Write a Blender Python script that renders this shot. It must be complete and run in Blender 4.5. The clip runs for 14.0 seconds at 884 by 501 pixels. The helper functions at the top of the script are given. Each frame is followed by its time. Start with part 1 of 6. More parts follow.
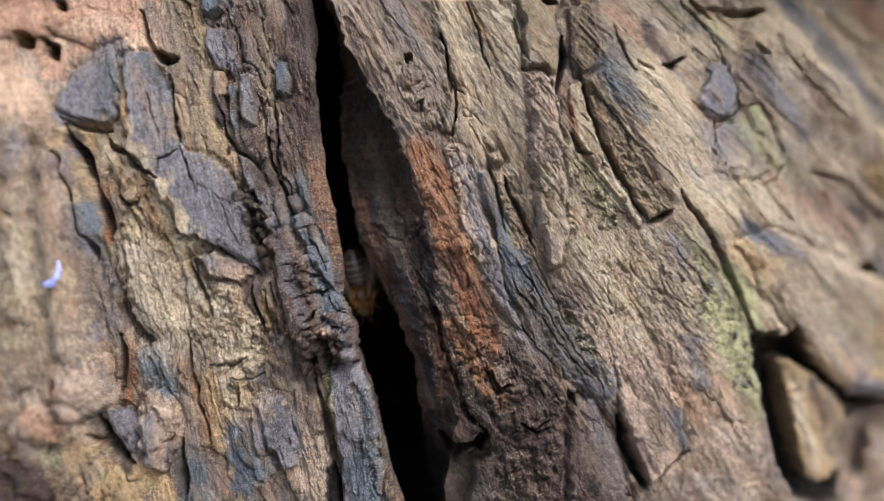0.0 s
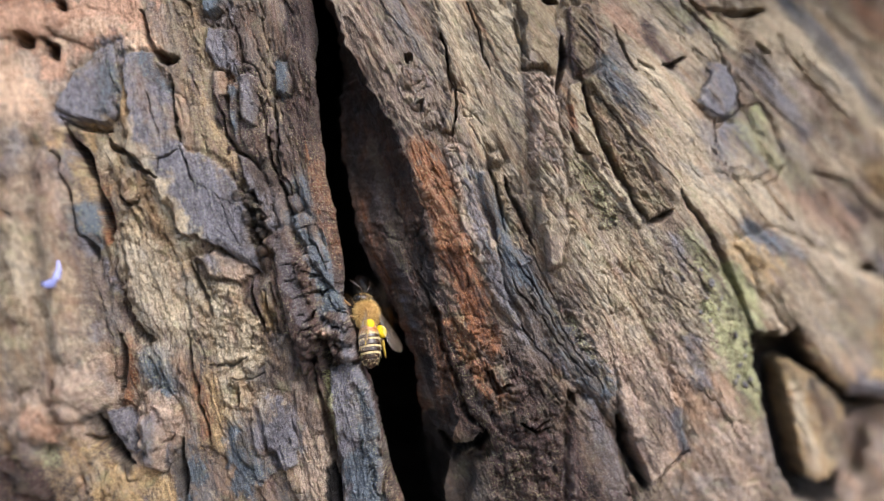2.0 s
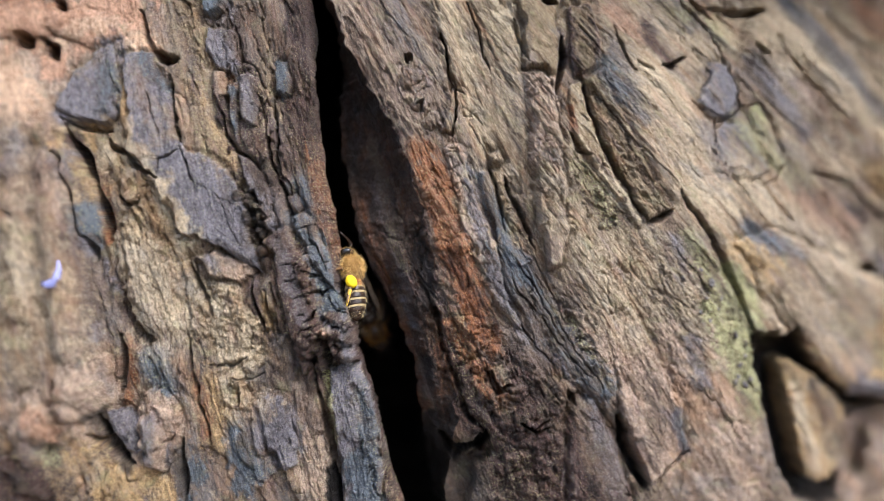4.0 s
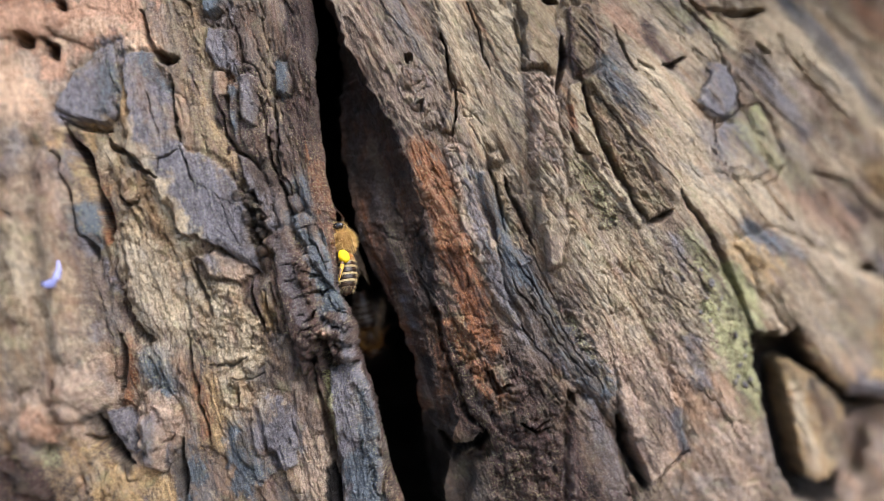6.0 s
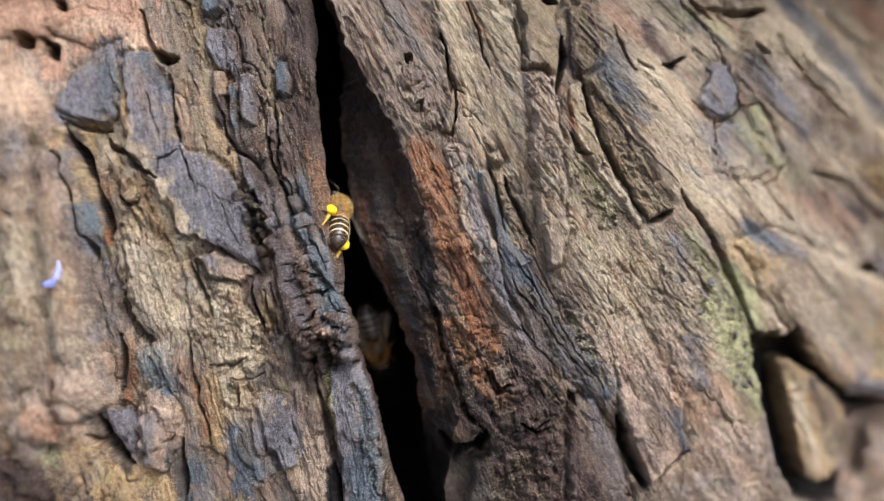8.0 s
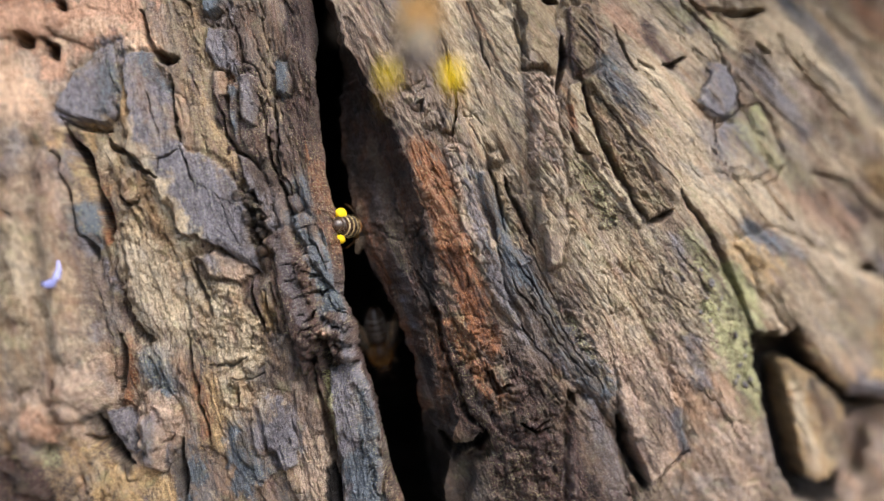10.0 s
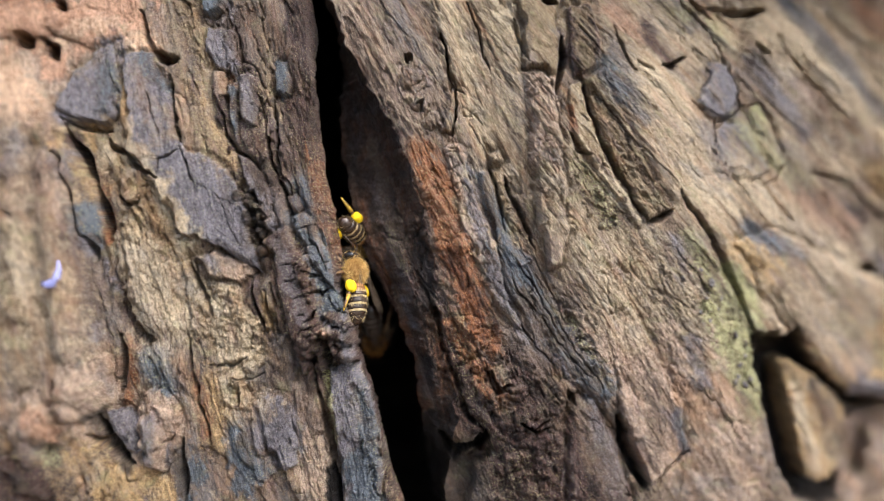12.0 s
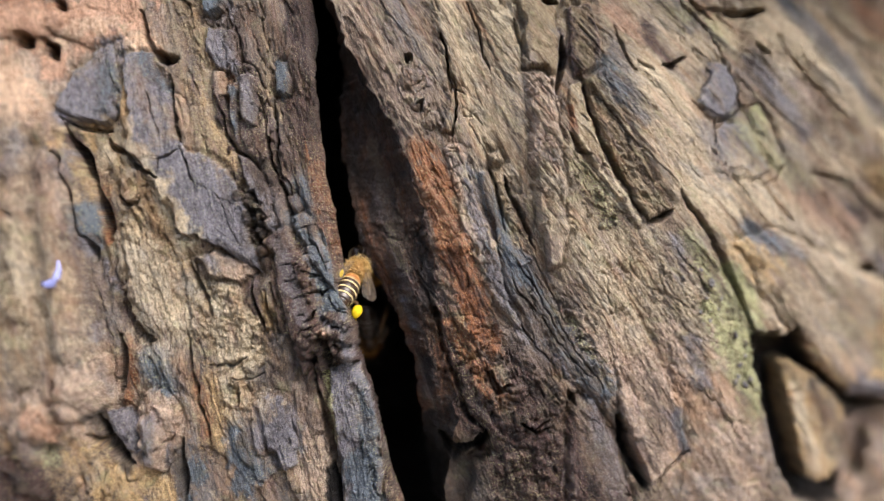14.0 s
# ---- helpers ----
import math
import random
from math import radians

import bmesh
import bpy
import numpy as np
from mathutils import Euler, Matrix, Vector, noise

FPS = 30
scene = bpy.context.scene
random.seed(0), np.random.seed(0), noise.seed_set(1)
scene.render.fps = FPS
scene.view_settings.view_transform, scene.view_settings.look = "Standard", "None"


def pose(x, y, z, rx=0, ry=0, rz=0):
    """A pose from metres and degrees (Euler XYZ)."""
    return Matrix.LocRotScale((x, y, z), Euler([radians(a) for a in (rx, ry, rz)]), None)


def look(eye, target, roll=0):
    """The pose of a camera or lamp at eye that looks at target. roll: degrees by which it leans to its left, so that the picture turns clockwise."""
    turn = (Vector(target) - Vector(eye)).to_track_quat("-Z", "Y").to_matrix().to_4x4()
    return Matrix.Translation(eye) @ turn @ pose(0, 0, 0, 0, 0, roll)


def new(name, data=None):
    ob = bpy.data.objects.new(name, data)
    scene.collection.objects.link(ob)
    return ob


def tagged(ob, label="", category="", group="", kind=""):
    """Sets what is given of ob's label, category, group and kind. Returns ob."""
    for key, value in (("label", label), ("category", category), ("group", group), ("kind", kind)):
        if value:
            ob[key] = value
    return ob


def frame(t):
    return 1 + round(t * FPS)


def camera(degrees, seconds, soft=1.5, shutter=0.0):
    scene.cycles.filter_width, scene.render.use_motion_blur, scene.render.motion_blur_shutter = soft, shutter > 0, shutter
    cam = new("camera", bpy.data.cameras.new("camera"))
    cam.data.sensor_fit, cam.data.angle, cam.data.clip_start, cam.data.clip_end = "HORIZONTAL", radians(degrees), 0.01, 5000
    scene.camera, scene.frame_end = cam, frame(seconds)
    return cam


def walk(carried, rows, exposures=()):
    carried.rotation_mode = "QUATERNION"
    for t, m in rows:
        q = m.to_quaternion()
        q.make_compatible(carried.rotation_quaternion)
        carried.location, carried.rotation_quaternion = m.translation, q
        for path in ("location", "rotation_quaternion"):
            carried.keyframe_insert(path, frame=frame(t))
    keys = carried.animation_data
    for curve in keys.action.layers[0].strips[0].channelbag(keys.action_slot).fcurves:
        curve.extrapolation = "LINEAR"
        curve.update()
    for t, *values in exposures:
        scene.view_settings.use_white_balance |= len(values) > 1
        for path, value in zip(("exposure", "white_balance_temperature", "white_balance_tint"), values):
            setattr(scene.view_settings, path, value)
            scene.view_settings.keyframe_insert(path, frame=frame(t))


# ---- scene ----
# A hollow tree's bark close up, with honey bees at the mouth of a long cleft.
# Plan numbers are millimetres on the trunk's face: x to the right, z up, from the point before the lens.
MM = 0.001
FACE_Z = 1.0          # height of that point over the ground, metres
REACH = 190.0         # lens to face, mm

# ---- camera ----
cam = camera(44.85, 14.0, soft=0.8, shutter=0.5)
EYE = (0.0, -REACH * MM, FACE_Z)
cam.data.dof.use_dof = True
cam.data.dof.focus_distance = 0.1895
cam.data.dof.aperture_fstop = 5.6
walk(cam, [(0.0, look(EYE, (0, 0, FACE_Z))), (14.0, look(EYE, (0, 0, FACE_Z)))], exposures=[(0.0, 1.05, 6000, 10), (8.2, 1.05, 6000, 10), (10.3, 1.05, 6300, 10), (14.0, 1.05, 6300, 10)])

# ---- light: open shade under a bright hazy sky ----
world = bpy.data.worlds.new("sky")
scene.world = world
world.use_nodes = True
wn = world.node_tree.nodes
sky = wn.new("ShaderNodeTexSky")
sky.sky_type, sky.sun_disc = "NISHITA", False
sky.sun_elevation, sky.sun_rotation = radians(50), radians(141)
sky.air_density, sky.dust_density = 1.0, 3.0
wn["Background"].inputs["Strength"].default_value = 0.19
world.node_tree.links.new(sky.outputs[0], wn["Background"].inputs["Color"])
sun = new("sun", bpy.data.lights.new("sun", "SUN"))
sun.data.energy, sun.data.angle, sun.data.color = 2.1, radians(45), (1.0, 0.94, 0.85)
sun.matrix_world = look((0.8, -1.0, FACE_Z + 1.5), (0, 0, FACE_Z))


# ---- materials ----
def material(name):
    m = bpy.data.materials.new(name)
    m.use_nodes = True
    return m, m.node_tree.nodes, m.node_tree.links, m.node_tree.nodes["Principled BSDF"]


def noise_node(nodes, links, source, scale, detail=4.0, rough=0.6):
    n = nodes.new("ShaderNodeTexNoise")
    n.inputs["Scale"].default_value, n.inputs["Detail"].default_value, n.inputs["Roughness"].default_value = scale, detail, rough
    if source is not None:
        links.new(source, n.inputs["Vector"])
    return n.outputs["Fac"]


def ramp_node(nodes, links, source, low, high, a=0.0, b=1.0):
    n = nodes.new("ShaderNodeMapRange")
    for key, v in (("From Min", low), ("From Max", high), ("To Min", a), ("To Max", b)):
        n.inputs[key].default_value = v
    links.new(source, n.inputs["Value"])
    return n.outputs["Result"]


def math_node(nodes, links, op, a, b):
    n = nodes.new("ShaderNodeMath")
    n.operation = op
    for i, v in enumerate((a, b)):
        if isinstance(v, (int, float)):
            n.inputs[i].default_value = v
        else:
            links.new(v, n.inputs[i])
    return n.outputs[0]


def mix_node(nodes, links, fac, a, b, blend="MIX"):
    n = nodes.new("ShaderNodeMix")
    n.data_type, n.blend_type = "RGBA", blend
    for i, v in ((0, fac), (6, a), (7, b)):
        if isinstance(v, (int, float)):
            n.inputs[i].default_value = v
        elif isinstance(v, tuple):
            n.inputs[i].default_value = (*v, 1.0)
        else:
            links.new(v, n.inputs[i])
    return n.outputs[2]


# the bark's kinds of surface: two base colours each, between which the grain varies
KINDS = {
    "umber": ((0.018, 0.009, 0.009), (0.120, 0.061, 0.052)),
    "tan": ((0.26, 0.155, 0.072), (0.76, 0.520, 0.260)),
    "pink": ((0.28, 0.188, 0.138), (0.74, 0.555, 0.425)),
    "ochre": ((0.21, 0.145, 0.085), (0.45, 0.345, 0.215)),
    "rust": ((0.11, 0.036, 0.017), (0.46, 0.180, 0.070)),
    "slate": ((0.085, 0.078, 0.092), (0.330, 0.308, 0.352)),
    "blue": ((0.042, 0.054, 0.075), (0.200, 0.243, 0.295)),
    # near-black bark; also paints shade into the cleft, hollows and cracks
    "char_shade": ((0.010, 0.008, 0.007), (0.030, 0.023, 0.020)),
    "lichen": ((0.22, 0.21, 0.10), (0.66, 0.65, 0.33)),
    "salmon": ((0.34, 0.165, 0.095), (0.82, 0.510, 0.345)),
    "straw": ((0.40, 0.295, 0.175), (0.86, 0.710, 0.500)),
    # pale fresh wood; also paints the sunlit patch of the upper corner
    "fresh_sunlit": ((0.56, 0.310, 0.180), (0.95, 0.700, 0.490)),
}


def bark_material():
    m, nodes, links, bsdf = material("weathered_bark")
    uv = nodes.new("ShaderNodeUVMap")
    uv.uv_map = "grain"
    stretch = nodes.new("ShaderNodeMapping")
    stretch.inputs["Scale"].default_value = (1.0, 0.28, 1.0)
    links.new(uv.outputs[0], stretch.inputs["Vector"])
    along, flat = stretch.outputs[0], uv.outputs[0]
    fibre = noise_node(nodes, links, along, 2.2, 6, 0.65)
    coarse = noise_node(nodes, links, along, 0.45, 4, 0.6)
    speck = noise_node(nodes, links, flat, 2.6, 4, 0.7)
    blotch = noise_node(nodes, links, flat, 0.22, 5, 0.6)
    flakes = []
    for key in ("flake_a", "flake_b"):
        at = nodes.new("ShaderNodeAttribute")
        at.attribute_name = key
        flakes.append(at.outputs["Fac"])
    grain = math_node(nodes, links, "ADD", math_node(nodes, links, "ADD", fibre, coarse), speck)
    mottle = math_node(nodes, links, "ADD", noise_node(nodes, links, flat, 1.1, 5, 0.75), noise_node(nodes, links, flat, 5.5, 3, 0.75))
    grain = math_node(nodes, links, "ADD", grain, math_node(nodes, links, "SUBTRACT", mottle, 1.0))
    grain = math_node(nodes, links, "ADD", grain, math_node(nodes, links, "MULTIPLY", flakes[0], 0.22))
    grain = math_node(nodes, links, "ADD", grain, math_node(nodes, links, "MULTIPLY", flakes[1], 0.26))
    tone = ramp_node(nodes, links, grain, 1.46, 1.94)
    colour = mix_node(nodes, links, tone, (0.15, 0.105, 0.080), (0.36, 0.265, 0.195))
    for i, (kind, (dark, light)) in enumerate(KINDS.items()):
        if kind in ("char_shade", "fresh_sunlit"):
            continue
        at = nodes.new("ShaderNodeAttribute")
        at.attribute_name = kind
        broken = math_node(nodes, links, "ADD", at.outputs["Fac"], ramp_node(nodes, links, speck if i % 2 or kind == "lichen" else fibre, 0.3, 0.7, -(0.75 if kind == "lichen" else 0.22), 0.62 if kind == "lichen" else 0.22))
        broken = math_node(nodes, links, "ADD", broken, ramp_node(nodes, links, flakes[i % 2], 0.0, 1.0, -0.16, 0.16))
        colour = mix_node(nodes, links, ramp_node(nodes, links, broken, 0.20, 0.72, 0.0, 0.97), colour, mix_node(nodes, links, tone, dark, light))
    # hard dark bark takes few stains, the pale soft kinds many
    hard = 0.0
    for kind in ("umber", "rust", "slate", "blue", "salmon", "lichen"):
        at = nodes.new("ShaderNodeAttribute")
        at.attribute_name = kind
        hard = math_node(nodes, links, "ADD", hard, at.outputs["Fac"])
    dry = ramp_node(nodes, links, hard, 0.15, 0.9, 1.0, 0.15)
    # weather: dark stain in blotches, grey skin left on some flakes, pale dust
    colour = mix_node(nodes, links, ramp_node(nodes, links, blotch, 0.54, 0.75, 0.0, 0.20), colour, (0.10, 0.080, 0.072))
    left_skin = math_node(nodes, links, "ADD", flakes[1], ramp_node(nodes, links, coarse, 0.3, 0.7, -0.3, 0.3))
    colour = mix_node(nodes, links, ramp_node(nodes, links, left_skin, 0.74, 0.98, 0.0, 0.2), colour, (0.17, 0.165, 0.175))
    colour = mix_node(nodes, links, ramp_node(nodes, links, noise_node(nodes, links, flat, 0.9, 5, 0.7), 0.60, 0.78, 0.0, 0.26), colour, (0.48, 0.43, 0.38))
    # pale specks: dust, and small glints painted into the colour
    colour = mix_node(nodes, links, ramp_node(nodes, links, noise_node(nodes, links, flat, 3.4, 3, 0.6), 0.63, 0.70, 0.0, 0.55), colour, (0.46, 0.42, 0.40))
    colour = mix_node(nodes, links, ramp_node(nodes, links, noise_node(nodes, links, flat, 2.9, 4, 0.7), 0.39, 0.32, 0.0, 0.45), colour, (0.055, 0.040, 0.034))
    # stains: cool grey-blue and warm orange washes at two sizes
    for scale, source, low, high, most, tint in ((0.15, flat, 0.52, 0.66, 0.34, (0.200, 0.225, 0.265)), (0.5, along, 0.56, 0.70, 0.30, (0.190, 0.215, 0.255)), (0.26, along, 0.53, 0.68, 0.5, (0.46, 0.245, 0.115)),
                                                 (0.8, flat, 0.56, 0.72, 0.50, (0.50, 0.36, 0.20)), (1.7, flat, 0.60, 0.70, 0.40, (0.085, 0.060, 0.050)), (2.6, along, 0.60, 0.72, 0.32, (0.62, 0.52, 0.40)),
                                                 (0.33, flat, 0.56, 0.68, 0.35, (0.48, 0.47, 0.24)), (0.42, along, 0.57, 0.68, 0.35, (0.27, 0.185, 0.22)), (0.6, flat, 0.56, 0.70, 0.4, (0.82, 0.66, 0.44)), (0.37, along, 0.56, 0.70, 0.35, (0.60, 0.33, 0.20))):
        shifted = nodes.new("ShaderNodeMapping")
        shifted.inputs["Location"].default_value = (scale * 310, scale * 170, 5.0)
        links.new(source, shifted.inputs["Vector"])
        wash = ramp_node(nodes, links, noise_node(nodes, links, shifted.outputs[0], scale, 5, 0.62), low, high, 0.0, most)
        colour = mix_node(nodes, links, math_node(nodes, links, "MULTIPLY", wash, dry), colour, tint)
    # the sunlit pale kind and the near-black shade kind cover the rest
    for kind in ("fresh_sunlit", "char_shade"):
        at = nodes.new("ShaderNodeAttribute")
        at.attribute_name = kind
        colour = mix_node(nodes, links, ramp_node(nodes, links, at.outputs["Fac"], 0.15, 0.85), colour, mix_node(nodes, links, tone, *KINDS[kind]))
    links.new(colour, bsdf.inputs["Base Color"])
    glint = noise_node(nodes, links, flat, 7.0, 3, 0.7)
    rough = ramp_node(nodes, links, math_node(nodes, links, "ADD", speck, glint), 0.8, 1.25, 0.72, 0.34)
    gloss = 0.0
    for kind in ("umber", "slate", "blue"):
        at = nodes.new("ShaderNodeAttribute")
        at.attribute_name = kind
        gloss = math_node(nodes, links, "ADD", gloss, math_node(nodes, links, "MULTIPLY", at.outputs["Fac"], 0.9))
        rough = math_node(nodes, links, "SUBTRACT", rough, math_node(nodes, links, "MULTIPLY", at.outputs["Fac"], 0.14))
    links.new(rough, bsdf.inputs["Roughness"])
    links.new(math_node(nodes, links, "MULTIPLY", gloss, ramp_node(nodes, links, glint, 0.4, 0.6)), bsdf.inputs["Coat Weight"])
    bsdf.inputs["Coat Roughness"].default_value = 0.27
    bsdf.inputs["Specular IOR Level"].default_value = 0.45
    bump = nodes.new("ShaderNodeBump")
    bump.inputs["Strength"].default_value, bump.inputs["Distance"].default_value = 1.0, 0.0011
    links.new(math_node(nodes, links, "ADD", math_node(nodes, links, "ADD", noise_node(nodes, links, along, 4.0, 6, 0.75), noise_node(nodes, links, flat, 3.5, 5, 0.75)), fibre), bump.inputs["Height"])
    links.new(bump.outputs[0], bsdf.inputs["Normal"])
    links.new(bump.outputs[0], bsdf.inputs["Coat Normal"])
    return m


BARK = bark_material()


def simple(name, dark, light, rough, scale, spec=0.5, bump=0.0, stretch=(1, 1, 1)):
    m, nodes, links, bsdf = material(name)
    co = nodes.new("ShaderNodeTexCoord")
    mp = nodes.new("ShaderNodeMapping")
    mp.inputs["Scale"].default_value = stretch
    links.new(co.outputs["Object"], mp.inputs["Vector"])
    n = noise_node(nodes, links, mp.outputs[0], scale, 5, 0.65)
    links.new(mix_node(nodes, links, ramp_node(nodes, links, n, 0.35, 0.65), dark, light), bsdf.inputs["Base Color"])
    links.new(ramp_node(nodes, links, n, 0.3, 0.7, min(1, rough + 0.1), max(0.05, rough - 0.1)), bsdf.inputs["Roughness"])
    bsdf.inputs["Specular IOR Level"].default_value = spec
    if bump:
        b = nodes.new("ShaderNodeBump")
        b.inputs["Distance"].default_value = bump
        links.new(n, b.inputs["Height"])
        links.new(b.outputs[0], bsdf.inputs["Normal"])
    return m


TRUNK = simple("far_bark", (0.10, 0.065, 0.045), (0.32, 0.22, 0.15), 0.75, 14, 0.3, 0.004, (1, 1, 0.15))
SOIL = simple("leaf_litter", (0.05, 0.035, 0.02), (0.17, 0.12, 0.075), 0.9, 9, 0.2, 0.01)


# ---- smooth random fields over the face (gradient noise) ----
def lattice(ix, iy, seed):
    h = (ix.astype(np.int64) * 374761393 + iy.astype(np.int64) * 668265263 + seed * 974711) & 0xFFFFFFFF
    h = ((h ^ (h >> 13)) * 1274126177) & 0xFFFFFFFF
    return ((h ^ (h >> 16)) & 0xFFFF) / 65536.0 * (2 * math.pi)


def field(x, y, seed=0):
    ix, iy = np.floor(x), np.floor(y)
    fx, fy = x - ix, y - iy
    u, v = fx * fx * fx * (fx * (fx * 6 - 15) + 10), fy * fy * fy * (fy * (fy * 6 - 15) + 10)

    def corner(a, b):
        g = lattice(ix + a, iy + b, seed)
        return np.cos(g) * (fx - a) + np.sin(g) * (fy - b)
    low = corner(0, 0) * (1 - u) + corner(1, 0) * u
    high = corner(0, 1) * (1 - u) + corner(1, 1) * u
    return (low * (1 - v) + high * v) * 1.5


def fbm(x, y, octaves, seed=0, gain=0.5):
    total, amp = 0.0, 1.0
    for k in range(octaves):
        total = total + amp * field(x * 2 ** k, y * 2 ** k, seed + 17 * k)
        amp *= gain
    return total


def ridged(x, y, octaves, seed=0, gain=0.5):
    total, amp = 0.0, 1.0
    for k in range(octaves):
        total = total + amp * (0.5 - np.abs(field(x * 2 ** k, y * 2 ** k, seed + 29 * k)) * 1.6)
        amp *= gain
    return total


def cells(x, y, seed):
    """Broken cells: each point's cell number as a random value, another one, the offset from the cell's middle, and the room to the next cell."""
    ix, iy = np.floor(x), np.floor(y)
    best, second = np.full(x.shape, 9.0), np.full(x.shape, 9.0)
    ra, rb, ox, cell = np.zeros(x.shape), np.zeros(x.shape), np.zeros(x.shape), np.zeros(x.shape)
    for a in (-1, 0, 1):
        for b in (-1, 0, 1):
            g = lattice(ix + a, iy + b, seed) / (2 * math.pi)
            h = lattice(ix + a, iy + b, seed + 1) / (2 * math.pi)
            dx, dy = ix + a + g - x, iy + b + h - y
            d = np.hypot(dx, dy)
            near = d < best
            second = np.where(near, best, np.minimum(second, d))
            best = np.where(near, d, best)
            ra, rb, ox = np.where(near, np.mod(g * 7.31, 1), ra), np.where(near, np.mod(h * 5.77, 1), rb), np.where(near, -dx, ox)
            cell = np.where(near, (ix + a) * 1000 + iy + b, cell)
    return ra, rb, ox, second - best, cell


def ease(x, low, high):
    s = np.clip((x - low) / (high - low), 0, 1)
    return s * s * (3 - 2 * s)


# ---- the face: a fine sheet of bark, sculpted by ridges, plates, cracks and lumps ----
XS = np.concatenate([np.arange(-102, -62, 0.30), np.arange(-62, 46, 0.145), np.arange(46, 106, 0.28)])
ZS = np.arange(-61, 61.01, 0.16)
X, Z = np.meshgrid(XS, ZS)
SHAPE = X.shape


def round_depth(x, z):
    """How far the trunk's face falls back: a swell to the left, round to the right, slightly domed from top to bottom."""
    right, swell = np.clip((x + 4) / 95, 0, 2), np.clip((-x - 4) / 75, 0, 1.6)
    return np.minimum(50, 44 * right ** 2.2) - np.minimum(28, 22 * swell ** 2.0) + 0.0018 * z * z


# fibre coordinates: q across the grain, t along it; the grain fans out downwards
left = X + 0.2 * Z
Q = np.where(left < -25, left, (X + 0.4075 * Z) / (1 - 0.0083 * Z))
T = -Z
WQ = Q + 1.1 * fbm(Q * 0.11, T * 0.05, 3, 5) + 0.12 * fbm(Q * 0.7, T * 0.2, 2, 6)
WT = T + 1.5 * fbm(Q * 0.2, T * 0.08, 2, 7)
ROUGH_A = fbm(WQ * 0.55, WT * 0.30, 4, 11)
ROUGH_B = fbm(X * 0.9, Z * 0.9, 4, 12)
EDGE = fbm(X * 0.26, Z * 0.16, 4, 13, 0.55)

H = np.zeros(SHAPE)            # relief towards the lens, mm
LABEL = np.zeros(SHAPE, int)   # which piece of bark a point belongs to
PIECES = [("bark", "")]
SMOOTH = 0.35 * ease(np.abs(X + 12), 46, 74)   # 1 where the skin is smooth
LUMPY = np.zeros(SHAPE)        # 1 where it is scaly and lumpy
WEIGHT = {kind: np.zeros(SHAPE, np.float32) for kind in KINDS}
STRANDS = np.zeros(SHAPE)      # 1 where the bark is frayed into strands
CRAZED = np.zeros(SHAPE)       # 1 where a fine net of cracks covers it
CRUMPLED = np.zeros(SHAPE)     # 1 where it is crinkled


def window(points, margin):
    """The part of the sheet round some points."""
    xs, zs = [p[0] for p in points], [p[1] for p in points]
    i0, i1 = np.searchsorted(ZS, (min(zs) - margin, max(zs) + margin))
    j0, j1 = np.searchsorted(XS, (min(xs) - margin, max(xs) + margin))
    return np.s_[max(0, i0 - 1):i1 + 1, max(0, j0 - 1):j1 + 1]


def to_line(x, z, points):
    """Distance to a broken line, and how far along it (0 to 1)."""
    best, along = np.full(x.shape, 1e9), np.zeros(x.shape)
    n = len(points) - 1
    for k, ((ax, az), (bx, bz)) in enumerate(zip(points, points[1:])):
        dx, dz = bx - ax, bz - az
        s = np.clip(((x - ax) * dx + (z - az) * dz) / (dx * dx + dz * dz + 1e-9), 0, 1)
        d = np.hypot(x - ax - s * dx, z - az - s * dz)
        near = d < best
        best, along = np.where(near, d, best), np.where(near, (k + s) / n, along)
    return best, along


def to_outline(x, z, points):
    """Signed distance to a closed outline, negative inside."""
    d, _ = to_line(x, z, [*points, points[0]])
    inside = np.zeros(x.shape, bool)
    for (ax, az), (bx, bz) in zip(points, [*points[1:], points[0]]):
        if az != bz:
            inside ^= ((az > z) != (bz > z)) & (x < (bx - ax) * (z - az) / (bz - az) + ax)
    return np.where(inside, -d, d)


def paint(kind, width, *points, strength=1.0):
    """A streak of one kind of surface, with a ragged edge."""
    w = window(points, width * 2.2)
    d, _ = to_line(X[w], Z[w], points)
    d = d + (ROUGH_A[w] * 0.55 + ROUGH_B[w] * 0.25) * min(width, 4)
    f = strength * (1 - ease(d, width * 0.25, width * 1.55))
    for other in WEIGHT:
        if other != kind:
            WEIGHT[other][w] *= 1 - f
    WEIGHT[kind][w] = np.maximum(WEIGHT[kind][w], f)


def ridge(height, width, *points, smooth=0.0, lumpy=0.0):
    """A rounded ridge (or, with a negative height, a valley) along a line."""
    w = window(points, width * 2.5)
    d, _ = to_line(X[w], Z[w], points)
    d = d + ROUGH_A[w] * min(width, 3) * 0.35
    f = np.exp(-(d / width) ** 2)
    H[w] += height * f
    SMOOTH[w], LUMPY[w] = np.maximum(SMOOTH[w], smooth * f), np.maximum(LUMPY[w], lumpy * f)


def crack(depth, width, *points):
    """A thin crack that narrows to its ends."""
    w = window(points, 4 + width)
    wobble = 0.5 * EDGE[w] + 0.08 * ROUGH_B[w]
    d, s = to_line(X[w] + wobble, Z[w] + 0.5 * wobble, points)
    wide = width * (0.35 + 0.65 * np.sin(np.pi * np.clip(s, 0.04, 0.96)))
    H[w] -= depth * 1.3 * (1 - ease(d, wide * 0.45, wide * 1.1))


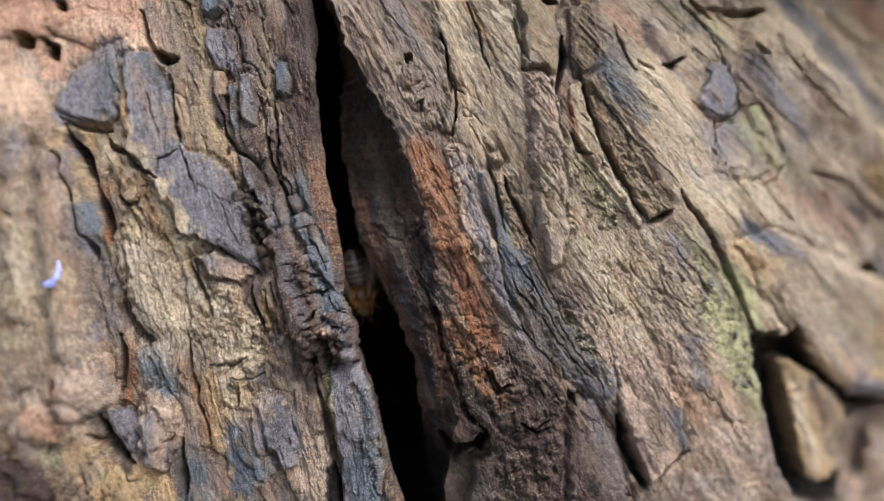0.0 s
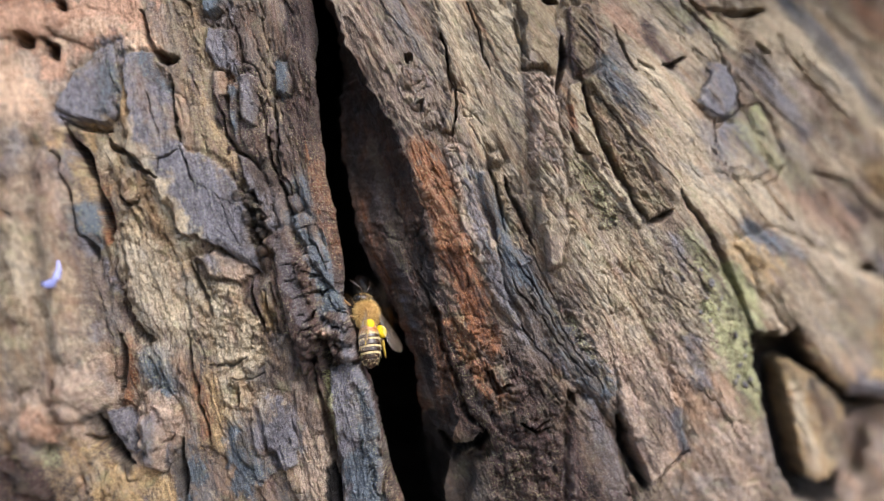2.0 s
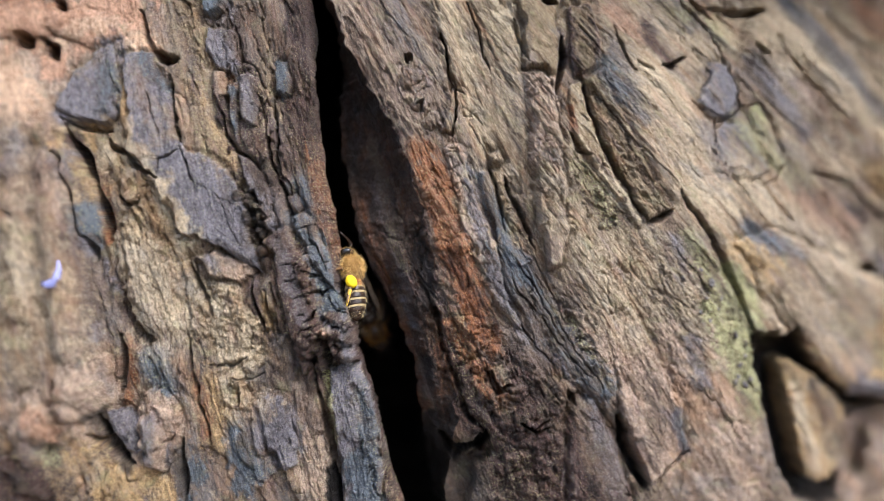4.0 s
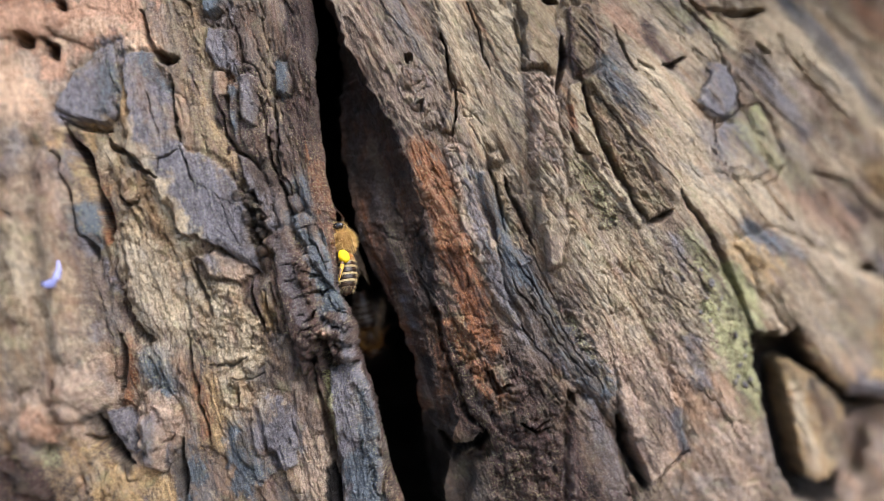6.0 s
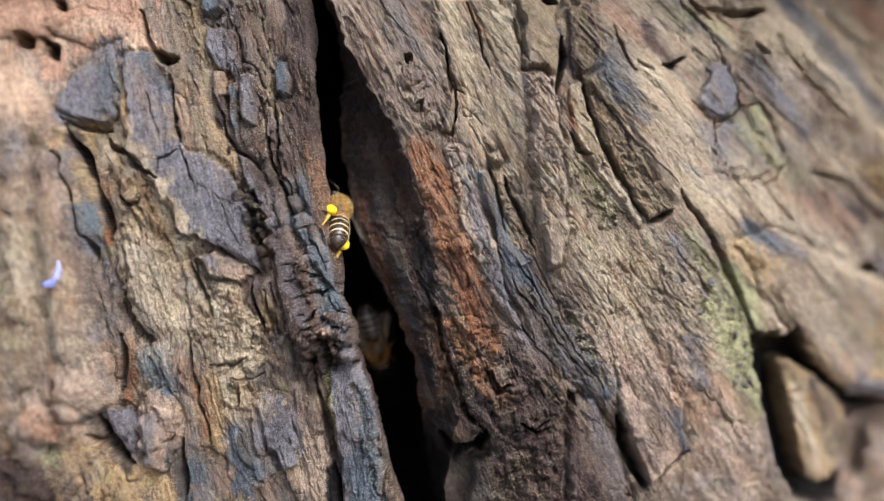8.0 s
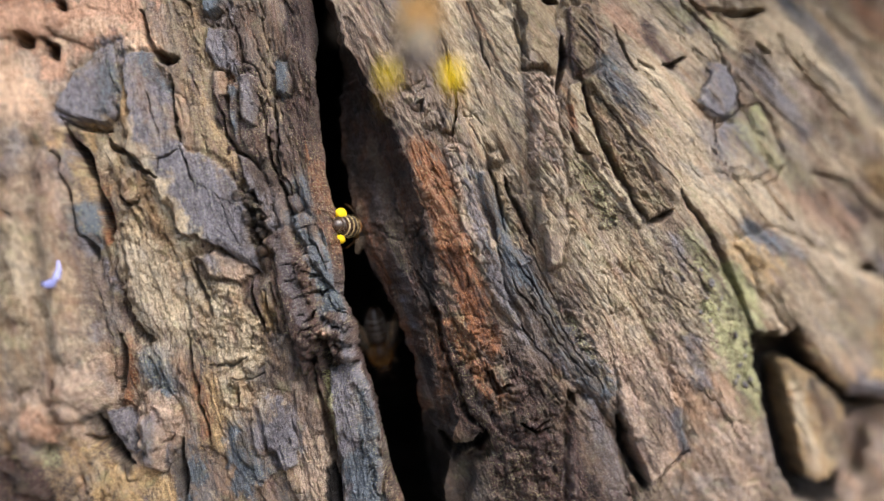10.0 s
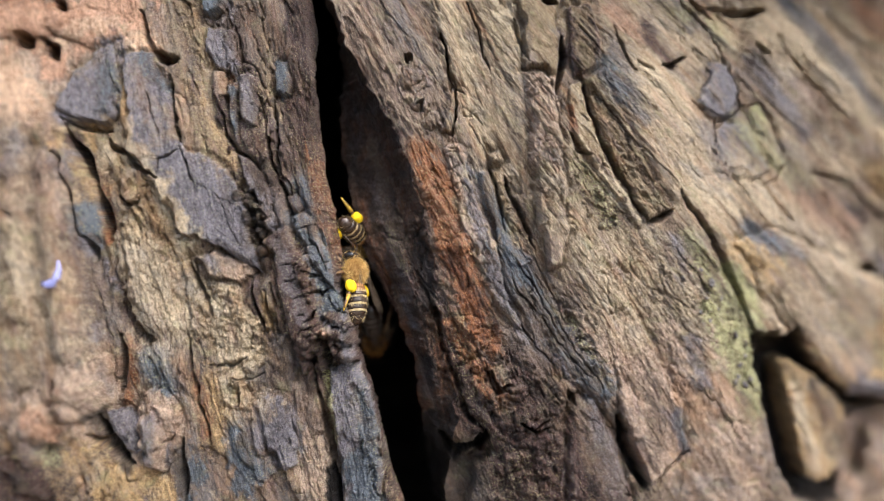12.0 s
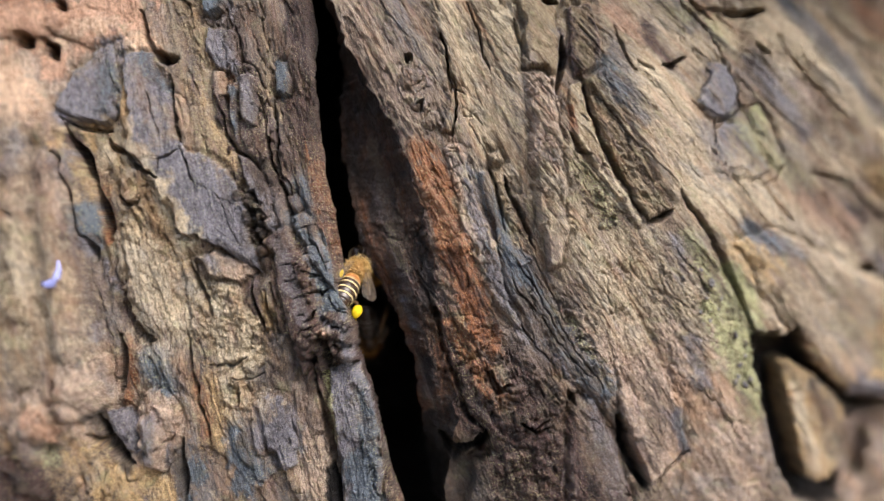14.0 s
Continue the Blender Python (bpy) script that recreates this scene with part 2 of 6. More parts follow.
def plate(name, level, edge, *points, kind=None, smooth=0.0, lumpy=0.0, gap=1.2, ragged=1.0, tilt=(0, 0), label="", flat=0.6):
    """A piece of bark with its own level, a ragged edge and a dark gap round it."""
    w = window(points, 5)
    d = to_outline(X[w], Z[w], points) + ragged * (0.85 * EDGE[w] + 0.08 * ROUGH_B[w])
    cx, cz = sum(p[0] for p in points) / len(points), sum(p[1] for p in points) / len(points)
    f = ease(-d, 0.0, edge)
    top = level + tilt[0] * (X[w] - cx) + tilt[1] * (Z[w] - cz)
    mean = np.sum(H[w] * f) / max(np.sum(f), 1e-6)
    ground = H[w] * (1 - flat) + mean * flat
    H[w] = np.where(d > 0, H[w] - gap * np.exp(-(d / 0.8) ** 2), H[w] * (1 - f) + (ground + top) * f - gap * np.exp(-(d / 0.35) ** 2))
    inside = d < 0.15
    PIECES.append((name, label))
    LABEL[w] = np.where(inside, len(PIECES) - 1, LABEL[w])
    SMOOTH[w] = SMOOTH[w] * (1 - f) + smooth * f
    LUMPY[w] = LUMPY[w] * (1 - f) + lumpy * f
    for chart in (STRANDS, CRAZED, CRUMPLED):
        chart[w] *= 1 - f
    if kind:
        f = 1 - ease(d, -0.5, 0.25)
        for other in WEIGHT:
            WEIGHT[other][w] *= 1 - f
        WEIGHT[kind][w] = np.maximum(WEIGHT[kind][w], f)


def calm(amount, width, *points):
    """A stretch where the bark lies smooth and whole."""
    w = window(points, width * 2)
    d, _ = to_line(X[w], Z[w], points)
    SMOOTH[w] = np.maximum(SMOOTH[w], amount * (1 - ease(d + 2 * ROUGH_A[w], width * 0.5, width * 1.5)))


def surface(chart, amount, width, *points):
    """A stretch of strands, crazing or crumpling, with a soft ragged edge."""
    w = window(points, width * 2)
    d, _ = to_line(X[w], Z[w], points)
    chart[w] = np.maximum(chart[w], amount * (1 - ease(d + ROUGH_A[w] * min(width, 2), width * 0.55, width * 1.35)))


def beads(height, size, spread, count, seed, *points, kind=None):
    """A loose row of small round knobs along a line."""
    rnd = random.Random(seed)
    for k in range(count):
        s = (k + 0.5 * rnd.random()) / count * (len(points) - 1)
        i = min(int(s), len(points) - 2)
        (ax, az), (bx, bz) = points[i], points[i + 1]
        x, z = ax + (bx - ax) * (s - i) + rnd.gauss(0, spread), az + (bz - az) * (s - i) + rnd.gauss(0, spread * 0.6)
        r = size * rnd.uniform(0.7, 1.35)
        lump(height * r / size, x, z, r, r * rnd.uniform(0.75, 1.2), rnd.uniform(-40, 40), 0.75)
        if kind:
            paint(kind, r * 0.8, (x, z), (x, z + 0.1), strength=0.8)


def lump(height, x, z, rx, rz, turn=0.0, rough=0.7):
    """A rounded knob."""
    w = window([(x, z)], max(rx, rz) * 1.6)
    c, s = math.cos(radians(turn)), math.sin(radians(turn))
    a, b = (X[w] - x) * c + (Z[w] - z) * s, -(X[w] - x) * s + (Z[w] - z) * c
    r = np.sqrt((a / rx) ** 2 + (b / rz) ** 2) + rough * (0.30 * ROUGH_A[w] + 0.22 * ROUGH_B[w]) + 0.22 * EDGE[w]
    dome = np.clip(1 - r * r, 0, 1) ** 0.7
    H[w] += np.where(r < 1, height * dome, -0.35 * height * np.exp(-((r - 1) / 0.2) ** 2))
    SMOOTH[w] = np.maximum(SMOOTH[w], 0.45 * ease(dome, 0.0, 0.3))


def knob(height, at, rx, rz, turn=0.0, kind=None):
    lump(height, at[0], at[1], rx, rz, turn, 0.05)
    calm(0.95, max(rx, rz), at, (at[0], at[1] + 0.5))
    if kind:
        paint(kind, max(rx, rz), at, (at[0], at[1] + 0.3))

# ---------- left of the cleft ----------
# large swells
ridge(3.0, 7, (-62.8, 19.0), (-63.8, -0.6), (-62.1, -24.0), smooth=0.8)
ridge(-3.5, 4, (-58.3, 18.3), (-56.5, -0.6), (-54.2, -19.6), (-53.1, -30.3))
ridge(2.0, 8, (-50.5, 31.3), (-39.4, 6.2), (-30.9, -7.5))
ridge(1.5, 6, (-35.7, -11.4), (-34.2, -35.4))
ridge(2.5, 4, (-30.1, 18.2), (-24.2, -7.5), (-19.4, -25.6))
paint("tan", 9, (-66.7, 13.3), (-66.6, -10.7), (-62.9, -23.9))
paint("pink", 5, (-65.5, 11.5), (-64.2, 1.3), (-61.9, -10.8), (-61.3, -22.1))
paint("pink", 4, (-68.5, -25.4), (-67.1, -31.2))
paint("tan", 5, (-57.9, 17.4), (-51.9, 10.9), (-46.6, 1.3))
paint("tan", 7, (-51.0, 2.3), (-43.9, -7.4), (-36.7, -19.2))
paint("ochre", 4, (-46.6, -5.4), (-44.0, -12.2))
paint("slate", 3.5, (-55.7, -2.5), (-49.3, -15.0), (-46.9, -26.7))
paint("blue", 3, (-47.7, -23.8), (-43.6, -38.9))
paint("blue", 2.5, (-58.6, 6.0), (-59.4, 0.4))
paint("tan", 5, (-41.3, -13.2), (-37.7, -23.2), (-35.0, -29.3))
paint("tan", 4, (-30.1, -19.4), (-26.4, -31.6), (-22.6, -42.0))
paint("umber", 6, (-28.2, -21.4), (-22.5, -35.8))
paint("pink", 4, (-25.3, -25.5), (-21.6, -42.0))
paint("umber", 4, (-62.3, -30.6), (-55.9, -36.0), (-54.3, -40.1))
paint("tan", 4, (-57.6, -37.8), (-48.2, -41.6))
paint("ochre", 4, (-45.5, 40.6), (-41.5, 28.8), (-36.7, 17.1), (-33.8, 11.2))
paint("ochre", 4, (-36.2, 42.2), (-32.2, 33.2), (-29.2, 24.2))
paint("umber", 3, (-32.3, 38.3), (-26.3, 29.3), (-24.3, 19.3))
paint("umber", 3.6, (-25.7, 46.9), (-24.0, 34.5), (-23.5, 19.3), strength=0.9)
paint("tan", 2, (-26.9, 34.4), (-25.4, 29.4), strength=0.6)
paint("slate", 3.2, (-38.1, 42.1), (-36.0, 33.0), (-34.8, 20.1), (-30.0, 11.3))
paint("umber", 4, (-32.4, 13.2), (-27.1, 1.4), (-24.2, -11.5), (-22.3, -20.5))
paint("slate", 2.4, (-30.0, 11.3), (-27.6, 4.4))
paint("rust", 2.4, (-22.8, 13.3), (-20.3, 7.4), (-18.8, 0.4))
# bright streak: sunlight on the upper corner put into the colour
paint("fresh_sunlit", 5, (-73.2, 30.4), (-69.4, 28.9), (-67.7, 23.4))
paint("pink", 8, (-72.1, 39.0), (-62.5, 36.2), (-54.3, 38.9))
paint("fresh_sunlit", 4, (-70.5, 39.2), (-66.6, 37.7), (-59.4, 39.4), (-54.2, 37.9), strength=0.22)
paint("pink", 3, (-61.6, 33.4), (-63.1, 28.4))
paint("fresh_sunlit", 3, (-52.5, 37.0), (-50.7, 35.2))

paint("straw", 4, (-55.3, 14.6), (-50.2, 10.0), (-45.7, 1.3), strength=0.9)
paint("straw", 6, (-42.2, -11.3), (-37.6, -19.2), (-35.0, -27.2), strength=0.75)
paint("straw", 3.5, (-37.5, -6.4), (-31.0, -17.4), strength=0.8)
paint("straw", 7, (-68.9, 0.4), (-66.7, -14.4), strength=0.6)
paint("blue", 2, (-56.9, 29.9), (-56.0, 24.1))
paint("blue", 1.8, (-53.3, 18.5), (-49.3, 13.8))
paint("pink", 1.6, (-52.6, 27.2), (-49.8, 19.6), strength=0.5)
paint("slate", 2.0, (-38.9, -2.5), (-37.5, -3.3))
# grey-blue lip
paint("blue", 2.4, (-27.7, 18.0), (-24.7, 9.3), (-22.6, 2.4), (-20.5, -5.6), (-18.5, -10.6))
paint("umber", 2.6, (-33.2, 33.2), (-28.1, 14.3), strength=0.6)
paint("slate", 2.2, (-38.0, 38.0), (-35.8, 24.0), strength=0.8)
paint("ochre", 2.0, (-32.9, 42.4), (-30.3, 33.3), strength=0.8)
paint("rust", 1.4, (-31.1, 26.2), (-29.6, 22.2), strength=0.5)
paint("umber", 2.0, (-31.2, 30.2), (-28.2, 20.2), strength=0.6)
paint("pink", 1.6, (-47.0, 30.5), (-44.1, 20.8), strength=0.45)
paint("rust", 1.6, (-66.6, 9.6), (-65.4, 2.2), strength=0.5)
paint("rust", 1.8, (-42.7, -17.1), (-40.5, -25.0), strength=0.45)
paint("rust", 1.4, (-53.2, -9.1), (-53.3, -20.6), strength=0.6)
paint("rust", 1.2, (-56.8, 7.9), (-56.3, 2.3), strength=0.7)
paint("lichen", 0.9, (-26.8, 6.8), (-26.5, 5.3), strength=0.7)
# knobbly rim and the long grey ridge below it
plate("bark_ridge", 2.2, 1.0, (-20.8, -10.1), (-16.4, -11.6), (-15.2, -15.6), (-14.4, -19.6), (-18.4, -21.1), (-20.8, -16.5), kind="umber", lumpy=0.45, smooth=0.3, gap=1.2)
plate("bark_ridge", 2.0, 1.2, (-19.9, -20.6), (-14.4, -19.6), (-12.3, -25.7), (-11.3, -31.9), (-10.6, -45.2), (-9.7, -57.3), (-17.9, -57.1), (-18.5, -35.9), (-20.4, -27.6), kind="slate", lumpy=0.1, smooth=0.45, gap=1.6, label="long blue-grey ridge of fibrous bark beside the cleft")
paint("blue", 3.2, (-15.0, -31.8), (-14.2, -51.8))
paint("slate", 1.4, (-22.3, -11.5), (-17.4, -13.6), (-16.4, -18.6), strength=0.7)
paint("lichen", 1.2, (-19.9, -25.6), (-19.5, -32.8), strength=0.55)
paint("char_shade", 1.5, (-19.6, -40.0), (-18.7, -45.1))
paint("slate", 3.5, (-30.2, -27.4), (-28.4, -34.6), (-30.3, -31.4))
paint("blue", 3.0, (-36.0, -32.2), (-34.3, -40.5))
for at, r in (((-33.0, 8.1), 1.6), ((-30.9, 6.7), 1.4), ((-32.6, 5.5), 1.5), ((-30.2, 4.5), 1.2), ((-32.1, 2.8), 1.3), ((-29.8, 0.8), 1.9), ((-31.3, -0.2), 1.2), ((-17.8, -12.8), 1.9), ((-19.3, -15.2), 1.7), ((-16.2, -18.4), 1.9), ((-21.8, -13.5), 2.0), ((-23.8, -17.0), 2.2), ((-23.7, -1.8), 1.2), ((-24.7, -4.6), 1.2), ((-17.2, -15.6), 1.4)):
    lump(1.7, at[0], at[1], r * 1.1, r * 0.85, 20)
# blurred knobs of the lower corner
for at, r, kind in (((-64.4, -33.3), 8, "tan"), ((-49.7, -32.5), 6, "slate"), ((-67.0, -28.8), 5, "pink"), ((-69.0, -38.6), 6, "umber"), ((-59.7, -23.2), 5, "pink"), ((-30.2, -29.9), 5, "slate"), ((-63.0, -25.8), 6, "pink"), ((-53.5, -40.1), 5, "tan")):
    knob(1.7, at, r * 0.75, r * 1.1, -15, kind)
knob(1.6, (-68.6, 37.9), 5.5, 3.6, 10, "salmon")
knob(1.2, (-59.3, 37.4), 6, 3.2, 0, "salmon")
paint("salmon", 4.2, (-72.1, 39.4), (-63.4, 38.0), (-53.9, 41.4), strength=0.95)
paint("salmon", 2, (-64.0, 32.7), (-64.1, 29.3), strength=0.9)
paint("slate", 2.6, (-55.8, 33.3), (-58.2, 28.8), (-61.7, 23.3), strength=0.9)
paint("salmon", 3, (-69.1, 19.6), (-66.8, 20.2), strength=0.6)
paint("rust", 2, (-71.4, 40.5), (-69.1, 41.0), (-65.5, 40.7), strength=0.55)
paint("fresh_sunlit", 1.6, (-63.3, 35.1), (-60.1, 37.4), (-56.0, 38.7), strength=0.6)

plate("bark_chip", 2.4, 0.5, (-42.2, 45.9), (-38.4, 46.2), (-38.1, 42.1), (-40.7, 41.3), (-42.2, 42.6), kind="blue", smooth=0.9, gap=1.6, label="pale grey chip of bark")
# ---------- right of the cleft ----------
ridge(2.5, 7, (-10.6, 41.0), (-4.4, 24.5), (1.6, 4.4), (8.6, -15.7), (14.8, -32.1), lumpy=0.3)
ridge(1.8, 5, (16.9, 29.9), (21.9, 6.5), (30.4, -16.0))
ridge(-2.0, 5, (11.7, 16.5), (16.7, 2.4), (23.0, -11.8))
ridge(2.5, 9, (38.3, 25.5), (46.1, -3.8), (56.6, -34.7))
ridge(-1.5, 6, (60.3, 27.0), (82.8, 2.9))
ridge(2.0, 6, (74.5, 45.0), (98.5, 25.9))
paint("umber", 7, (-14.6, 40.9), (-8.5, 26.6), (-4.4, 14.4))
paint("umber", 8, (-5.4, 2.4), (0.6, -11.6), (4.6, -25.8), (9.8, -40.3))
paint("umber", 7, (11.7, -19.8), (17.9, -32.2), (16.0, -44.8))
ridge(0.0, 9, (4.6, -17.7), (13.8, -36.3), lumpy=0.9)
paint("umber", 10, (2.6, -15.6), (9.7, -29.9), (15.0, -44.7), strength=0.9)
paint("umber", 5, (19.9, -26.1), (21.2, -42.8), strength=0.8)
paint("umber", 5, (-17.6, 41.9), (-9.5, 27.6), (-4.4, 14.4), strength=0.9)
paint("slate", 3, (-9.5, 38.9), (-6.5, 36.9), strength=0.7)
paint("rust", 3.4, (-3.4, 18.3), (-0.4, 6.4), (2.8, -2.6), (5.6, -13.6), strength=0.85)
paint("rust", 2.5, (6.6, -19.7), (10.7, -24.8), (9.7, -29.9), strength=0.8)
paint("rust", 1.5, (-0.9, -11.6), (-0.6, -17.7))
paint("pink", 4, (-0.4, 43.2), (1.6, 33.8), (4.6, 25.6), (3.6, 19.5))
paint("pink", 6, (0.6, 44.2), (4.7, 32.8), (7.6, 20.5), strength=0.8)
paint("tan", 3, (11.8, 41.2), (13.8, 26.7), strength=0.6)
paint("umber", 1.2, (6.2, 41.1), (8.7, 31.8), (11.7, 22.6), strength=0.7)
paint("slate", 3, (9.7, 28.7), (13.7, 20.6), (9.7, 16.5))
paint("slate", 3.4, (4.6, 13.4), (9.6, -0.6), (17.8, -15.8), (24.1, -23.1))
paint("pink", 2.2, (5.1, 11.4), (6.6, 2.4), (11.7, -5.6), strength=0.8)
paint("blue", 2.4, (14.7, -2.6), (20.9, -14.8), (27.3, -24.2))
paint("blue", 1.8, (7.1, 13.5), (9.6, 6.4), (11.7, 0.4))
# dark gap between the scales, shade painted near-black
paint("char_shade", 1.6, (13.2, 11.5), (15.2, 4.4), (15.7, 0.4))
paint("lichen", 1.3, (10.5, 12.7), (12.2, 9.5), strength=0.8)
paint("pink", 4, (16.4, 29.9), (20.4, 11.5), (25.0, -5.7), (32.6, -20.2))
paint("tan", 7, (24.0, 12.6), (28.2, -1.6), (34.7, -12.0))
paint("tan", 9, (35.2, 38.1), (42.8, 23.6), (51.0, 11.1))
paint("pink", 9, (41.4, -3.8), (48.7, -20.9), (57.1, -44.9))
paint("pink", 5, (28.2, -11.9), (34.9, -26.6), (43.2, -37.8))
paint("tan", 8, (54.7, 11.2), (69.8, -8.6), (87.1, -23.8))
paint("tan", 4, (81.8, 51.3), (99.1, 38.8))
paint("slate", 5, (62.6, 45.5), (78.4, 28.7))
paint("blue", 3.5, (68.7, 50.0), (84.5, 40.5), (98.7, 29.8))
paint("tan", 3, (76.1, 44.0), (88.0, 37.4))
paint("ochre", 4, (85.8, 54.8), (100.8, 49.4))
paint("salmon", 2, (91.8, 54.9), (99.9, 50.7), strength=0.6)
paint("rust", 4, (82.9, 11.2), (86.5, 5.3), strength=0.7)
paint("umber", 5, (73.0, 14.2), (98.0, 3.0), strength=0.8)
paint("blue", 3, (61.2, 3.7), (76.0, -3.0))
paint("slate", 3, (92.5, 1.7), (98.0, -4.5))
paint("pink", 6, (76.2, -15.8), (95.1, -19.6))
paint("straw", 9, (34.1, 40.2), (41.6, 23.6), (48.5, 12.1), strength=0.75)
paint("straw", 5, (42.2, 45.2), (51.6, 36.2), strength=0.6)
paint("straw", 6, (56.0, 11.3), (69.8, 2.7), (76.1, -8.8), strength=0.7)
paint("straw", 4, (23.0, 11.6), (28.2, -2.7), (34.7, -12.0), strength=0.6)
paint("straw", 4, (74.7, 47.4), (87.9, 36.1), strength=0.7)
paint("straw", 3, (1.6, 39.0), (3.6, 29.7), strength=0.6)
paint("blue", 3.5, (32.9, 33.7), (35.5, 28.5), strength=0.75)
paint("blue", 2.5, (43.5, 46.5), (46.9, 43.5), strength=0.7)
paint("rust", 1.6, (37.0, 43.7), (43.1, 36.0), strength=0.7)
paint("lichen", 3.0, (28.2, 11.7), (33.6, 2.5), strength=0.62)
paint("lichen", 3.4, (46.1, 2.5), (50.9, -7.1), (57.4, -18.1), strength=0.68)
paint("lichen", 3.0, (56.0, -12.6), (60.2, -23.8), strength=0.75)
paint("lichen", 2.4, (53.8, 44.3), (55.0, 41.0), strength=0.6)
paint("lichen", 2.4, (42.2, 45.2), (47.0, 44.6), strength=0.5)
paint("blue", 3, (31.7, 32.6), (33.8, 27.4), strength=0.7)
paint("slate", 3, (40.3, 0.4), (42.6, -10.1), strength=0.75)
paint("slate", 2.5, (47.4, -16.6), (49.3, -23.1), strength=0.7)
paint("umber", 2, (36.4, 43.6), (42.0, 36.4))

paint("slate", 1.8, (20.7, 43.7), (21.3, 36.3))
paint("umber", 1.6, (25.4, 41.8), (27.5, 35.5))
paint("lichen", 1.0, (27.3, 21.9), (29.4, 18.9), strength=0.6)
paint("umber", 5, (25.2, -30.4), (27.7, -47.5), strength=0.8)
paint("slate", 1.4, (27.9, -28.4), (31.3, -37.0), strength=0.5)
paint("slate", 2.6, (43.0, -31.3), (44.9, -36.9))
paint("pink", 1.6, (52.1, 32.9), (55.1, 27.7), strength=0.6)
paint("lichen", 1.5, (62.4, 26.6), (68.6, 20.8), strength=0.6)
paint("lichen", 3.0, (46.1, 2.5), (50.9, -6.0), strength=0.72)
paint("lichen", 3.6, (54.7, -9.3), (58.8, -19.3), (61.2, -30.6), strength=0.85)
paint("slate", 2.2, (42.0, 1.5), (43.7, -4.8), strength=0.7)
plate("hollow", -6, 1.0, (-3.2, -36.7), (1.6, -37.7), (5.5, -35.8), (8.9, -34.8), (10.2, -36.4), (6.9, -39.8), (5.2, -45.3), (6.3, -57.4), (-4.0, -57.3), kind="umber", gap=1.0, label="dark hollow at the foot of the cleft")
# near-black streak paints shade into the hollow's upper edge
paint("char_shade", 1.6, (-1.9, -36.7), (1.6, -37.3), (5.7, -35.9), (9.1, -35.1), strength=0.9)
paint("umber", 10, (1.6, -19.7), (7.7, -32.0), (12.9, -45.7), strength=0.95)
paint("umber", 5, (20.0, -32.3), (22.3, -46.1), strength=0.8)
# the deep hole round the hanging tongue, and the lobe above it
# the hole is coloured near-black in place of its shade
plate("hollow", -13, 1.2, (59.5, -15.4), (70.0, -16.4), (77.1, -22.9), (88.3, -31.4), (104.0, -34.1), (116.8, -35.2), (117.2, -41.5), (104.4, -40.7), (96.7, -41.2), (96.0, -50.2), (89.7, -54.4), (81.3, -55.0), (72.4, -51.2), (66.2, -39.2), (62.5, -27.4), kind="char_shade", smooth=0.7, gap=0.3, flat=0.9, label="dark hollow between bark plates")
plate("bark_lobe", 2.2, 3.5, (56.6, 1.5), (65.4, 4.9), (77.7, 0.5), (94.6, -4.5), (115.9, -14.7), (116.9, -36.5), (99.9, -34.1), (88.5, -31.4), (78.2, -24.8), (70.8, -17.2), (62.6, -8.4), kind="tan", smooth=0.8, gap=1.0, flat=0.8, label="broad smooth tan lobe of bark")
paint("blue", 3, (61.9, 3.2), (76.0, -3.0), strength=0.85)
paint("pink", 5, (69.9, -10.9), (91.1, -24.3))
paint("slate", 3, (91.4, -29.3), (97.5, -31.3), strength=0.8)
paint("ochre", 1.6, (69.0, -24.5), (71.4, -34.1), (74.1, -43.9), strength=0.7)
paint("ochre", 2.2, (74.1, -23.8), (79.6, -35.1), (84.0, -45.7), strength=0.7)
ridge(-0.8, 0.7, (73.3, -24.9), (77.1, -34.8), (79.9, -46.2))
ridge(-0.7, 0.6, (78.3, -27.8), (84.2, -42.0))
paint("slate", 1.5, (85.8, -33.5), (88.6, -44.0), strength=0.6)
paint("umber", 4, (94.9, -45.3), (105.8, -59.1), strength=0.6)
ridge(2.0, 5, (82.1, 32.8), (103.2, 14.4), smooth=0.9)
paint("tan", 5, (81.9, 30.3), (102.0, 14.4))
paint("straw", 4, (3.7, 39.0), (9.7, 25.6), strength=0.55)
paint("straw", 4, (11.7, 26.7), (17.8, 12.5), strength=0.5)
paint("straw", 2.4, (16.4, 29.9), (20.9, 11.6), strength=0.6)
paint("lichen", 4, (26.6, 12.7), (35.2, 1.4), strength=0.6)
paint("lichen", 2.5, (12.3, 32.9), (14.8, 22.7), strength=0.45)
paint("lichen", 3, (59.7, 43.9), (63.7, 39.8), strength=0.5)
paint("lichen", 3, (66.0, 29.7), (73.1, 16.5), strength=0.5)
paint("lichen", 3, (92.7, -14.4), (98.5, -24.9), strength=0.4)
for at, r in (((3.6, 1.2), 2.2), ((-2.4, 9.9), 1.3), ((8.7, -26.3), 1.8), ((12.2, -24.9), 2.4), ((22.0, -25.1), 2.2), ((15.3, -29.5), 2.4), ((20.5, -28.1), 1.8), ((6.6, -15.7), 2.0), ((11.8, -38.3), 2.2), ((1.6, -19.7), 1.8), ((18.0, -39.5), 2.4), ((-3.4, 26.6), 2.2), ((-1.4, 23.0), 1.8), ((-5.4, 30.7), 2.0)):
    lump(1.1, at[0], at[1], r * 1.1, r * 0.8, 40)

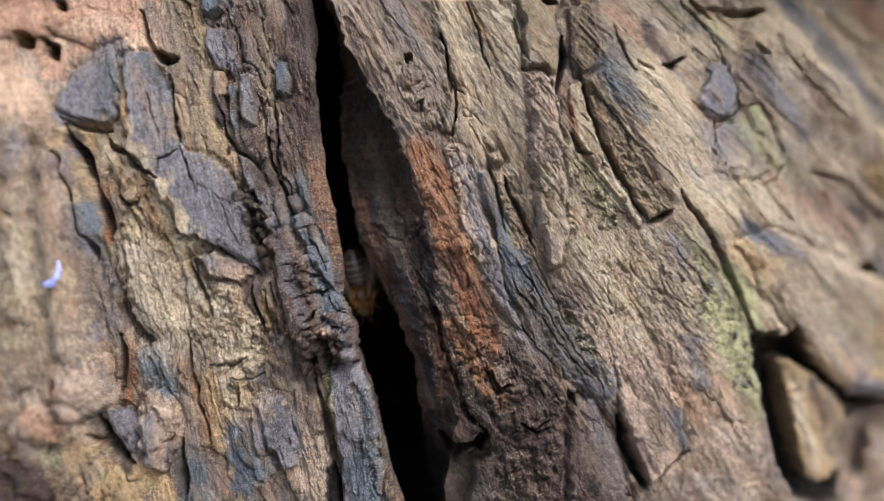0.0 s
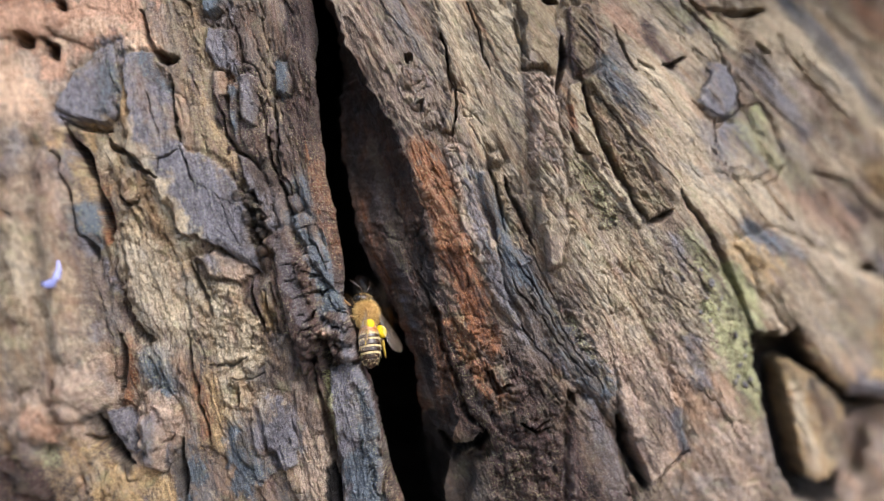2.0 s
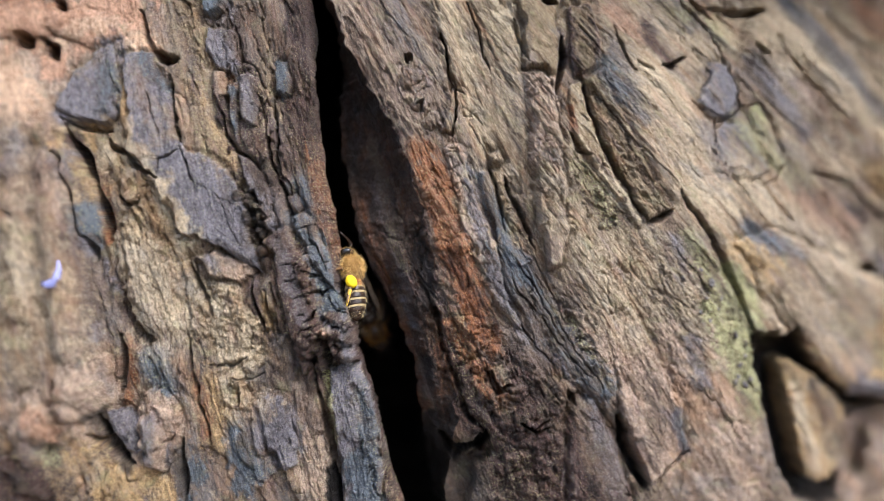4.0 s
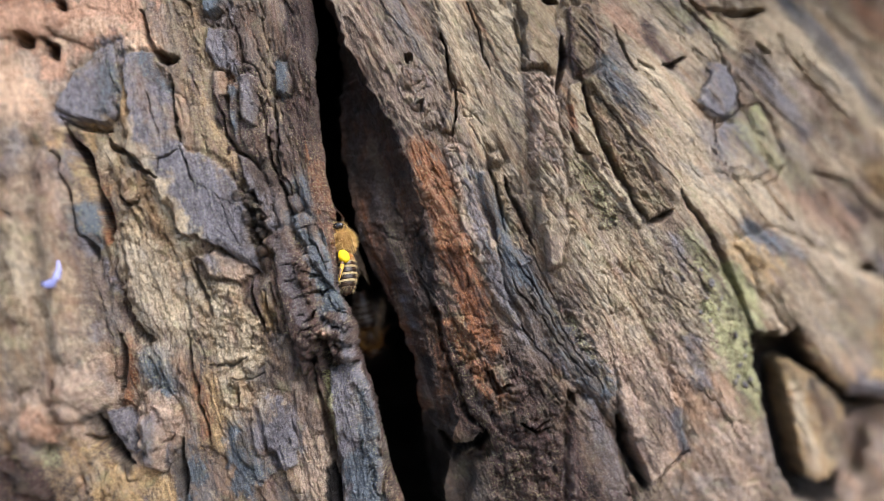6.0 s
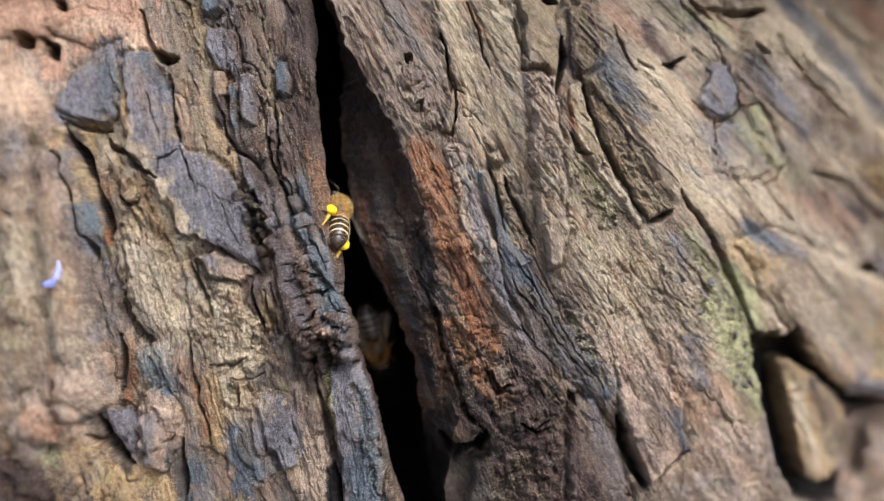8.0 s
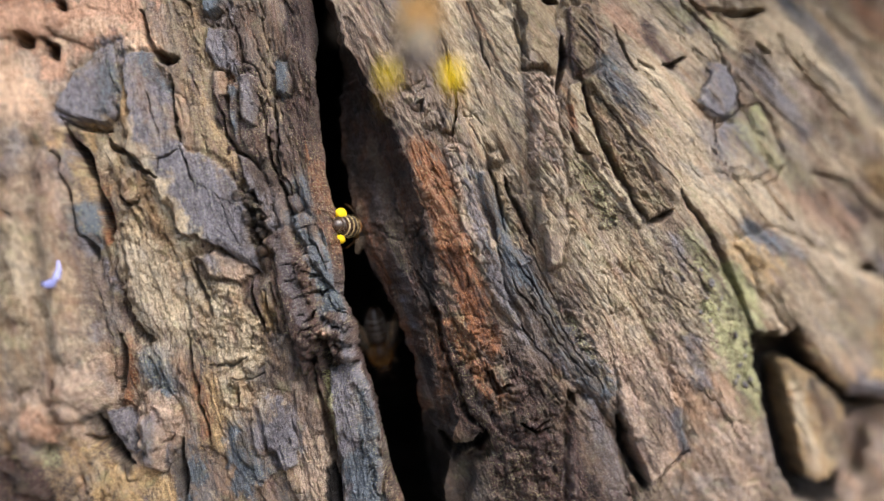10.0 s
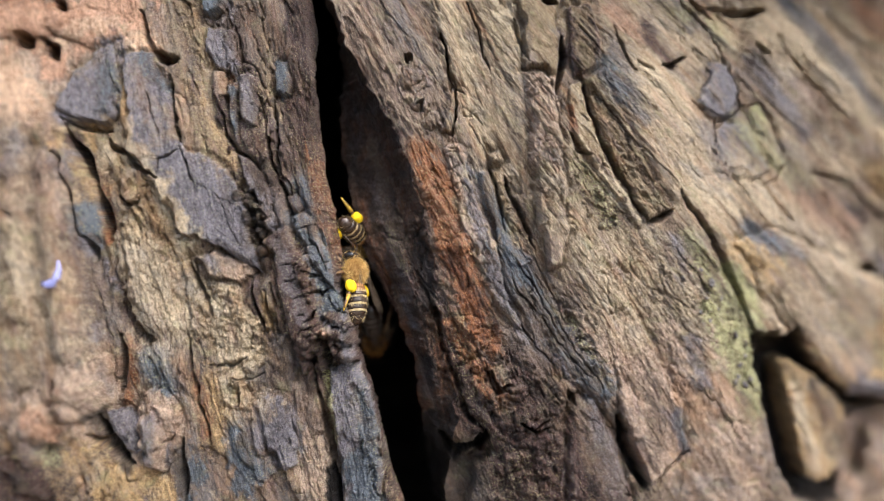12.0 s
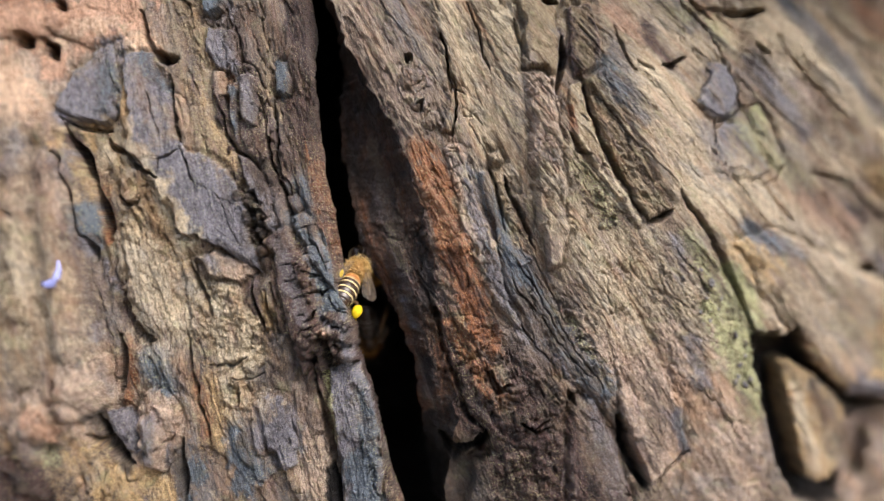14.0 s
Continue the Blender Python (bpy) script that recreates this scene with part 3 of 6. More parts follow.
for amount, width, line in ((0.9, 8, ((-72.1, 39.0), (-59.3, 38.4))), (0.8, 7, ((-71.6, 28.7), (-66.9, 23.5))), (0.8, 12, ((34.1, 40.2), (47.3, 12.1))), (0.4, 11, ((41.4, -3.8), (57.2, -46.1))), (0.4, 6, ((30.4, -11.9), (43.2, -37.8))), (0.6, 7, ((-14.6, 40.9), (-6.4, 18.5))), (0.55, 7, ((21.9, 9.5), (30.4, -16.0))),
                            (0.5, 11, ((74.5, 45.0), (98.4, 23.3))), (0.5, 10, ((59.4, 38.2), (82.8, 2.9))), (0.7, 9, ((-66.7, 13.3), (-62.9, -23.9))), (0.3, 6, ((-51.0, 2.3), (-35.9, -25.2))), (0.6, 8, ((-67.2, -33.0), (-44.5, -39.8)))):
    calm(amount, width, *line)
for kind, wide, line, much in (("straw", 6, ((22.3, 43.8), (30.9, 42.1), (39.8, 40.6)), 0.6), ("salmon", 2.0, ((28.7, 45.0), (32.6, 45.5)), 0.7), ("tan", 3, ((-0.4, 42.1), (1.6, 32.7)), 0.6), ("straw", 2.5, ((5.7, 30.7), (8.7, 22.6)), 0.5),
                               ("straw", 4, ((1.1, 46.3), (5.7, 30.7), (9.7, 18.5)), 0.85), ("straw", 4, ((10.8, 45.4), (14.3, 25.7), (20.9, 1.4)), 0.8), ("pink", 3, ((21.9, 14.6), (25.0, -3.7), (28.3, -16.0)), 0.5), ("salmon", 3, ((56.0, 13.5), (66.9, 7.2)), 0.5), ("tan", 4, ((-52.8, 11.8), (-46.6, 1.3), (-41.2, -11.3)), 0.6), ("salmon", 3, ((-68.1, -3.3), (-62.8, -19.2)), 0.4), ("umber", 1.6, ((28.5, 31.9), (33.7, 21.1), (40.3, 7.2)), 0.85), ("slate", 2.4, ((52.5, 34.1), (56.4, 27.2)), 0.8), ("slate", 2.6, ((56.3, 23.3), (62.8, 16.0)), 0.7), ("blue", 3, ((32.3, 33.7), (34.7, 27.4)), 0.8), ("straw", 6, ((65.5, 12.7), (82.8, 1.7), (98.1, -9.6)), 0.5), ("lichen", 4, ((8.2, 39.1), (11.7, 22.6)), 0.5), ("slate", 2.2, ((7.7, 26.6), (12.2, 17.5)), 0.6), ("straw", 5, ((23.0, 14.6), (28.2, 2.5), (33.6, -5.8)), 0.6), ("straw", 4, ((14.7, 2.4), (21.9, -7.7)), 0.4), ("tan", 3, ((39.1, 2.5), (47.4, -16.6)), 0.4), ("straw", 4, ((77.8, 45.6), (95.9, 32.2)), 0.7), ("straw", 5, ((-51.8, -2.5), (-44.0, -11.2), (-38.6, -19.2)), 0.6), ("lichen", 4, ((26.1, 13.7), (34.7, 1.4)), 0.6), ("blue", 2.6, ((69.3, 48.9), (84.4, 39.3), (98.6, 27.2)), 0.8), ("rust", 1.0, ((-59.1, 15.4), (-56.8, 9.8), (-56.4, 1.3)), 0.6), ("rust", 1.2, ((-54.4, -9.1), (-53.2, -14.9), (-53.6, -22.5)), 0.6), ("salmon", 1.2, ((37.5, 42.6), (43.1, 35.4)), 0.3), ("umber", 4, ((23.1, -25.1), (26.3, -32.5), (28.7, -43.3)), 0.6), ("umber", 3, ((-44.5, 39.6), (-40.6, 27.8), (-34.8, 16.1)), 0.35), ("rust", 1.4, ((-34.3, 42.3), (-31.3, 34.3)), 0.5), ("umber", 3, ((-33.7, 35.2), (-30.1, 22.2)), 0.5), ("straw", 5, ((21.9, 0.4), (30.4, -11.9)), 0.5), ("straw", 5, ((85.7, 53.4), (99.2, 40.1)), 0.6), ("tan", 5, ((81.9, 29.1), (98.2, 15.7)), 0.6), ("straw", 3, ((61.0, 42.9), (73.5, 28.2)), 0.4), ("straw", 5, ((36.1, 29.6), (43.8, 17.3)), 0.5), ("tan", 5, ((-54.4, 9.9), (-48.4, 0.4), (-44.0, -11.2)), 0.6), ("straw", 3, ((-53.6, 12.7), (-46.6, -0.6)), 0.6),
                               ("salmon", 1.6, ((81.2, 11.1), (90.4, 5.4)), 0.6), ("salmon", 2.5, ((-65.9, 10.5), (-65.0, 4.1)), 0.5), ("salmon", 2.0, ((-63.6, -16.4), (-62.1, -23.0)), 0.5), ("blue", 2.2, ((-54.1, 18.9), (-48.0, 11.9)), 0.8),
                               ("blue", 2.4, ((-59.4, -7.1), (-57.0, -11.9)), 0.6), ("blue", 3.0, ((-51.9, -11.1), (-48.0, -15.0)), 0.6), ("rust", 2.6, ((-3.2, 18.0), (-0.2, 6.4), (3.1, -2.6), (5.8, -11.6)), 0.9), ("rust", 1.2, ((9.7, -20.8), (11.2, -23.8)), 0.7),
                               ("umber", 3, ((-1.4, -19.7), (1.6, -29.9), (4.7, -35.0)), 0.9), ("umber", 4, ((-34.2, 38.2), (-31.1, 24.2), (-28.1, 14.3)), 0.45), ("ochre", 1.6, ((-43.1, 37.7), (-40.1, 29.8), (-37.7, 21.0)), 0.7)):
    paint(kind, wide, *line, strength=much)
# ---------- plates and flakes left of the cleft ----------
plate("bark_plate", 0.6, 0.7, (-55.2, 36.1), (-58.9, 32.9), (-62.0, 28.8), (-63.3, 23.9), (-62.0, 22.2), (-60.5, 21.2), (-58.1, 20.8), (-55.4, 20.6), (-54.4, 22.2), (-54.2, 28.9), kind="slate", smooth=0.35, gap=1.2, tilt=(0.02, -0.05), label="slate grey bark plate with a broken lower edge")
paint("blue", 1.8, (-56.3, 30.7), (-56.5, 24.0), strength=0.6)
paint("ochre", 1.4, (-60.4, 29.4), (-58.0, 33.0), strength=0.5)
plate("bark_strip", 0.6, 0.5, (-54.3, 32.8), (-53.3, 32.4), (-52.7, 25.1), (-52.0, 20.6), (-53.3, 19.3), (-54.2, 22.2), kind="tan", smooth=0.3, gap=0.6)
plate("bark_plate", 1.3, 0.6, (-54.0, 33.2), (-49.4, 34.1), (-47.2, 27.6), (-45.9, 26.3), (-45.1, 20.0), (-43.8, 17.6), (-40.9, 16.8), (-35.7, 12.5), (-33.6, 6.3), (-32.2, 1.4), (-31.4, -3.7), (-34.5, -1.8), (-38.2, 0.4), (-41.9, 2.1), (-44.9, 3.6), (-46.8, 8.0), (-48.4, 11.7), (-50.8, 13.7), (-53.0, 16.7), (-52.8, 19.8), (-52.4, 24.2), (-53.3, 28.0), kind="slate", smooth=0.75, gap=0.9, tilt=(0.0, -0.03), label="large slate grey bark plate, finely cracked")
paint("pink", 2.0, (-51.6, 30.0), (-48.8, 23.4), (-47.4, 18.6), strength=0.45)
paint("ochre", 1.0, (-46.6, 24.5), (-45.5, 19.6), strength=0.5)
paint("blue", 1.6, (-52.4, 17.9), (-49.5, 14.2), (-48.2, 11.9), strength=0.9)
paint("blue", 1.2, (-50.2, 33.1), (-49.2, 30.2), (-47.4, 27.8), strength=0.7)
paint("blue", 1.5, (-41.9, 3.8), (-45.0, 5.7), strength=0.6)
paint("umber", 1.6, (-37.4, 11.1), (-33.6, 1.4), strength=0.35)
surface(STRANDS, 0.25, 6, (-42.9, 13.9), (-35.5, 2.3))
crack(2.6, 0.34, (-46.8, 30.3), (-45.8, 25.5), (-45.1, 20.0), (-44.5, 17.5))
crack(1.4, 0.22, (-44.5, 17.5), (-42.9, 14.9), (-42.3, 10.5))
crack(1.4, 0.24, (-44.5, 17.3), (-46.5, 15.9), (-48.1, 15.3), (-48.4, 12.0))
crack(0.7, 0.14, (-50.0, 27.2), (-48.8, 23.4), (-47.9, 19.6))
crack(0.7, 0.14, (-38.3, 10.1), (-36.9, 5.3), (-34.5, 0.4))
plate("bark_flake", 0.7, 0.25, (-42.8, -0.8), (-39.2, 0.3), (-35.5, -1.4), (-32.1, -3.5), (-33.0, -4.3), (-33.6, -4.1), (-34.7, -6.2), (-36.2, -5.1), (-37.5, -4.9), (-39.2, -5.2), (-40.5, -4.6), (-41.0, -3.5), kind="pink", smooth=0.3, gap=1.5, ragged=0.6, tilt=(0.0, -0.12), label="curled purplish brown bark flake")
paint("slate", 1.2, (-39.9, -1.5), (-38.7, -3.3), strength=0.8)
paint("umber", 0.8, (-37.8, -4.5), (-34.5, -5.5), strength=0.6)
plate("bark_splinter", 1.0, 0.3, (-42.8, -2.1), (-42.1, -2.3), (-40.8, -5.2), (-39.7, -7.8), (-40.5, -7.7), (-41.9, -4.6), kind="straw", smooth=0.6, gap=1.0, ragged=0.25, label="thin pale splinter of bark")
crack(2.6, 0.5, (-43.3, -1.7), (-41.7, -5.4), (-40.3, -8.3))
crack(2.4, 0.45, (-33.0, -4.9), (-32.5, -9.4), (-30.8, -13.4))
surface(CRUMPLED, 0.6, 5.5, (-39.2, -9.8), (-35.5, -14.3), (-31.8, -16.3))
surface(CRUMPLED, 0.6, 4, (-35.6, -19.2), (-34.7, -24.1))
surface(CRUMPLED, 0.5, 2.6, (-55.1, 12.6), (-51.2, 6.1), (-46.4, -0.6))
paint("straw", 4, (-40.1, -9.8), (-35.5, -14.3), (-32.8, -17.3), strength=0.85)
paint("rust", 1.0, (-33.7, -14.3), (-31.3, -15.8), strength=0.6)
crack(1.5, 0.3, (-38.8, -19.9), (-36.5, -20.1), (-33.7, -18.4))
crack(1.6, 0.35, (-35.7, -24.1), (-35.3, -27.6))
crack(1.2, 0.25, (-36.2, -22.3), (-33.8, -22.8), (-31.1, -21.3))
crack(1.8, 0.3, (-30.6, -6.5), (-30.1, -11.4), (-28.7, -15.4))
crack(1.6, 0.3, (-29.5, -5.5), (-28.7, -9.9), (-28.2, -14.4))
paint("tan", 1.3, (-30.8, -8.4), (-29.7, -14.4), strength=0.8)
paint("umber", 1.6, (-33.6, -6.4), (-32.7, -10.4), strength=0.8)
surface(STRANDS, 0.9, 6, (-53.7, -3.4), (-46.4, -11.1), (-45.6, -16.9))
paint("straw", 5.0, (-52.9, 1.3), (-47.3, -7.3), (-43.8, -12.1), strength=0.7)
paint("slate", 2.2, (-53.7, -0.6), (-51.6, -6.3), (-48.2, -13.0), strength=0.7)
paint("ochre", 1.6, (-44.4, -5.4), (-42.8, -8.3), strength=0.9)
paint("blue", 2.6, (-50.0, -18.7), (-47.5, -24.6), strength=0.8)
plate("hollow", -3.5, 1.2, (-54.5, -6.4), (-53.7, -7.2), (-52.3, -11.0), (-50.6, -13.9), (-48.9, -15.5), (-50.8, -16.0), (-52.9, -15.2), (-54.1, -13.6), kind="umber", smooth=0.6, gap=0.8, flat=0.8)
paint("rust", 1.3, (-54.1, -16.6), (-53.4, -22.4), (-54.0, -26.2), strength=0.75)
crack(3.0, 0.8, (-54.7, -14.3), (-54.5, -19.5), (-55.0, -25.2))
surface(STRANDS, 0.8, 5, (-42.0, -15.1), (-39.8, -24.9), (-38.7, -33.9))
paint("tan", 3.0, (-42.4, -15.1), (-40.3, -23.9), (-39.1, -32.9), strength=0.8)
paint("rust", 1.4, (-43.6, -14.1), (-42.1, -22.9), (-40.8, -31.8), strength=0.5)
crack(2.0, 0.4, (-44.1, -14.1), (-42.5, -22.9), (-40.3, -33.9))
paint("blue", 1.6, (-45.9, -30.6), (-44.4, -42.7), strength=0.9)
paint("char_shade", 1.4, (-45.7, -32.6), (-44.8, -41.6), strength=0.6)
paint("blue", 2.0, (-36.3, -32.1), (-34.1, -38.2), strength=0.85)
paint("char_shade", 1.0, (-35.1, -32.6), (-33.6, -37.2), strength=0.5)
plate("bark_flake", 1.0, 1.0, (-32.9, -27.2), (-31.0, -24.7), (-28.1, -25.8), (-26.3, -33.4), (-25.4, -38.6), (-27.8, -39.5), (-30.2, -35.3), kind="slate", smooth=0.5, gap=0.8)
crack(4.0, 0.9, (-58.3, -28.1), (-56.3, -31.9), (-53.4, -36.6))
# near-black along the same crevice, its shade painted in
paint("char_shade", 1.4, (-58.3, -28.1), (-56.3, -31.9), (-53.4, -36.6), strength=0.7)
knob(2.0, (-49.0, -29.0), 3.4, 5.4, -10, "pink")
plate("bark_knob", 1.6, 1.6, (-57.4, -27.4), (-54.1, -27.0), (-52.2, -30.2), (-51.4, -34.2), (-53.5, -35.2), (-56.3, -31.4), kind="slate", smooth=0.8, gap=1.0)
plate("bark_knob", 2.2, 2.2, (-51.7, -28.8), (-49.5, -27.2), (-47.2, -29.3), (-46.8, -33.5), (-48.3, -38.1), (-50.9, -37.2), (-52.1, -33.1), kind="pink", smooth=0.85, gap=1.2)
paint("slate", 1.6, (-50.1, -29.4), (-50.2, -35.2), strength=0.6)
paint("lichen", 1.6, (-64.4, -32.6), (-63.9, -34.6), strength=0.5)
paint("salmon", 2.0, (-66.7, -26.8), (-63.6, -29.4), strength=0.8)
paint("salmon", 2.6, (-68.2, -10.6), (-67.2, -19.8), strength=0.35)
# the long dark crack of the outer bark
crack(5.5, 0.9, (-61.9, 20.6), (-60.7, 17.0), (-59.0, 13.0), (-57.8, 9.3))
crack(6.0, 1.2, (-57.8, 9.7), (-56.7, 6.5), (-56.1, 1.8))
paint("umber", 1.3, (-61.1, 18.5), (-59.2, 13.4), strength=0.75)
paint("rust", 1.2, (-56.7, 10.2), (-56.2, 5.5), (-56.5, 1.3), strength=0.85)
crack(3.2, 0.6, (-56.8, 20.0), (-55.1, 17.4), (-52.4, 15.4), (-48.6, 12.0))
crack(3.0, 0.7, (-54.6, 9.3), (-53.1, 7.6), (-51.6, 8.3))
crack(2.6, 0.5, (-62.8, 21.9), (-60.5, 20.7), (-57.8, 20.3), (-55.2, 20.2))
paint("slate", 3.0, (-69.5, 17.6), (-66.4, 13.2), (-63.2, 14.2), strength=0.7)
paint("salmon", 3.0, (-65.6, 13.2), (-65.1, 4.0), (-63.5, -7.0), strength=0.55)
paint("blue", 1.5, (-59.1, 4.1), (-58.5, 0.4), strength=0.7)
# strips and flakes between the large plate and the cleft
surface(STRANDS, 1.0, 5, (-47.0, 39.2), (-42.2, 28.6), (-37.4, 17.0))
paint("ochre", 3.0, (-43.8, 37.5), (-40.4, 27.7), (-36.5, 16.0), strength=0.8)
paint("tan", 1.6, (-42.2, 28.6), (-38.9, 20.8), (-36.3, 15.0), strength=0.6)
paint("umber", 1.2, (-45.2, 37.4), (-42.8, 32.5), strength=0.5)
plate("bark_strip", 0.9, 0.6, (-41.4, 39.4), (-36.9, 38.7), (-35.3, 32.1), (-36.9, 31.0), (-39.5, 31.5), (-41.3, 34.6), kind="slate", smooth=0.5, gap=0.7)
plate("bark_strip", 1.1, 0.5, (-40.3, 31.5), (-37.9, 31.6), (-37.4, 27.3), (-37.9, 26.8), (-37.5, 22.4), (-35.9, 17.8), (-36.9, 17.2), (-38.6, 22.3), (-40.0, 27.7), kind="umber", smooth=0.6, gap=0.8)
paint("pink", 1.0, (-39.0, 30.7), (-38.3, 27.8), strength=0.8)
plate("bark_flake", 1.6, 0.4, (-35.2, 30.7), (-33.9, 31.5), (-32.5, 30.5), (-32.1, 21.8), (-33.2, 21.2), (-35.3, 22.7), (-35.6, 26.9), kind="slate", smooth=0.85, gap=1.0, ragged=0.5)
plate("bark_flake", 1.1, 0.4, (-37.3, 28.8), (-36.0, 29.4), (-35.6, 22.4), (-35.0, 17.8), (-36.1, 18.5), (-36.9, 22.9), kind="blue", smooth=0.75, gap=0.8, ragged=0.5)
paint("rust", 0.9, (-36.9, 30.0), (-36.1, 28.9), strength=0.7)
plate("bark_flake", 1.9, 0.4, (-29.0, 33.8), (-27.6, 33.4), (-26.6, 30.2), (-26.8, 27.6), (-27.9, 27.1), (-29.3, 27.9), (-29.7, 31.1), kind="blue", smooth=0.85, gap=1.3, ragged=0.4, label="pale blue-grey flake of bark")
paint("tan", 1.0, (-31.8, 29.0), (-31.1, 23.0), strength=0.7)
paint("ochre", 2.0, (-33.2, 41.1), (-31.1, 33.1), strength=0.6)
crack(2.4, 0.4, (-38.6, 24.8), (-37.3, 19.9), (-35.6, 17.0), (-33.2, 15.6), (-31.6, 14.1))
crack(2.2, 0.4, (-29.6, 27.1), (-29.0, 20.1), (-28.0, 14.2), (-26.0, 9.3))
crack(2.2, 0.35, (-30.9, 23.5), (-30.1, 18.1), (-27.5, 10.7), (-25.5, 4.8))
plate("bark_strip", 0.9, 0.8, (-35.1, 16.5), (-32.3, 15.6), (-29.9, 11.2), (-28.7, 4.8), (-29.3, 3.3), (-30.8, 6.3), (-33.6, 11.1), kind="slate", smooth=0.7, gap=0.7)
# crumbling pocket of small dark beads
crack(2.0, 1.6, (-33.1, 9.7), (-32.2, 5.8), (-31.5, 1.2))
beads(1.3, 0.75, 0.75, 18, 5, (-33.6, 9.7), (-32.5, 6.3), (-31.5, 1.9), kind="char_shade")
beads(1.2, 0.9, 0.5, 3, 8, (-30.8, 1.9), (-29.6, -0.1), kind="tan")
# smooth dark purplish strip, finely cracked across
plate("bark_strip", 1.1, 0.8, (-30.0, 2.4), (-27.0, 4.3), (-24.6, -1.1), (-22.1, -7.5), (-21.0, -11.5), (-22.2, -15.4), (-22.6, -20.4), (-24.2, -21.4), (-25.7, -17.4), (-27.5, -11.4), (-29.1, -4.5), kind="umber", smooth=0.8, gap=0.9, label="dark purplish brown bark strip")
paint("slate", 1.7, (-27.9, 1.4), (-26.0, -4.5), (-24.1, -11.5), strength=0.42)
for a, b in (((-27.9, -2.6), (-26.0, -2.4)), ((-27.2, -5.5), (-25.0, -4.9)), ((-26.0, -8.5), (-23.3, -7.5)), ((-25.3, -11.4), (-23.3, -10.7)), ((-24.1, -13.9), (-22.2, -13.1)), ((-25.0, -3.1), (-23.6, -2.6))):
    crack(0.8, 0.16, a, b)
crack(1.6, 0.4, (-23.3, -7.5), (-21.9, -7.1), (-21.0, -7.7), (-20.2, -6.9))
crack(1.6, 0.4, (-24.3, -3.6), (-22.9, -4.5), (-21.6, -4.4))
beads(1.0, 0.8, 1.0, 9, 12, (-24.6, -1.1), (-23.3, -5.5), (-22.1, -8.5), kind="umber")
# the slender blue-grey strip on the cleft's lip, in broken lengths
plate("bark_strip", 1.2, 0.5, (-29.5, 17.9), (-28.4, 18.3), (-27.2, 14.2), (-25.8, 9.8), (-26.8, 9.5), (-28.3, 13.2), kind="blue", smooth=0.8, gap=0.8, ragged=0.35)
plate("bark_strip", 1.4, 0.5, (-27.4, 9.5), (-25.4, 10.1), (-24.1, 7.5), (-24.9, 6.3), (-26.2, 6.7), kind="blue", smooth=0.85, gap=0.8, ragged=0.35)
plate("bark_strip", 1.5, 0.6, (-26.4, 6.1), (-24.1, 7.1), (-22.5, 5.1), (-21.9, 2.4), (-20.0, -0.1), (-18.2, -5.5), (-18.6, -7.7), (-20.4, -5.5), (-22.1, -2.6), (-24.1, 0.4), (-25.6, 3.4), kind="blue", smooth=0.75, gap=0.9, ragged=0.4, label="slender blue-grey bark strip on the cleft's lip")
paint("slate", 0.9, (-23.6, 4.8), (-20.7, -1.1), (-19.2, -5.5), strength=0.5)
crack(0.7, 0.16, (-25.6, 3.5), (-22.5, 4.5))
crack(0.7, 0.16, (-24.1, 0.8), (-21.4, 1.4))
crack(0.7, 0.16, (-21.9, -2.6), (-19.4, -1.8))
crack(0.9, 0.16, (-23.7, 4.3), (-22.1, 0.4), (-20.2, -4.1))
paint("lichen", 0.7, (-26.8, 5.8), (-25.0, 1.4), strength=0.35)
# knobs on the rim
for at, r, kind in (((-20.7, -14.3), 1.5, "pink"), ((-17.1, -11.7), 1.5, "slate"), ((-22.2, -16.9), 2.0, "umber"), ((-18.5, -17.3), 1.6, "umber"), ((-16.1, -15.3), 1.3, "umber"), ((-23.6, -15.4), 1.5, "umber"), ((-18.3, -14.5), 1.1, "umber"), ((-19.7, -11.5), 1.2, "umber"), ((-15.8, -18.3), 1.4, "slate"), ((-21.4, -20.4), 1.4, "umber")):
    lump(1.5, at[0], at[1], r * 1.1, r * 0.9, 20, 0.4)
    paint(kind, r * 0.7, at, (at[0], at[1] + 0.1), strength=0.7)
paint("salmon", 0.7, (-21.0, -14.1), (-20.2, -14.5), strength=0.7)
crack(2.6, 0.8, (-20.2, -15.5), (-19.7, -18.7), (-19.9, -20.3))
surface(STRANDS, 1.0, 4, (-17.3, -21.5), (-14.9, -31.7), (-13.6, -46.2))
paint("blue", 2.4, (-14.4, -25.6), (-13.0, -35.8), (-12.6, -45.2), strength=0.7)
paint("slate", 2.0, (-17.3, -23.5), (-15.9, -33.7), strength=0.8)
paint("lichen", 0.6, (-20.3, -21.5), (-19.2, -29.6), (-18.8, -34.7), strength=0.6)
surface(STRANDS, 0.7, 5, (-28.0, -19.3), (-23.8, -31.5), (-21.5, -43.9))
paint("pink", 2.0, (-29.0, -17.3), (-26.2, -25.4), strength=0.5)
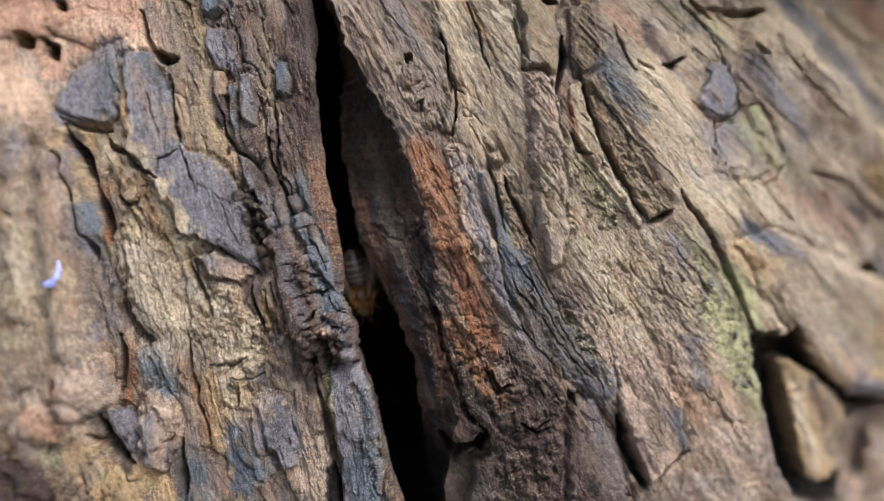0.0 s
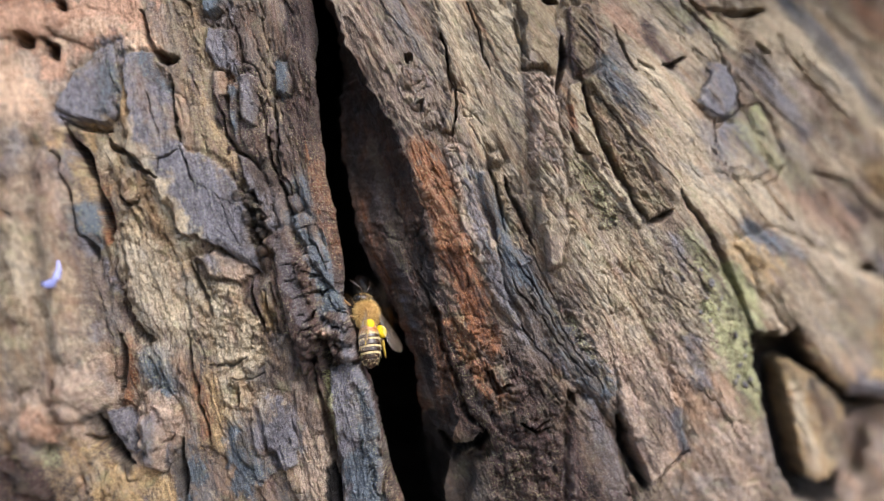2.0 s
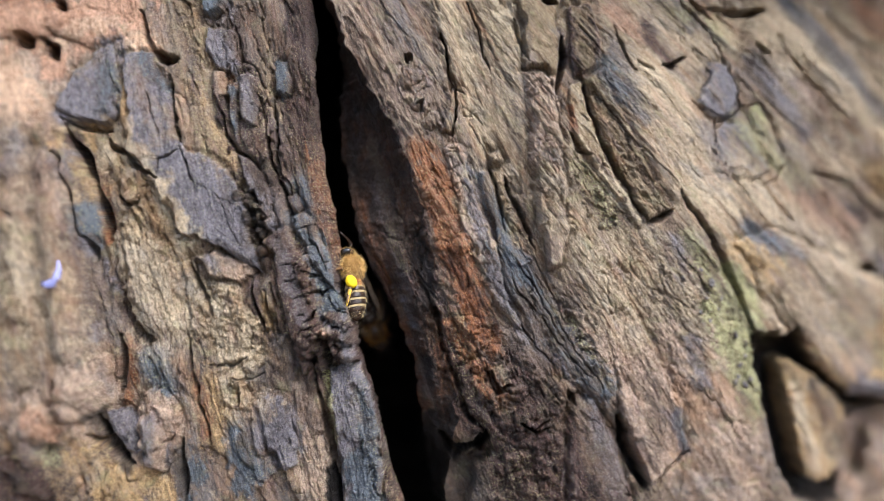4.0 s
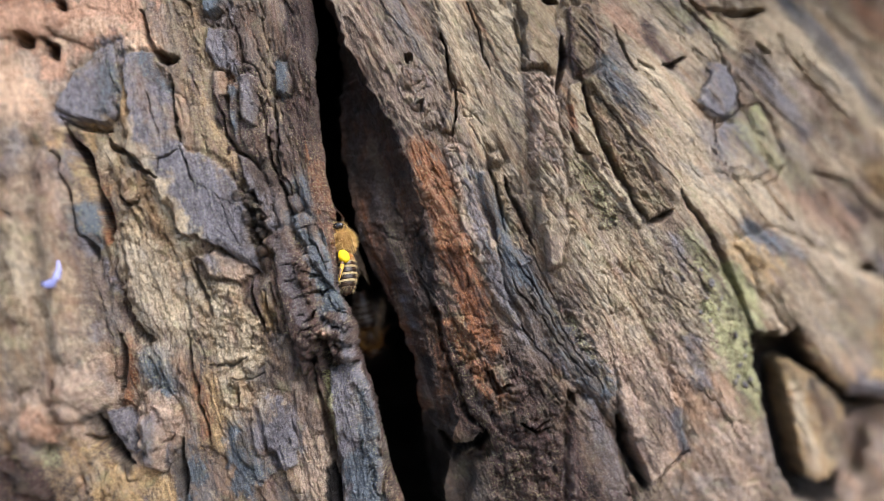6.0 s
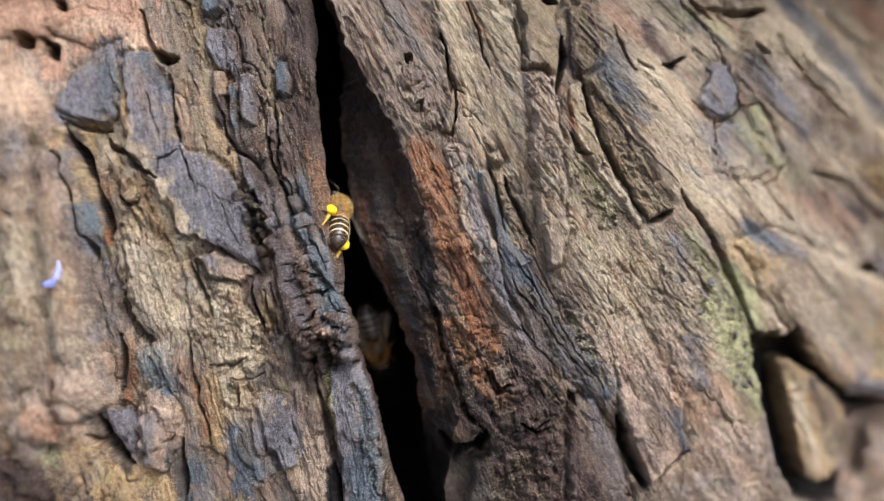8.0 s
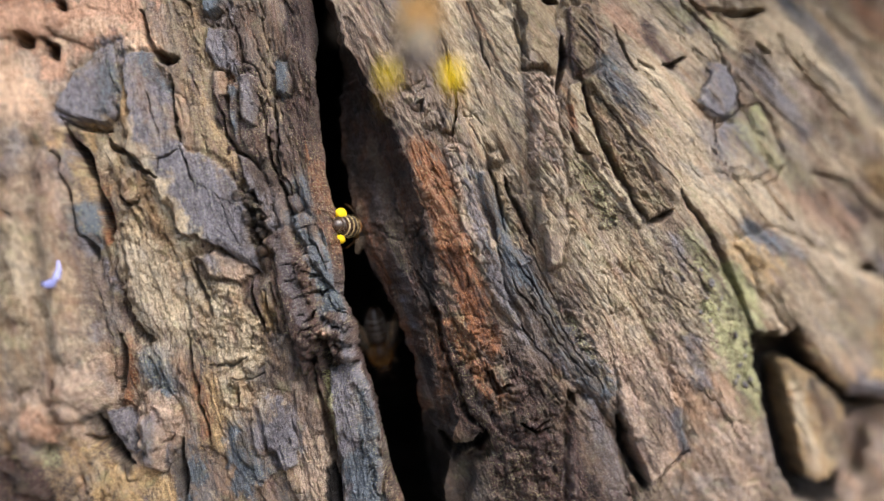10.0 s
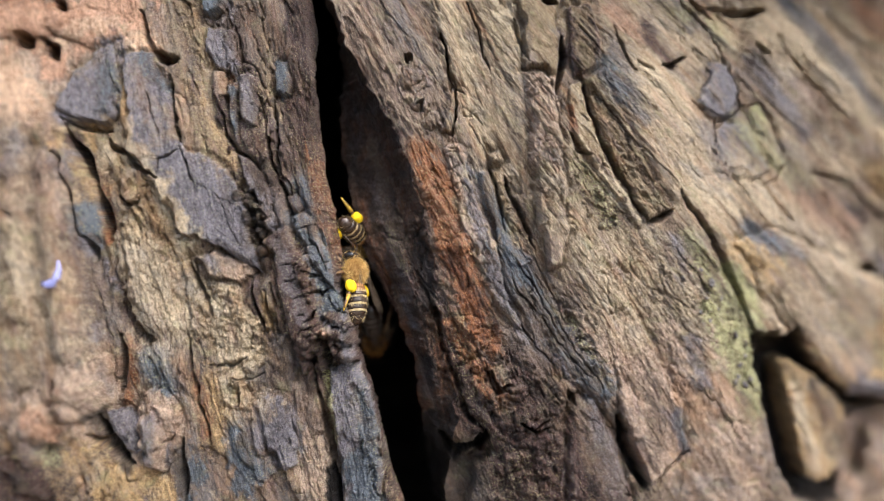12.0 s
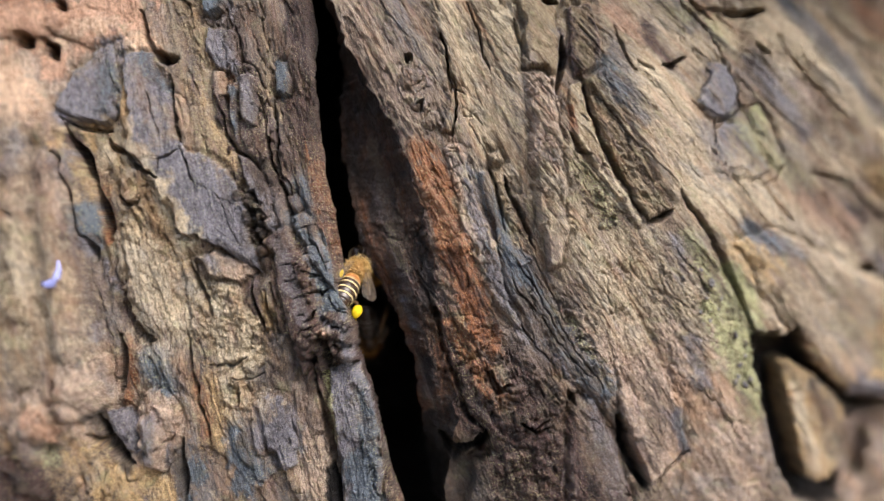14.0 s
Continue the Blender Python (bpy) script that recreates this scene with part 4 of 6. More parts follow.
# ---------- plates and strips right of the cleft ----------
plate("bark_plate", 1.4, 1.0, (13.7, 51.7), (22.3, 52.1), (21.3, 41.4), (21.8, 36.6), (20.9, 32.1), (20.1, 29.8), (18.7, 32.7), (15.2, 33.0), (14.2, 39.0), kind="ochre", smooth=0.75, gap=1.5, label="smooth ochre bark plate")
paint("umber", 0.8, (15.9, 39.0), (15.3, 33.3), strength=0.5)
surface(STRANDS, 0.35, 4, (17.5, 45.4), (17.9, 33.9))
plate("bark_column", 1.6, 1.3, (14.8, 31.9), (18.1, 33.1), (20.1, 30.9), (20.8, 22.7), (22.0, 14.5), (22.8, 6.5), (21.8, -2.6), (19.2, -3.6), (17.2, 4.4), (15.7, 14.5), (15.2, 24.6), kind="pink", smooth=0.3, gap=1.0, label="pinkish grey scaly column of bark")
surface(CRAZED, 0.8, 3, (17.6, 30.8), (18.8, 19.6), (19.7, 4.4))
surface(STRANDS, 0.6, 3, (17.6, 30.8), (18.8, 19.6), (20.2, 2.4))
plate("bark_block", 0.6, 0.6, (22.6, 44.6), (27.5, 46.0), (29.1, 39.6), (29.7, 34.2), (26.4, 32.3), (24.1, 31.8), (22.9, 37.2), kind="umber", smooth=0.2, gap=1.0, ragged=0.5)
paint("ochre", 2.0, (25.3, 43.7), (26.8, 34.2), strength=0.75)
surface(STRANDS, 1.0, 3, (24.8, 43.7), (26.7, 33.2))
crack(5.0, 0.8, (22.1, 39.3), (22.0, 34.0), (21.1, 30.9), (20.3, 28.0))
plate("bark_strip", 0.15, 0.6, (25.8, 31.1), (29.0, 33.5), (31.1, 29.2), (33.6, 23.6), (37.0, 17.0), (40.7, 11.3), (43.1, 8.6), (40.3, 6.4), (37.8, 5.4), (34.5, 10.2), (31.5, 14.7), (29.0, 21.4), (26.8, 27.0), kind="ochre", smooth=0.1, gap=0.9, ragged=0.5, label="long strip of crumbling brown bark")
paint("umber", 1.6, (28.3, 31.2), (32.5, 22.0), (37.9, 11.8), (40.6, 7.2), strength=0.5)
surface(STRANDS, 0.9, 3, (28.3, 30.1), (32.5, 21.0), (39.0, 9.7))
surface(CRUMPLED, 0.5, 3, (28.3, 30.1), (32.5, 21.0), (39.0, 9.7))
crack(3.2, 0.5, (25.5, 30.9), (27.4, 24.4), (30.1, 18.6), (32.4, 13.7), (35.4, 8.4), (37.8, 5.0))
plate("bark_strip", 0.6, 0.6, (22.8, 29.9), (25.1, 30.8), (26.7, 24.9), (28.8, 19.8), (31.9, 12.9), (36.7, 5.4), (35.8, 4.1), (31.3, 9.6), (27.1, 15.7), (23.3, 21.7), kind="straw", smooth=0.3, gap=0.6, ragged=0.6)
surface(STRANDS, 0.7, 2.4, (24.5, 26.9), (28.1, 18.8), (34.5, 7.6))
paint("rust", 1.0, (23.4, 25.8), (24.0, 21.7), strength=0.8)
crack(2.4, 0.5, (23.1, 21.2), (25.0, 18.2), (27.1, 17.5))
crack(3.0, 0.8, (37.8, 5.1), (40.3, 6.0), (42.6, 7.5))
# shade inside this crack, painted as a near-black line
paint("char_shade", 0.7, (38.4, 5.6), (42.1, 7.1), strength=0.6)
surface(STRANDS, 0.5, 3, (43.5, 8.8), (50.6, 0.4), (58.3, -10.4))
# drips and smooth ribs near the top
for line, w in ((((-0.9, 47.1), (0.6, 38.8), (2.8, 30.5)), 1.4), (((2.2, 28.0), (1.6, 24.4), (1.1, 21.8)), 1.0)):
    ridge(2.0, w, *line, smooth=0.9)
    paint("tan", w, *line, strength=0.7)
crack(2.6, 0.5, (-0.2, 38.8), (1.6, 31.5), (2.2, 28.7), (3.4, 28.1))
crack(2.2, 0.4, (2.2, 28.0), (2.8, 23.9), (1.6, 20.4), (0.4, 20.8))
paint("umber", 1.0, (5.7, 38.8), (8.7, 29.6), (10.1, 22.5), strength=0.45)
paint("lichen", 1.6, (8.7, 35.7), (10.7, 29.6), (12.2, 23.0), strength=0.5)
paint("blue", 1.6, (6.6, 30.6), (9.6, 24.5), strength=0.5)
paint("blue", 2.2, (-7.5, 39.8), (-4.9, 36.7), strength=0.7)
paint("pink", 5, (-16.5, 42.8), (-10.4, 33.6), (-4.4, 24.4), strength=0.5)
paint("rust", 1.2, (-5.9, 31.5), (-3.9, 26.4), strength=0.5)
crack(2.6, 0.6, (-6.6, 34.6), (-6.0, 33.4))
crack(2.0, 0.4, (-4.4, 25.9), (-3.2, 26.4), (-3.9, 24.4))
crack(1.8, 0.3, (4.7, 45.1), (6.7, 38.8), (8.5, 31.6))
# rusty fibrous strip
paint("rust", 2.3, (-3.4, 17.9), (-0.9, 12.4), (0.6, 6.4), strength=0.95)
paint("rust", 3.0, (1.6, 2.4), (4.1, -3.6), (6.6, -11.6), strength=0.85)
surface(STRANDS, 0.9, 4, (-2.9, 17.4), (1.6, 2.4), (6.6, -12.6))
beads(0.7, 0.9, 1.6, 10, 31, (-4.9, 10.4), (-1.4, -0.6), (1.6, -11.6))
# crazed pinkish scale
plate("bark_scale", 1.0, 0.7, (0.4, 18.2), (3.1, 19.4), (4.8, 14.4), (5.8, 10.4), (8.4, 4.4), (10.1, -2.6), (12.1, -9.6), (15.7, -14.7), (13.6, -14.8), (9.6, -9.6), (6.6, -3.6), (5.1, 1.4), (2.8, 5.4), (1.8, 11.4), kind="pink", smooth=0.6, gap=0.7, label="pinkish grey crazed scale of bark")
surface(CRAZED, 1.0, 2.6, (2.6, 16.4), (4.6, 8.4), (7.6, -0.6), (11.6, -9.6))
paint("slate", 1.4, (4.6, 11.4), (7.6, 0.4), (11.6, -9.6), strength=0.6)
plate("bark_knob", 1.8, 1.2, (7.8, 17.6), (10.1, 18.2), (11.3, 16.4), (10.6, 15.2), (8.4, 15.2), kind="slate", smooth=0.95, gap=1.4, ragged=0.4, label="smooth dark knob of bark")
paint("char_shade", 0.7, (8.8, 16.4), (10.4, 15.8), strength=0.6)
plate("bark_scale", 1.0, 0.5, (6.2, 14.4), (8.2, 14.2), (9.6, 9.4), (10.6, 3.4), (9.8, 1.9), (8.4, 6.4), (6.8, 10.4), kind="blue", smooth=0.6, gap=0.8, ragged=0.5)
paint("char_shade", 0.8, (7.8, 12.9), (9.6, 4.4), strength=0.6)
plate("bark_scale", 0.4, 0.5, (8.8, 14.4), (10.8, 14.2), (12.1, 9.4), (14.2, 3.4), (15.4, -0.1), (14.0, -0.4), (12.0, 3.9), (10.4, 8.4), kind="ochre", smooth=0.2, gap=0.6, ragged=0.8)
crack(2.6, 0.5, (11.2, 13.4), (12.8, 9.2), (15.2, 4.2), (16.6, 0.4))
crack(2.0, 0.35, (8.4, 14.4), (10.0, 9.2), (11.4, 3.9))
paint("umber", 1.6, (12.1, 11.4), (15.6, 2.4), strength=0.5)
surface(CRUMPLED, 0.6, 3, (11.6, 11.4), (15.6, 2.4))
# dark blue-grey fibrous stretch
ridge(1.6, 5, (11.6, -2.6), (19.7, -13.7), (28.2, -24.1))
surface(STRANDS, 0.5, 7, (10.6, -2.6), (18.7, -13.7), (28.2, -25.1))
for line, w, k, m in ((((11.6, -1.6), (17.7, -10.7), (25.0, -19.9), (29.3, -25.2)), 3.4, "blue", 0.95), (((9.6, -3.6), (14.6, -12.6), (20.3, -18.8)), 2.2, "slate", 0.8), (((16.7, -5.6), (22.9, -15.8), (28.2, -22.1)), 1.2, "char_shade", 0.5), (((12.1, -7.6), (17.7, -16.7)), 0.8, "char_shade", 0.5), (((21.8, -11.7), (28.2, -21.0)), 1.0, "char_shade", 0.35)):
    paint(k, w, *line, strength=m)
for line in (((11.6, -2.6), (14.1, -7.6), (16.7, -11.6)), ((14.6, -3.6), (18.2, -9.6), (20.8, -14.7)), ((12.1, -9.6), (15.7, -15.7), (20.3, -20.8)), ((18.2, -11.7), (21.8, -17.8), (27.1, -23.0)), ((20.3, -11.7), (25.0, -18.9), (29.3, -25.2)), ((16.6, -1.6), (19.7, -7.6), (22.3, -12.7))):
    crack(0.8, 0.2, *line)
paint("lichen", 1.1, (22.8, -12.7), (26.0, -17.9), (28.7, -22.6), strength=0.75)
surface(CRUMPLED, 0.6, 3, (20.8, -9.7), (27.1, -20.0))
# dark lumpy foot
paint("umber", 8, (5.6, -19.6), (10.7, -29.8), (13.8, -42.3), strength=0.7)
paint("umber", 5, (16.8, -25.8), (20.0, -36.3), (21.2, -45.8), strength=0.9)
beads(1.0, 1.4, 3.6, 18, 41, (4.6, -14.6), (9.6, -23.7), (14.8, -34.0), (17.0, -43.5))
surface(CRUMPLED, 0.4, 8, (7.6, -19.6), (13.7, -31.9), (17.0, -43.5))
surface(STRANDS, 0.8, 9, (6.6, -17.6), (12.7, -31.9), (15.9, -44.5))
paint("rust", 1.8, (4.6, -15.6), (8.6, -21.6), (10.7, -26.7), strength=0.65)
paint("slate", 1.5, (11.6, -15.6), (16.7, -20.7), (20.3, -24.9), strength=0.5)
paint("rust", 1.2, (17.8, -27.9), (20.4, -32.1), strength=0.4)
crack(2.6, 0.7, (-1.2, -10.1), (0.4, -16.6), (2.2, -22.6), (4.8, -29.7), (8.9, -33.7))
crack(2.2, 0.5, (8.4, -21.6), (10.6, -24.7), (12.2, -23.7))
crack(1.6, 0.4, (13.7, -30.7), (16.8, -32.2), (19.4, -30.5))
plate("bark_stub", 1.6, 1.6, (23.2, -28.3), (25.1, -26.3), (27.4, -26.8), (30.5, -31.0), (32.8, -36.9), (35.1, -43.5), (37.8, -54.8), (23.4, -53.5), (22.6, -39.5), (22.0, -33.2), kind="umber", smooth=0.5, gap=1.4, label="rounded grey-brown stub of bark")
paint("slate", 2.6, (26.1, -28.2), (29.5, -36.7), (31.9, -45.4), strength=0.75)
paint("pink", 1.2, (25.1, -30.2), (26.9, -39.7), strength=0.5)
surface(STRANDS, 0.6, 5, (26.1, -28.2), (30.7, -43.2))
crack(7, 1.5, (32.4, -30.8), (34.0, -35.4), (36.2, -40.3), (38.1, -44.0))
# the crevice's shade put into the bark's colour
paint("char_shade", 1.3, (32.4, -30.8), (34.0, -35.4), (36.2, -40.3), (38.1, -44.0), strength=0.8)
plate("bark_plate", 1.3, 1.1, (30.0, -11.8), (34.5, -10.4), (37.9, -15.1), (41.9, -21.5), (45.3, -29.2), (46.7, -36.9), (44.2, -39.9), (38.5, -44.0), (35.9, -38.7), (33.5, -32.7), (32.3, -26.4), (30.8, -19.0), kind="pink", smooth=0.35, gap=0.7, tilt=(0, -0.08), label="blunt pinkish bark plate with a grey tip")
paint("umber", 2.4, (38.0, -23.5), (39.9, -31.0), (40.1, -39.6), strength=0.55)
paint("slate", 1.8, (43.9, -31.2), (45.5, -36.2), strength=0.95)
paint("blue", 1.1, (44.5, -32.4), (45.5, -36.2), strength=0.7)
surface(STRANDS, 0.6, 6, (32.4, -12.9), (38.0, -24.5), (40.6, -37.5))
crack(3.0, 0.45, (38.1, -44.2), (41.9, -41.7), (47.0, -38.0))
surface(STRANDS, 0.3, 8, (41.2, 1.5), (50.8, -20.9), (60.8, -45.2))
surface(STRANDS, 0.25, 6, (22.8, 1.4), (29.1, -9.8))
paint("pink", 6, (47.2, -18.6), (55.0, -34.4), (62.4, -49.0), strength=0.6)
paint("straw", 4, (44.7, -8.0), (49.6, -20.9), strength=0.5)
# far plates in soft focus
plate("bark_plate", 1.4, 1.0, (48.6, 28.1), (51.0, 35.4), (55.1, 36.6), (57.3, 33.2), (58.7, 28.4), (55.5, 25.9), (52.2, 25.1), (50.0, 26.1), kind="slate", smooth=0.85, gap=0.35)
paint("pink", 1.4, (51.5, 33.8), (53.5, 27.4), strength=0.5)
plate("bark_plate", 1.0, 1.5, (52.2, 23.8), (57.3, 26.0), (61.2, 23.0), (65.2, 16.0), (62.4, 13.4), (57.0, 13.7), (51.7, 15.4), kind="slate", smooth=0.85, gap=0.3)
paint("pink", 1.6, (55.9, 22.1), (59.7, 16.8), strength=0.4)
plate("bark_plate", 0.8, 1.2, (59.0, 27.8), (62.8, 29.1), (67.6, 22.9), (69.9, 17.4), (66.9, 16.1), (62.6, 22.6), kind="lichen", smooth=0.8, gap=0.3)
paint("blue", 1.6, (61.3, 25.8), (67.4, 19.0), strength=0.5)
crack(2.4, 0.36, (51.8, 41.8), (55.1, 36.4), (57.3, 32.1), (59.0, 28.1))
crack(2.4, 0.34, (59.0, 28.3), (56.0, 25.8), (52.8, 24.7))
crack(1.8, 0.28, (47.6, 28.3), (48.8, 27.1), (52.0, 26.0), (52.4, 23.0), (51.8, 17.5))
crack(1.6, 0.28, (59.2, 28.5), (63.1, 29.3), (66.2, 25.7), (69.7, 19.7))
crack(1.4, 0.26, (69.6, 17.4), (66.0, 14.0), (62.3, 12.6))
paint("umber", 1.8, (37.6, 42.2), (40.6, 37.8), (43.1, 35.1), strength=0.85)
crack(2.0, 0.7, (41.5, 34.9), (43.1, 34.6), (44.5, 35.8))
crack(1.2, 0.25, (31.5, 41.4), (33.3, 38.3), (34.0, 35.2))
paint("blue", 2.6, (30.0, 33.4), (33.7, 27.8), strength=0.75)
paint("lichen", 2.6, (31.6, 34.5), (34.8, 29.4), strength=0.4)
paint("salmon", 2.6, (31.8, 42.0), (36.0, 34.8), strength=0.5)
paint("straw", 8, (38.2, 31.7), (43.7, 21.4), (50.7, 10.0), strength=0.75)
paint("pink", 4, (36.9, 25.3), (42.4, 16.1), strength=0.4)
paint("lichen", 3.4, (26.5, 12.6), (31.3, 5.5), strength=0.8)
beads(0.7, 0.45, 3.0, 34, 51, (26.0, 13.6), (32.3, 3.5), kind="char_shade")
paint("straw", 5, (33.4, 2.5), (37.8, -5.8), strength=0.6)
paint("blue", 4, (76.0, 48.7), (85.8, 40.6), (98.4, 32.2), strength=0.85)
paint("straw", 4, (67.8, 43.7), (76.7, 36.7), (86.9, 30.8), strength=0.7)
paint("slate", 4, (61.8, 37.1), (70.0, 28.9), (77.7, 23.8), strength=0.7)
paint("lichen", 3, (53.5, 43.5), (56.6, 41.0), strength=0.7)
paint("straw", 6, (69.8, 24.3), (86.2, 17.3), strength=0.55)
paint("rust", 3, (78.2, 13.3), (82.3, 7.6), strength=0.5)
paint("straw", 8, (55.7, 12.3), (69.4, 5.0), (85.9, -3.1), strength=0.7)
paint("blue", 2.4, (59.6, 4.8), (72.4, -1.8), strength=0.75)
paint("straw", 8, (69.4, -8.6), (86.3, -18.8), strength=0.5)
paint("lichen", 3, (84.3, -13.8), (88.2, -19.0), strength=0.4)
paint("ochre", 6, (88.9, 52.6), (100.4, 49.2), strength=0.8)
crack(3.5, 0.6, (75.8, 16.6), (86.2, 15.2), (98.7, 7.4))
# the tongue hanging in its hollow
# near-black colour puts the hollow's shade round the tongue
plate("hollow", -2, 0.8, (65.8, -18.1), (72.2, -15.2), (77.8, -23.8), (93.5, -33.9), (97.6, -41.8), (96.6, -52.0), (91.4, -55.9), (82.0, -55.3), (75.7, -51.7), (70.4, -41.3), (67.4, -28.9), kind="char_shade", smooth=0.6, gap=0.3, flat=0.9)
plate("bark_tongue", 11.0, 0.9, (68.4, -22.7), (71.7, -21.6), (79.1, -25.8), (86.6, -30.6), (90.4, -34.4), (91.7, -40.4), (90.3, -46.9), (86.3, -50.6), (81.1, -50.8), (76.7, -48.2), (73.6, -41.2), (70.5, -31.2), kind="tan", smooth=0.15, gap=0.0, flat=0.9, ragged=0.6, tilt=(-0.12, 0.0), label="tan bark tongue hanging in a dark hollow")
surface(STRANDS, 1.0, 5, (74.0, -24.4), (79.7, -37.2), (82.5, -50.3))
paint("ochre", 2.0, (77.5, -28.3), (85.1, -36.7), (87.3, -44.8), strength=0.7)
paint("umber", 1.2, (77.7, -27.1), (82.5, -36.3), (84.2, -44.2), strength=0.55)
ridge(1.0, 1.6, (73.8, -26.7), (77.9, -40.6), (80.9, -48.7))
paint("straw", 1.6, (72.9, -27.8), (76.8, -40.5), (80.5, -47.3), strength=0.7)
plate("bark_plate", 1.4, 1.2, (90.4, -37.2), (103.6, -35.0), (118.2, -58.9), (90.5, -65.2), (89.7, -50.5), kind="pink", smooth=0.8, gap=0.8)
paint("lichen", 3.0, (55.6, -6.0), (59.6, -12.7), (61.1, -19.3), strength=0.9)
paint("lichen", 2.6, (50.1, -10.2), (54.6, -19.0), (58.7, -26.9), strength=0.75)
beads(0.8, 0.6, 3.0, 24, 61, (49.4, -3.8), (55.8, -16.9), (58.6, -25.8), kind="slate")
paint("slate", 2.0, (46.5, -16.5), (49.1, -25.1), strength=0.6)
# broad tones of the weathered faces
paint("umber", 4.5, (-34.8, 25.9), (-30.8, 14.1), (-25.0, 4.3), strength=0.6)
paint("umber", 3.5, (-26.4, 42.5), (-24.3, 32.3), strength=0.6)
paint("straw", 6, (-51.6, -11.0), (-43.8, -15.0), (-41.9, -5.4), strength=0.3)
paint("straw", 4, (-54.3, 17.4), (-49.9, 9.9), (-45.5, 1.3), strength=0.8)
paint("tan", 2, (-53.8, 14.6), (-46.4, 1.3), strength=0.6)
paint("straw", 5, (-41.9, -8.3), (-35.5, -15.2), strength=0.7)
paint("straw", 6, (1.6, 41.9), (6.6, 29.5), (11.6, 19.5), strength=0.45)
paint("straw", 7, (22.9, 14.6), (30.2, 2.4), (37.8, -7.9), strength=0.5)
paint("straw", 9, (60.7, 42.7), (73.2, 31.5), (86.5, 22.2), strength=0.4)
paint("rust", 3.0, (0.6, 0.4), (5.6, -9.6), (8.6, -17.6), strength=0.7)
paint("rust", 2.0, (7.6, -19.6), (11.7, -25.7), strength=0.5)
paint("umber", 4.5, (-36.0, 41.0), (-32.4, 29.0), (-27.5, 17.2), strength=0.6)
paint("umber", 3.0, (-28.3, 38.3), (-26.2, 27.2), (-23.7, 18.2), strength=0.6)
paint("ochre", 1.4, (-32.7, 40.1), (-30.6, 32.1), (-29.0, 24.1), strength=0.5)
paint("umber", 3, (-32.3, 19.0), (-29.9, 11.2), (-27.9, 6.3), strength=0.4)
paint("rust", 1.6, (-34.2, 42.1), (-33.0, 35.0), strength=0.4)
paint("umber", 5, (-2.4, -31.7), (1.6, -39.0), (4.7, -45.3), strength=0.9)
# shade painted near-black down the foot of the cleft
paint("char_shade", 3, (-2.9, -28.7), (0.1, -35.9), (1.6, -45.3), strength=0.6)
paint("blue", 2.2, (31.2, 39.8), (34.8, 29.4), (36.9, 24.3), strength=0.5)
paint("lichen", 4, (59.9, 23.5), (68.1, 17.3), (75.7, 13.2), strength=0.45)
paint("slate", 3, (49.7, 22.8), (54.5, 15.5), strength=0.5)
paint("salmon", 4, (75.6, 9.7), (89.8, 2.9), strength=0.45)
paint("pink", 4, (15.8, 30.7), (18.7, 14.5), strength=0.4)
paint("slate", 2.5, (-8.5, 44.0), (-5.4, 35.6), (-2.4, 29.5), strength=0.4)
paint("lichen", 2.2, (54.4, -3.9), (59.0, -12.6), (61.9, -21.6), strength=0.85)
paint("straw", 5, (97.6, 3.0), (77.2, -6.5), (69.6, -17.6), strength=0.35)
paint("straw", 7, (-70.8, -0.5), (-68.6, -10.6), (-69.5, -17.8), strength=0.4)
paint("slate", 1.3, (-34.6, 29.9), (-33.2, 22.5), strength=0.6)
paint("blue", 1.2, (-28.7, 32.7), (-27.9, 28.1), strength=0.8)
paint("blue", 1.4, (-26.0, 5.8), (-22.1, -0.6), (-19.2, -6.0), strength=0.75)
paint("rust", 1.4, (-23.0, 19.2), (-22.0, 11.3), (-20.7, 4.4), strength=0.5)
paint("umber", 5, (-9.4, 19.4), (-5.4, 4.4), (-1.4, -7.6), strength=0.5)
paint("rust", 2.6, (-3.9, 17.9), (-0.9, 11.4), (1.6, 1.4), (5.1, -7.6), (6.6, -13.6), strength=0.85)
paint("rust", 2.2, (2.6, -13.6), (6.6, -20.6), (10.7, -25.7), strength=0.6)
paint("umber", 5, (15.7, -21.7), (19.9, -30.0), (22.1, -39.5), strength=0.6)
paint("umber", 4, (24.1, -32.3), (28.5, -39.8), (30.8, -46.4), strength=0.5)
paint("blue", 3.0, (12.1, -2.6), (18.2, -11.7), (26.1, -22.0), strength=0.8)
paint("char_shade", 1.6, (14.6, -7.6), (20.8, -15.7), (28.2, -24.1), strength=0.4)
paint("rust", 1.0, (-2.4, -24.6), (-3.9, -29.2), strength=0.8)
paint("rust", 0.9, (-8.4, -9.6), (-5.4, -17.6), (-2.2, -24.6), strength=0.6)
paint("pink", 0.8, (-8.9, -8.6), (-7.2, -13.1), strength=0.5)
# soft upright folds of the outer bark
ridge(2.2, 2.6, (-63.9, 13.3), (-62.7, 2.2), (-61.7, -8.9), (-60.3, -22.0))
ridge(-2.4, 2.2, (-59.9, 0.4), (-59.0, -9.0), (-57.5, -19.4), (-56.2, -26.1))
ridge(-1.6, 1.6, (-66.6, 16.9), (-66.3, 5.9), (-65.1, -5.1), (-64.1, -18.1))
ridge(1.6, 2.0, (-69.0, 13.1), (-68.5, 1.3), (-67.9, -10.6))
paint("slate", 1.6, (-60.1, 1.3), (-59.1, -7.1), (-58.0, -14.6), strength=0.7)
paint("umber", 1.2, (-59.1, -2.4), (-58.5, -10.8), strength=0.5)
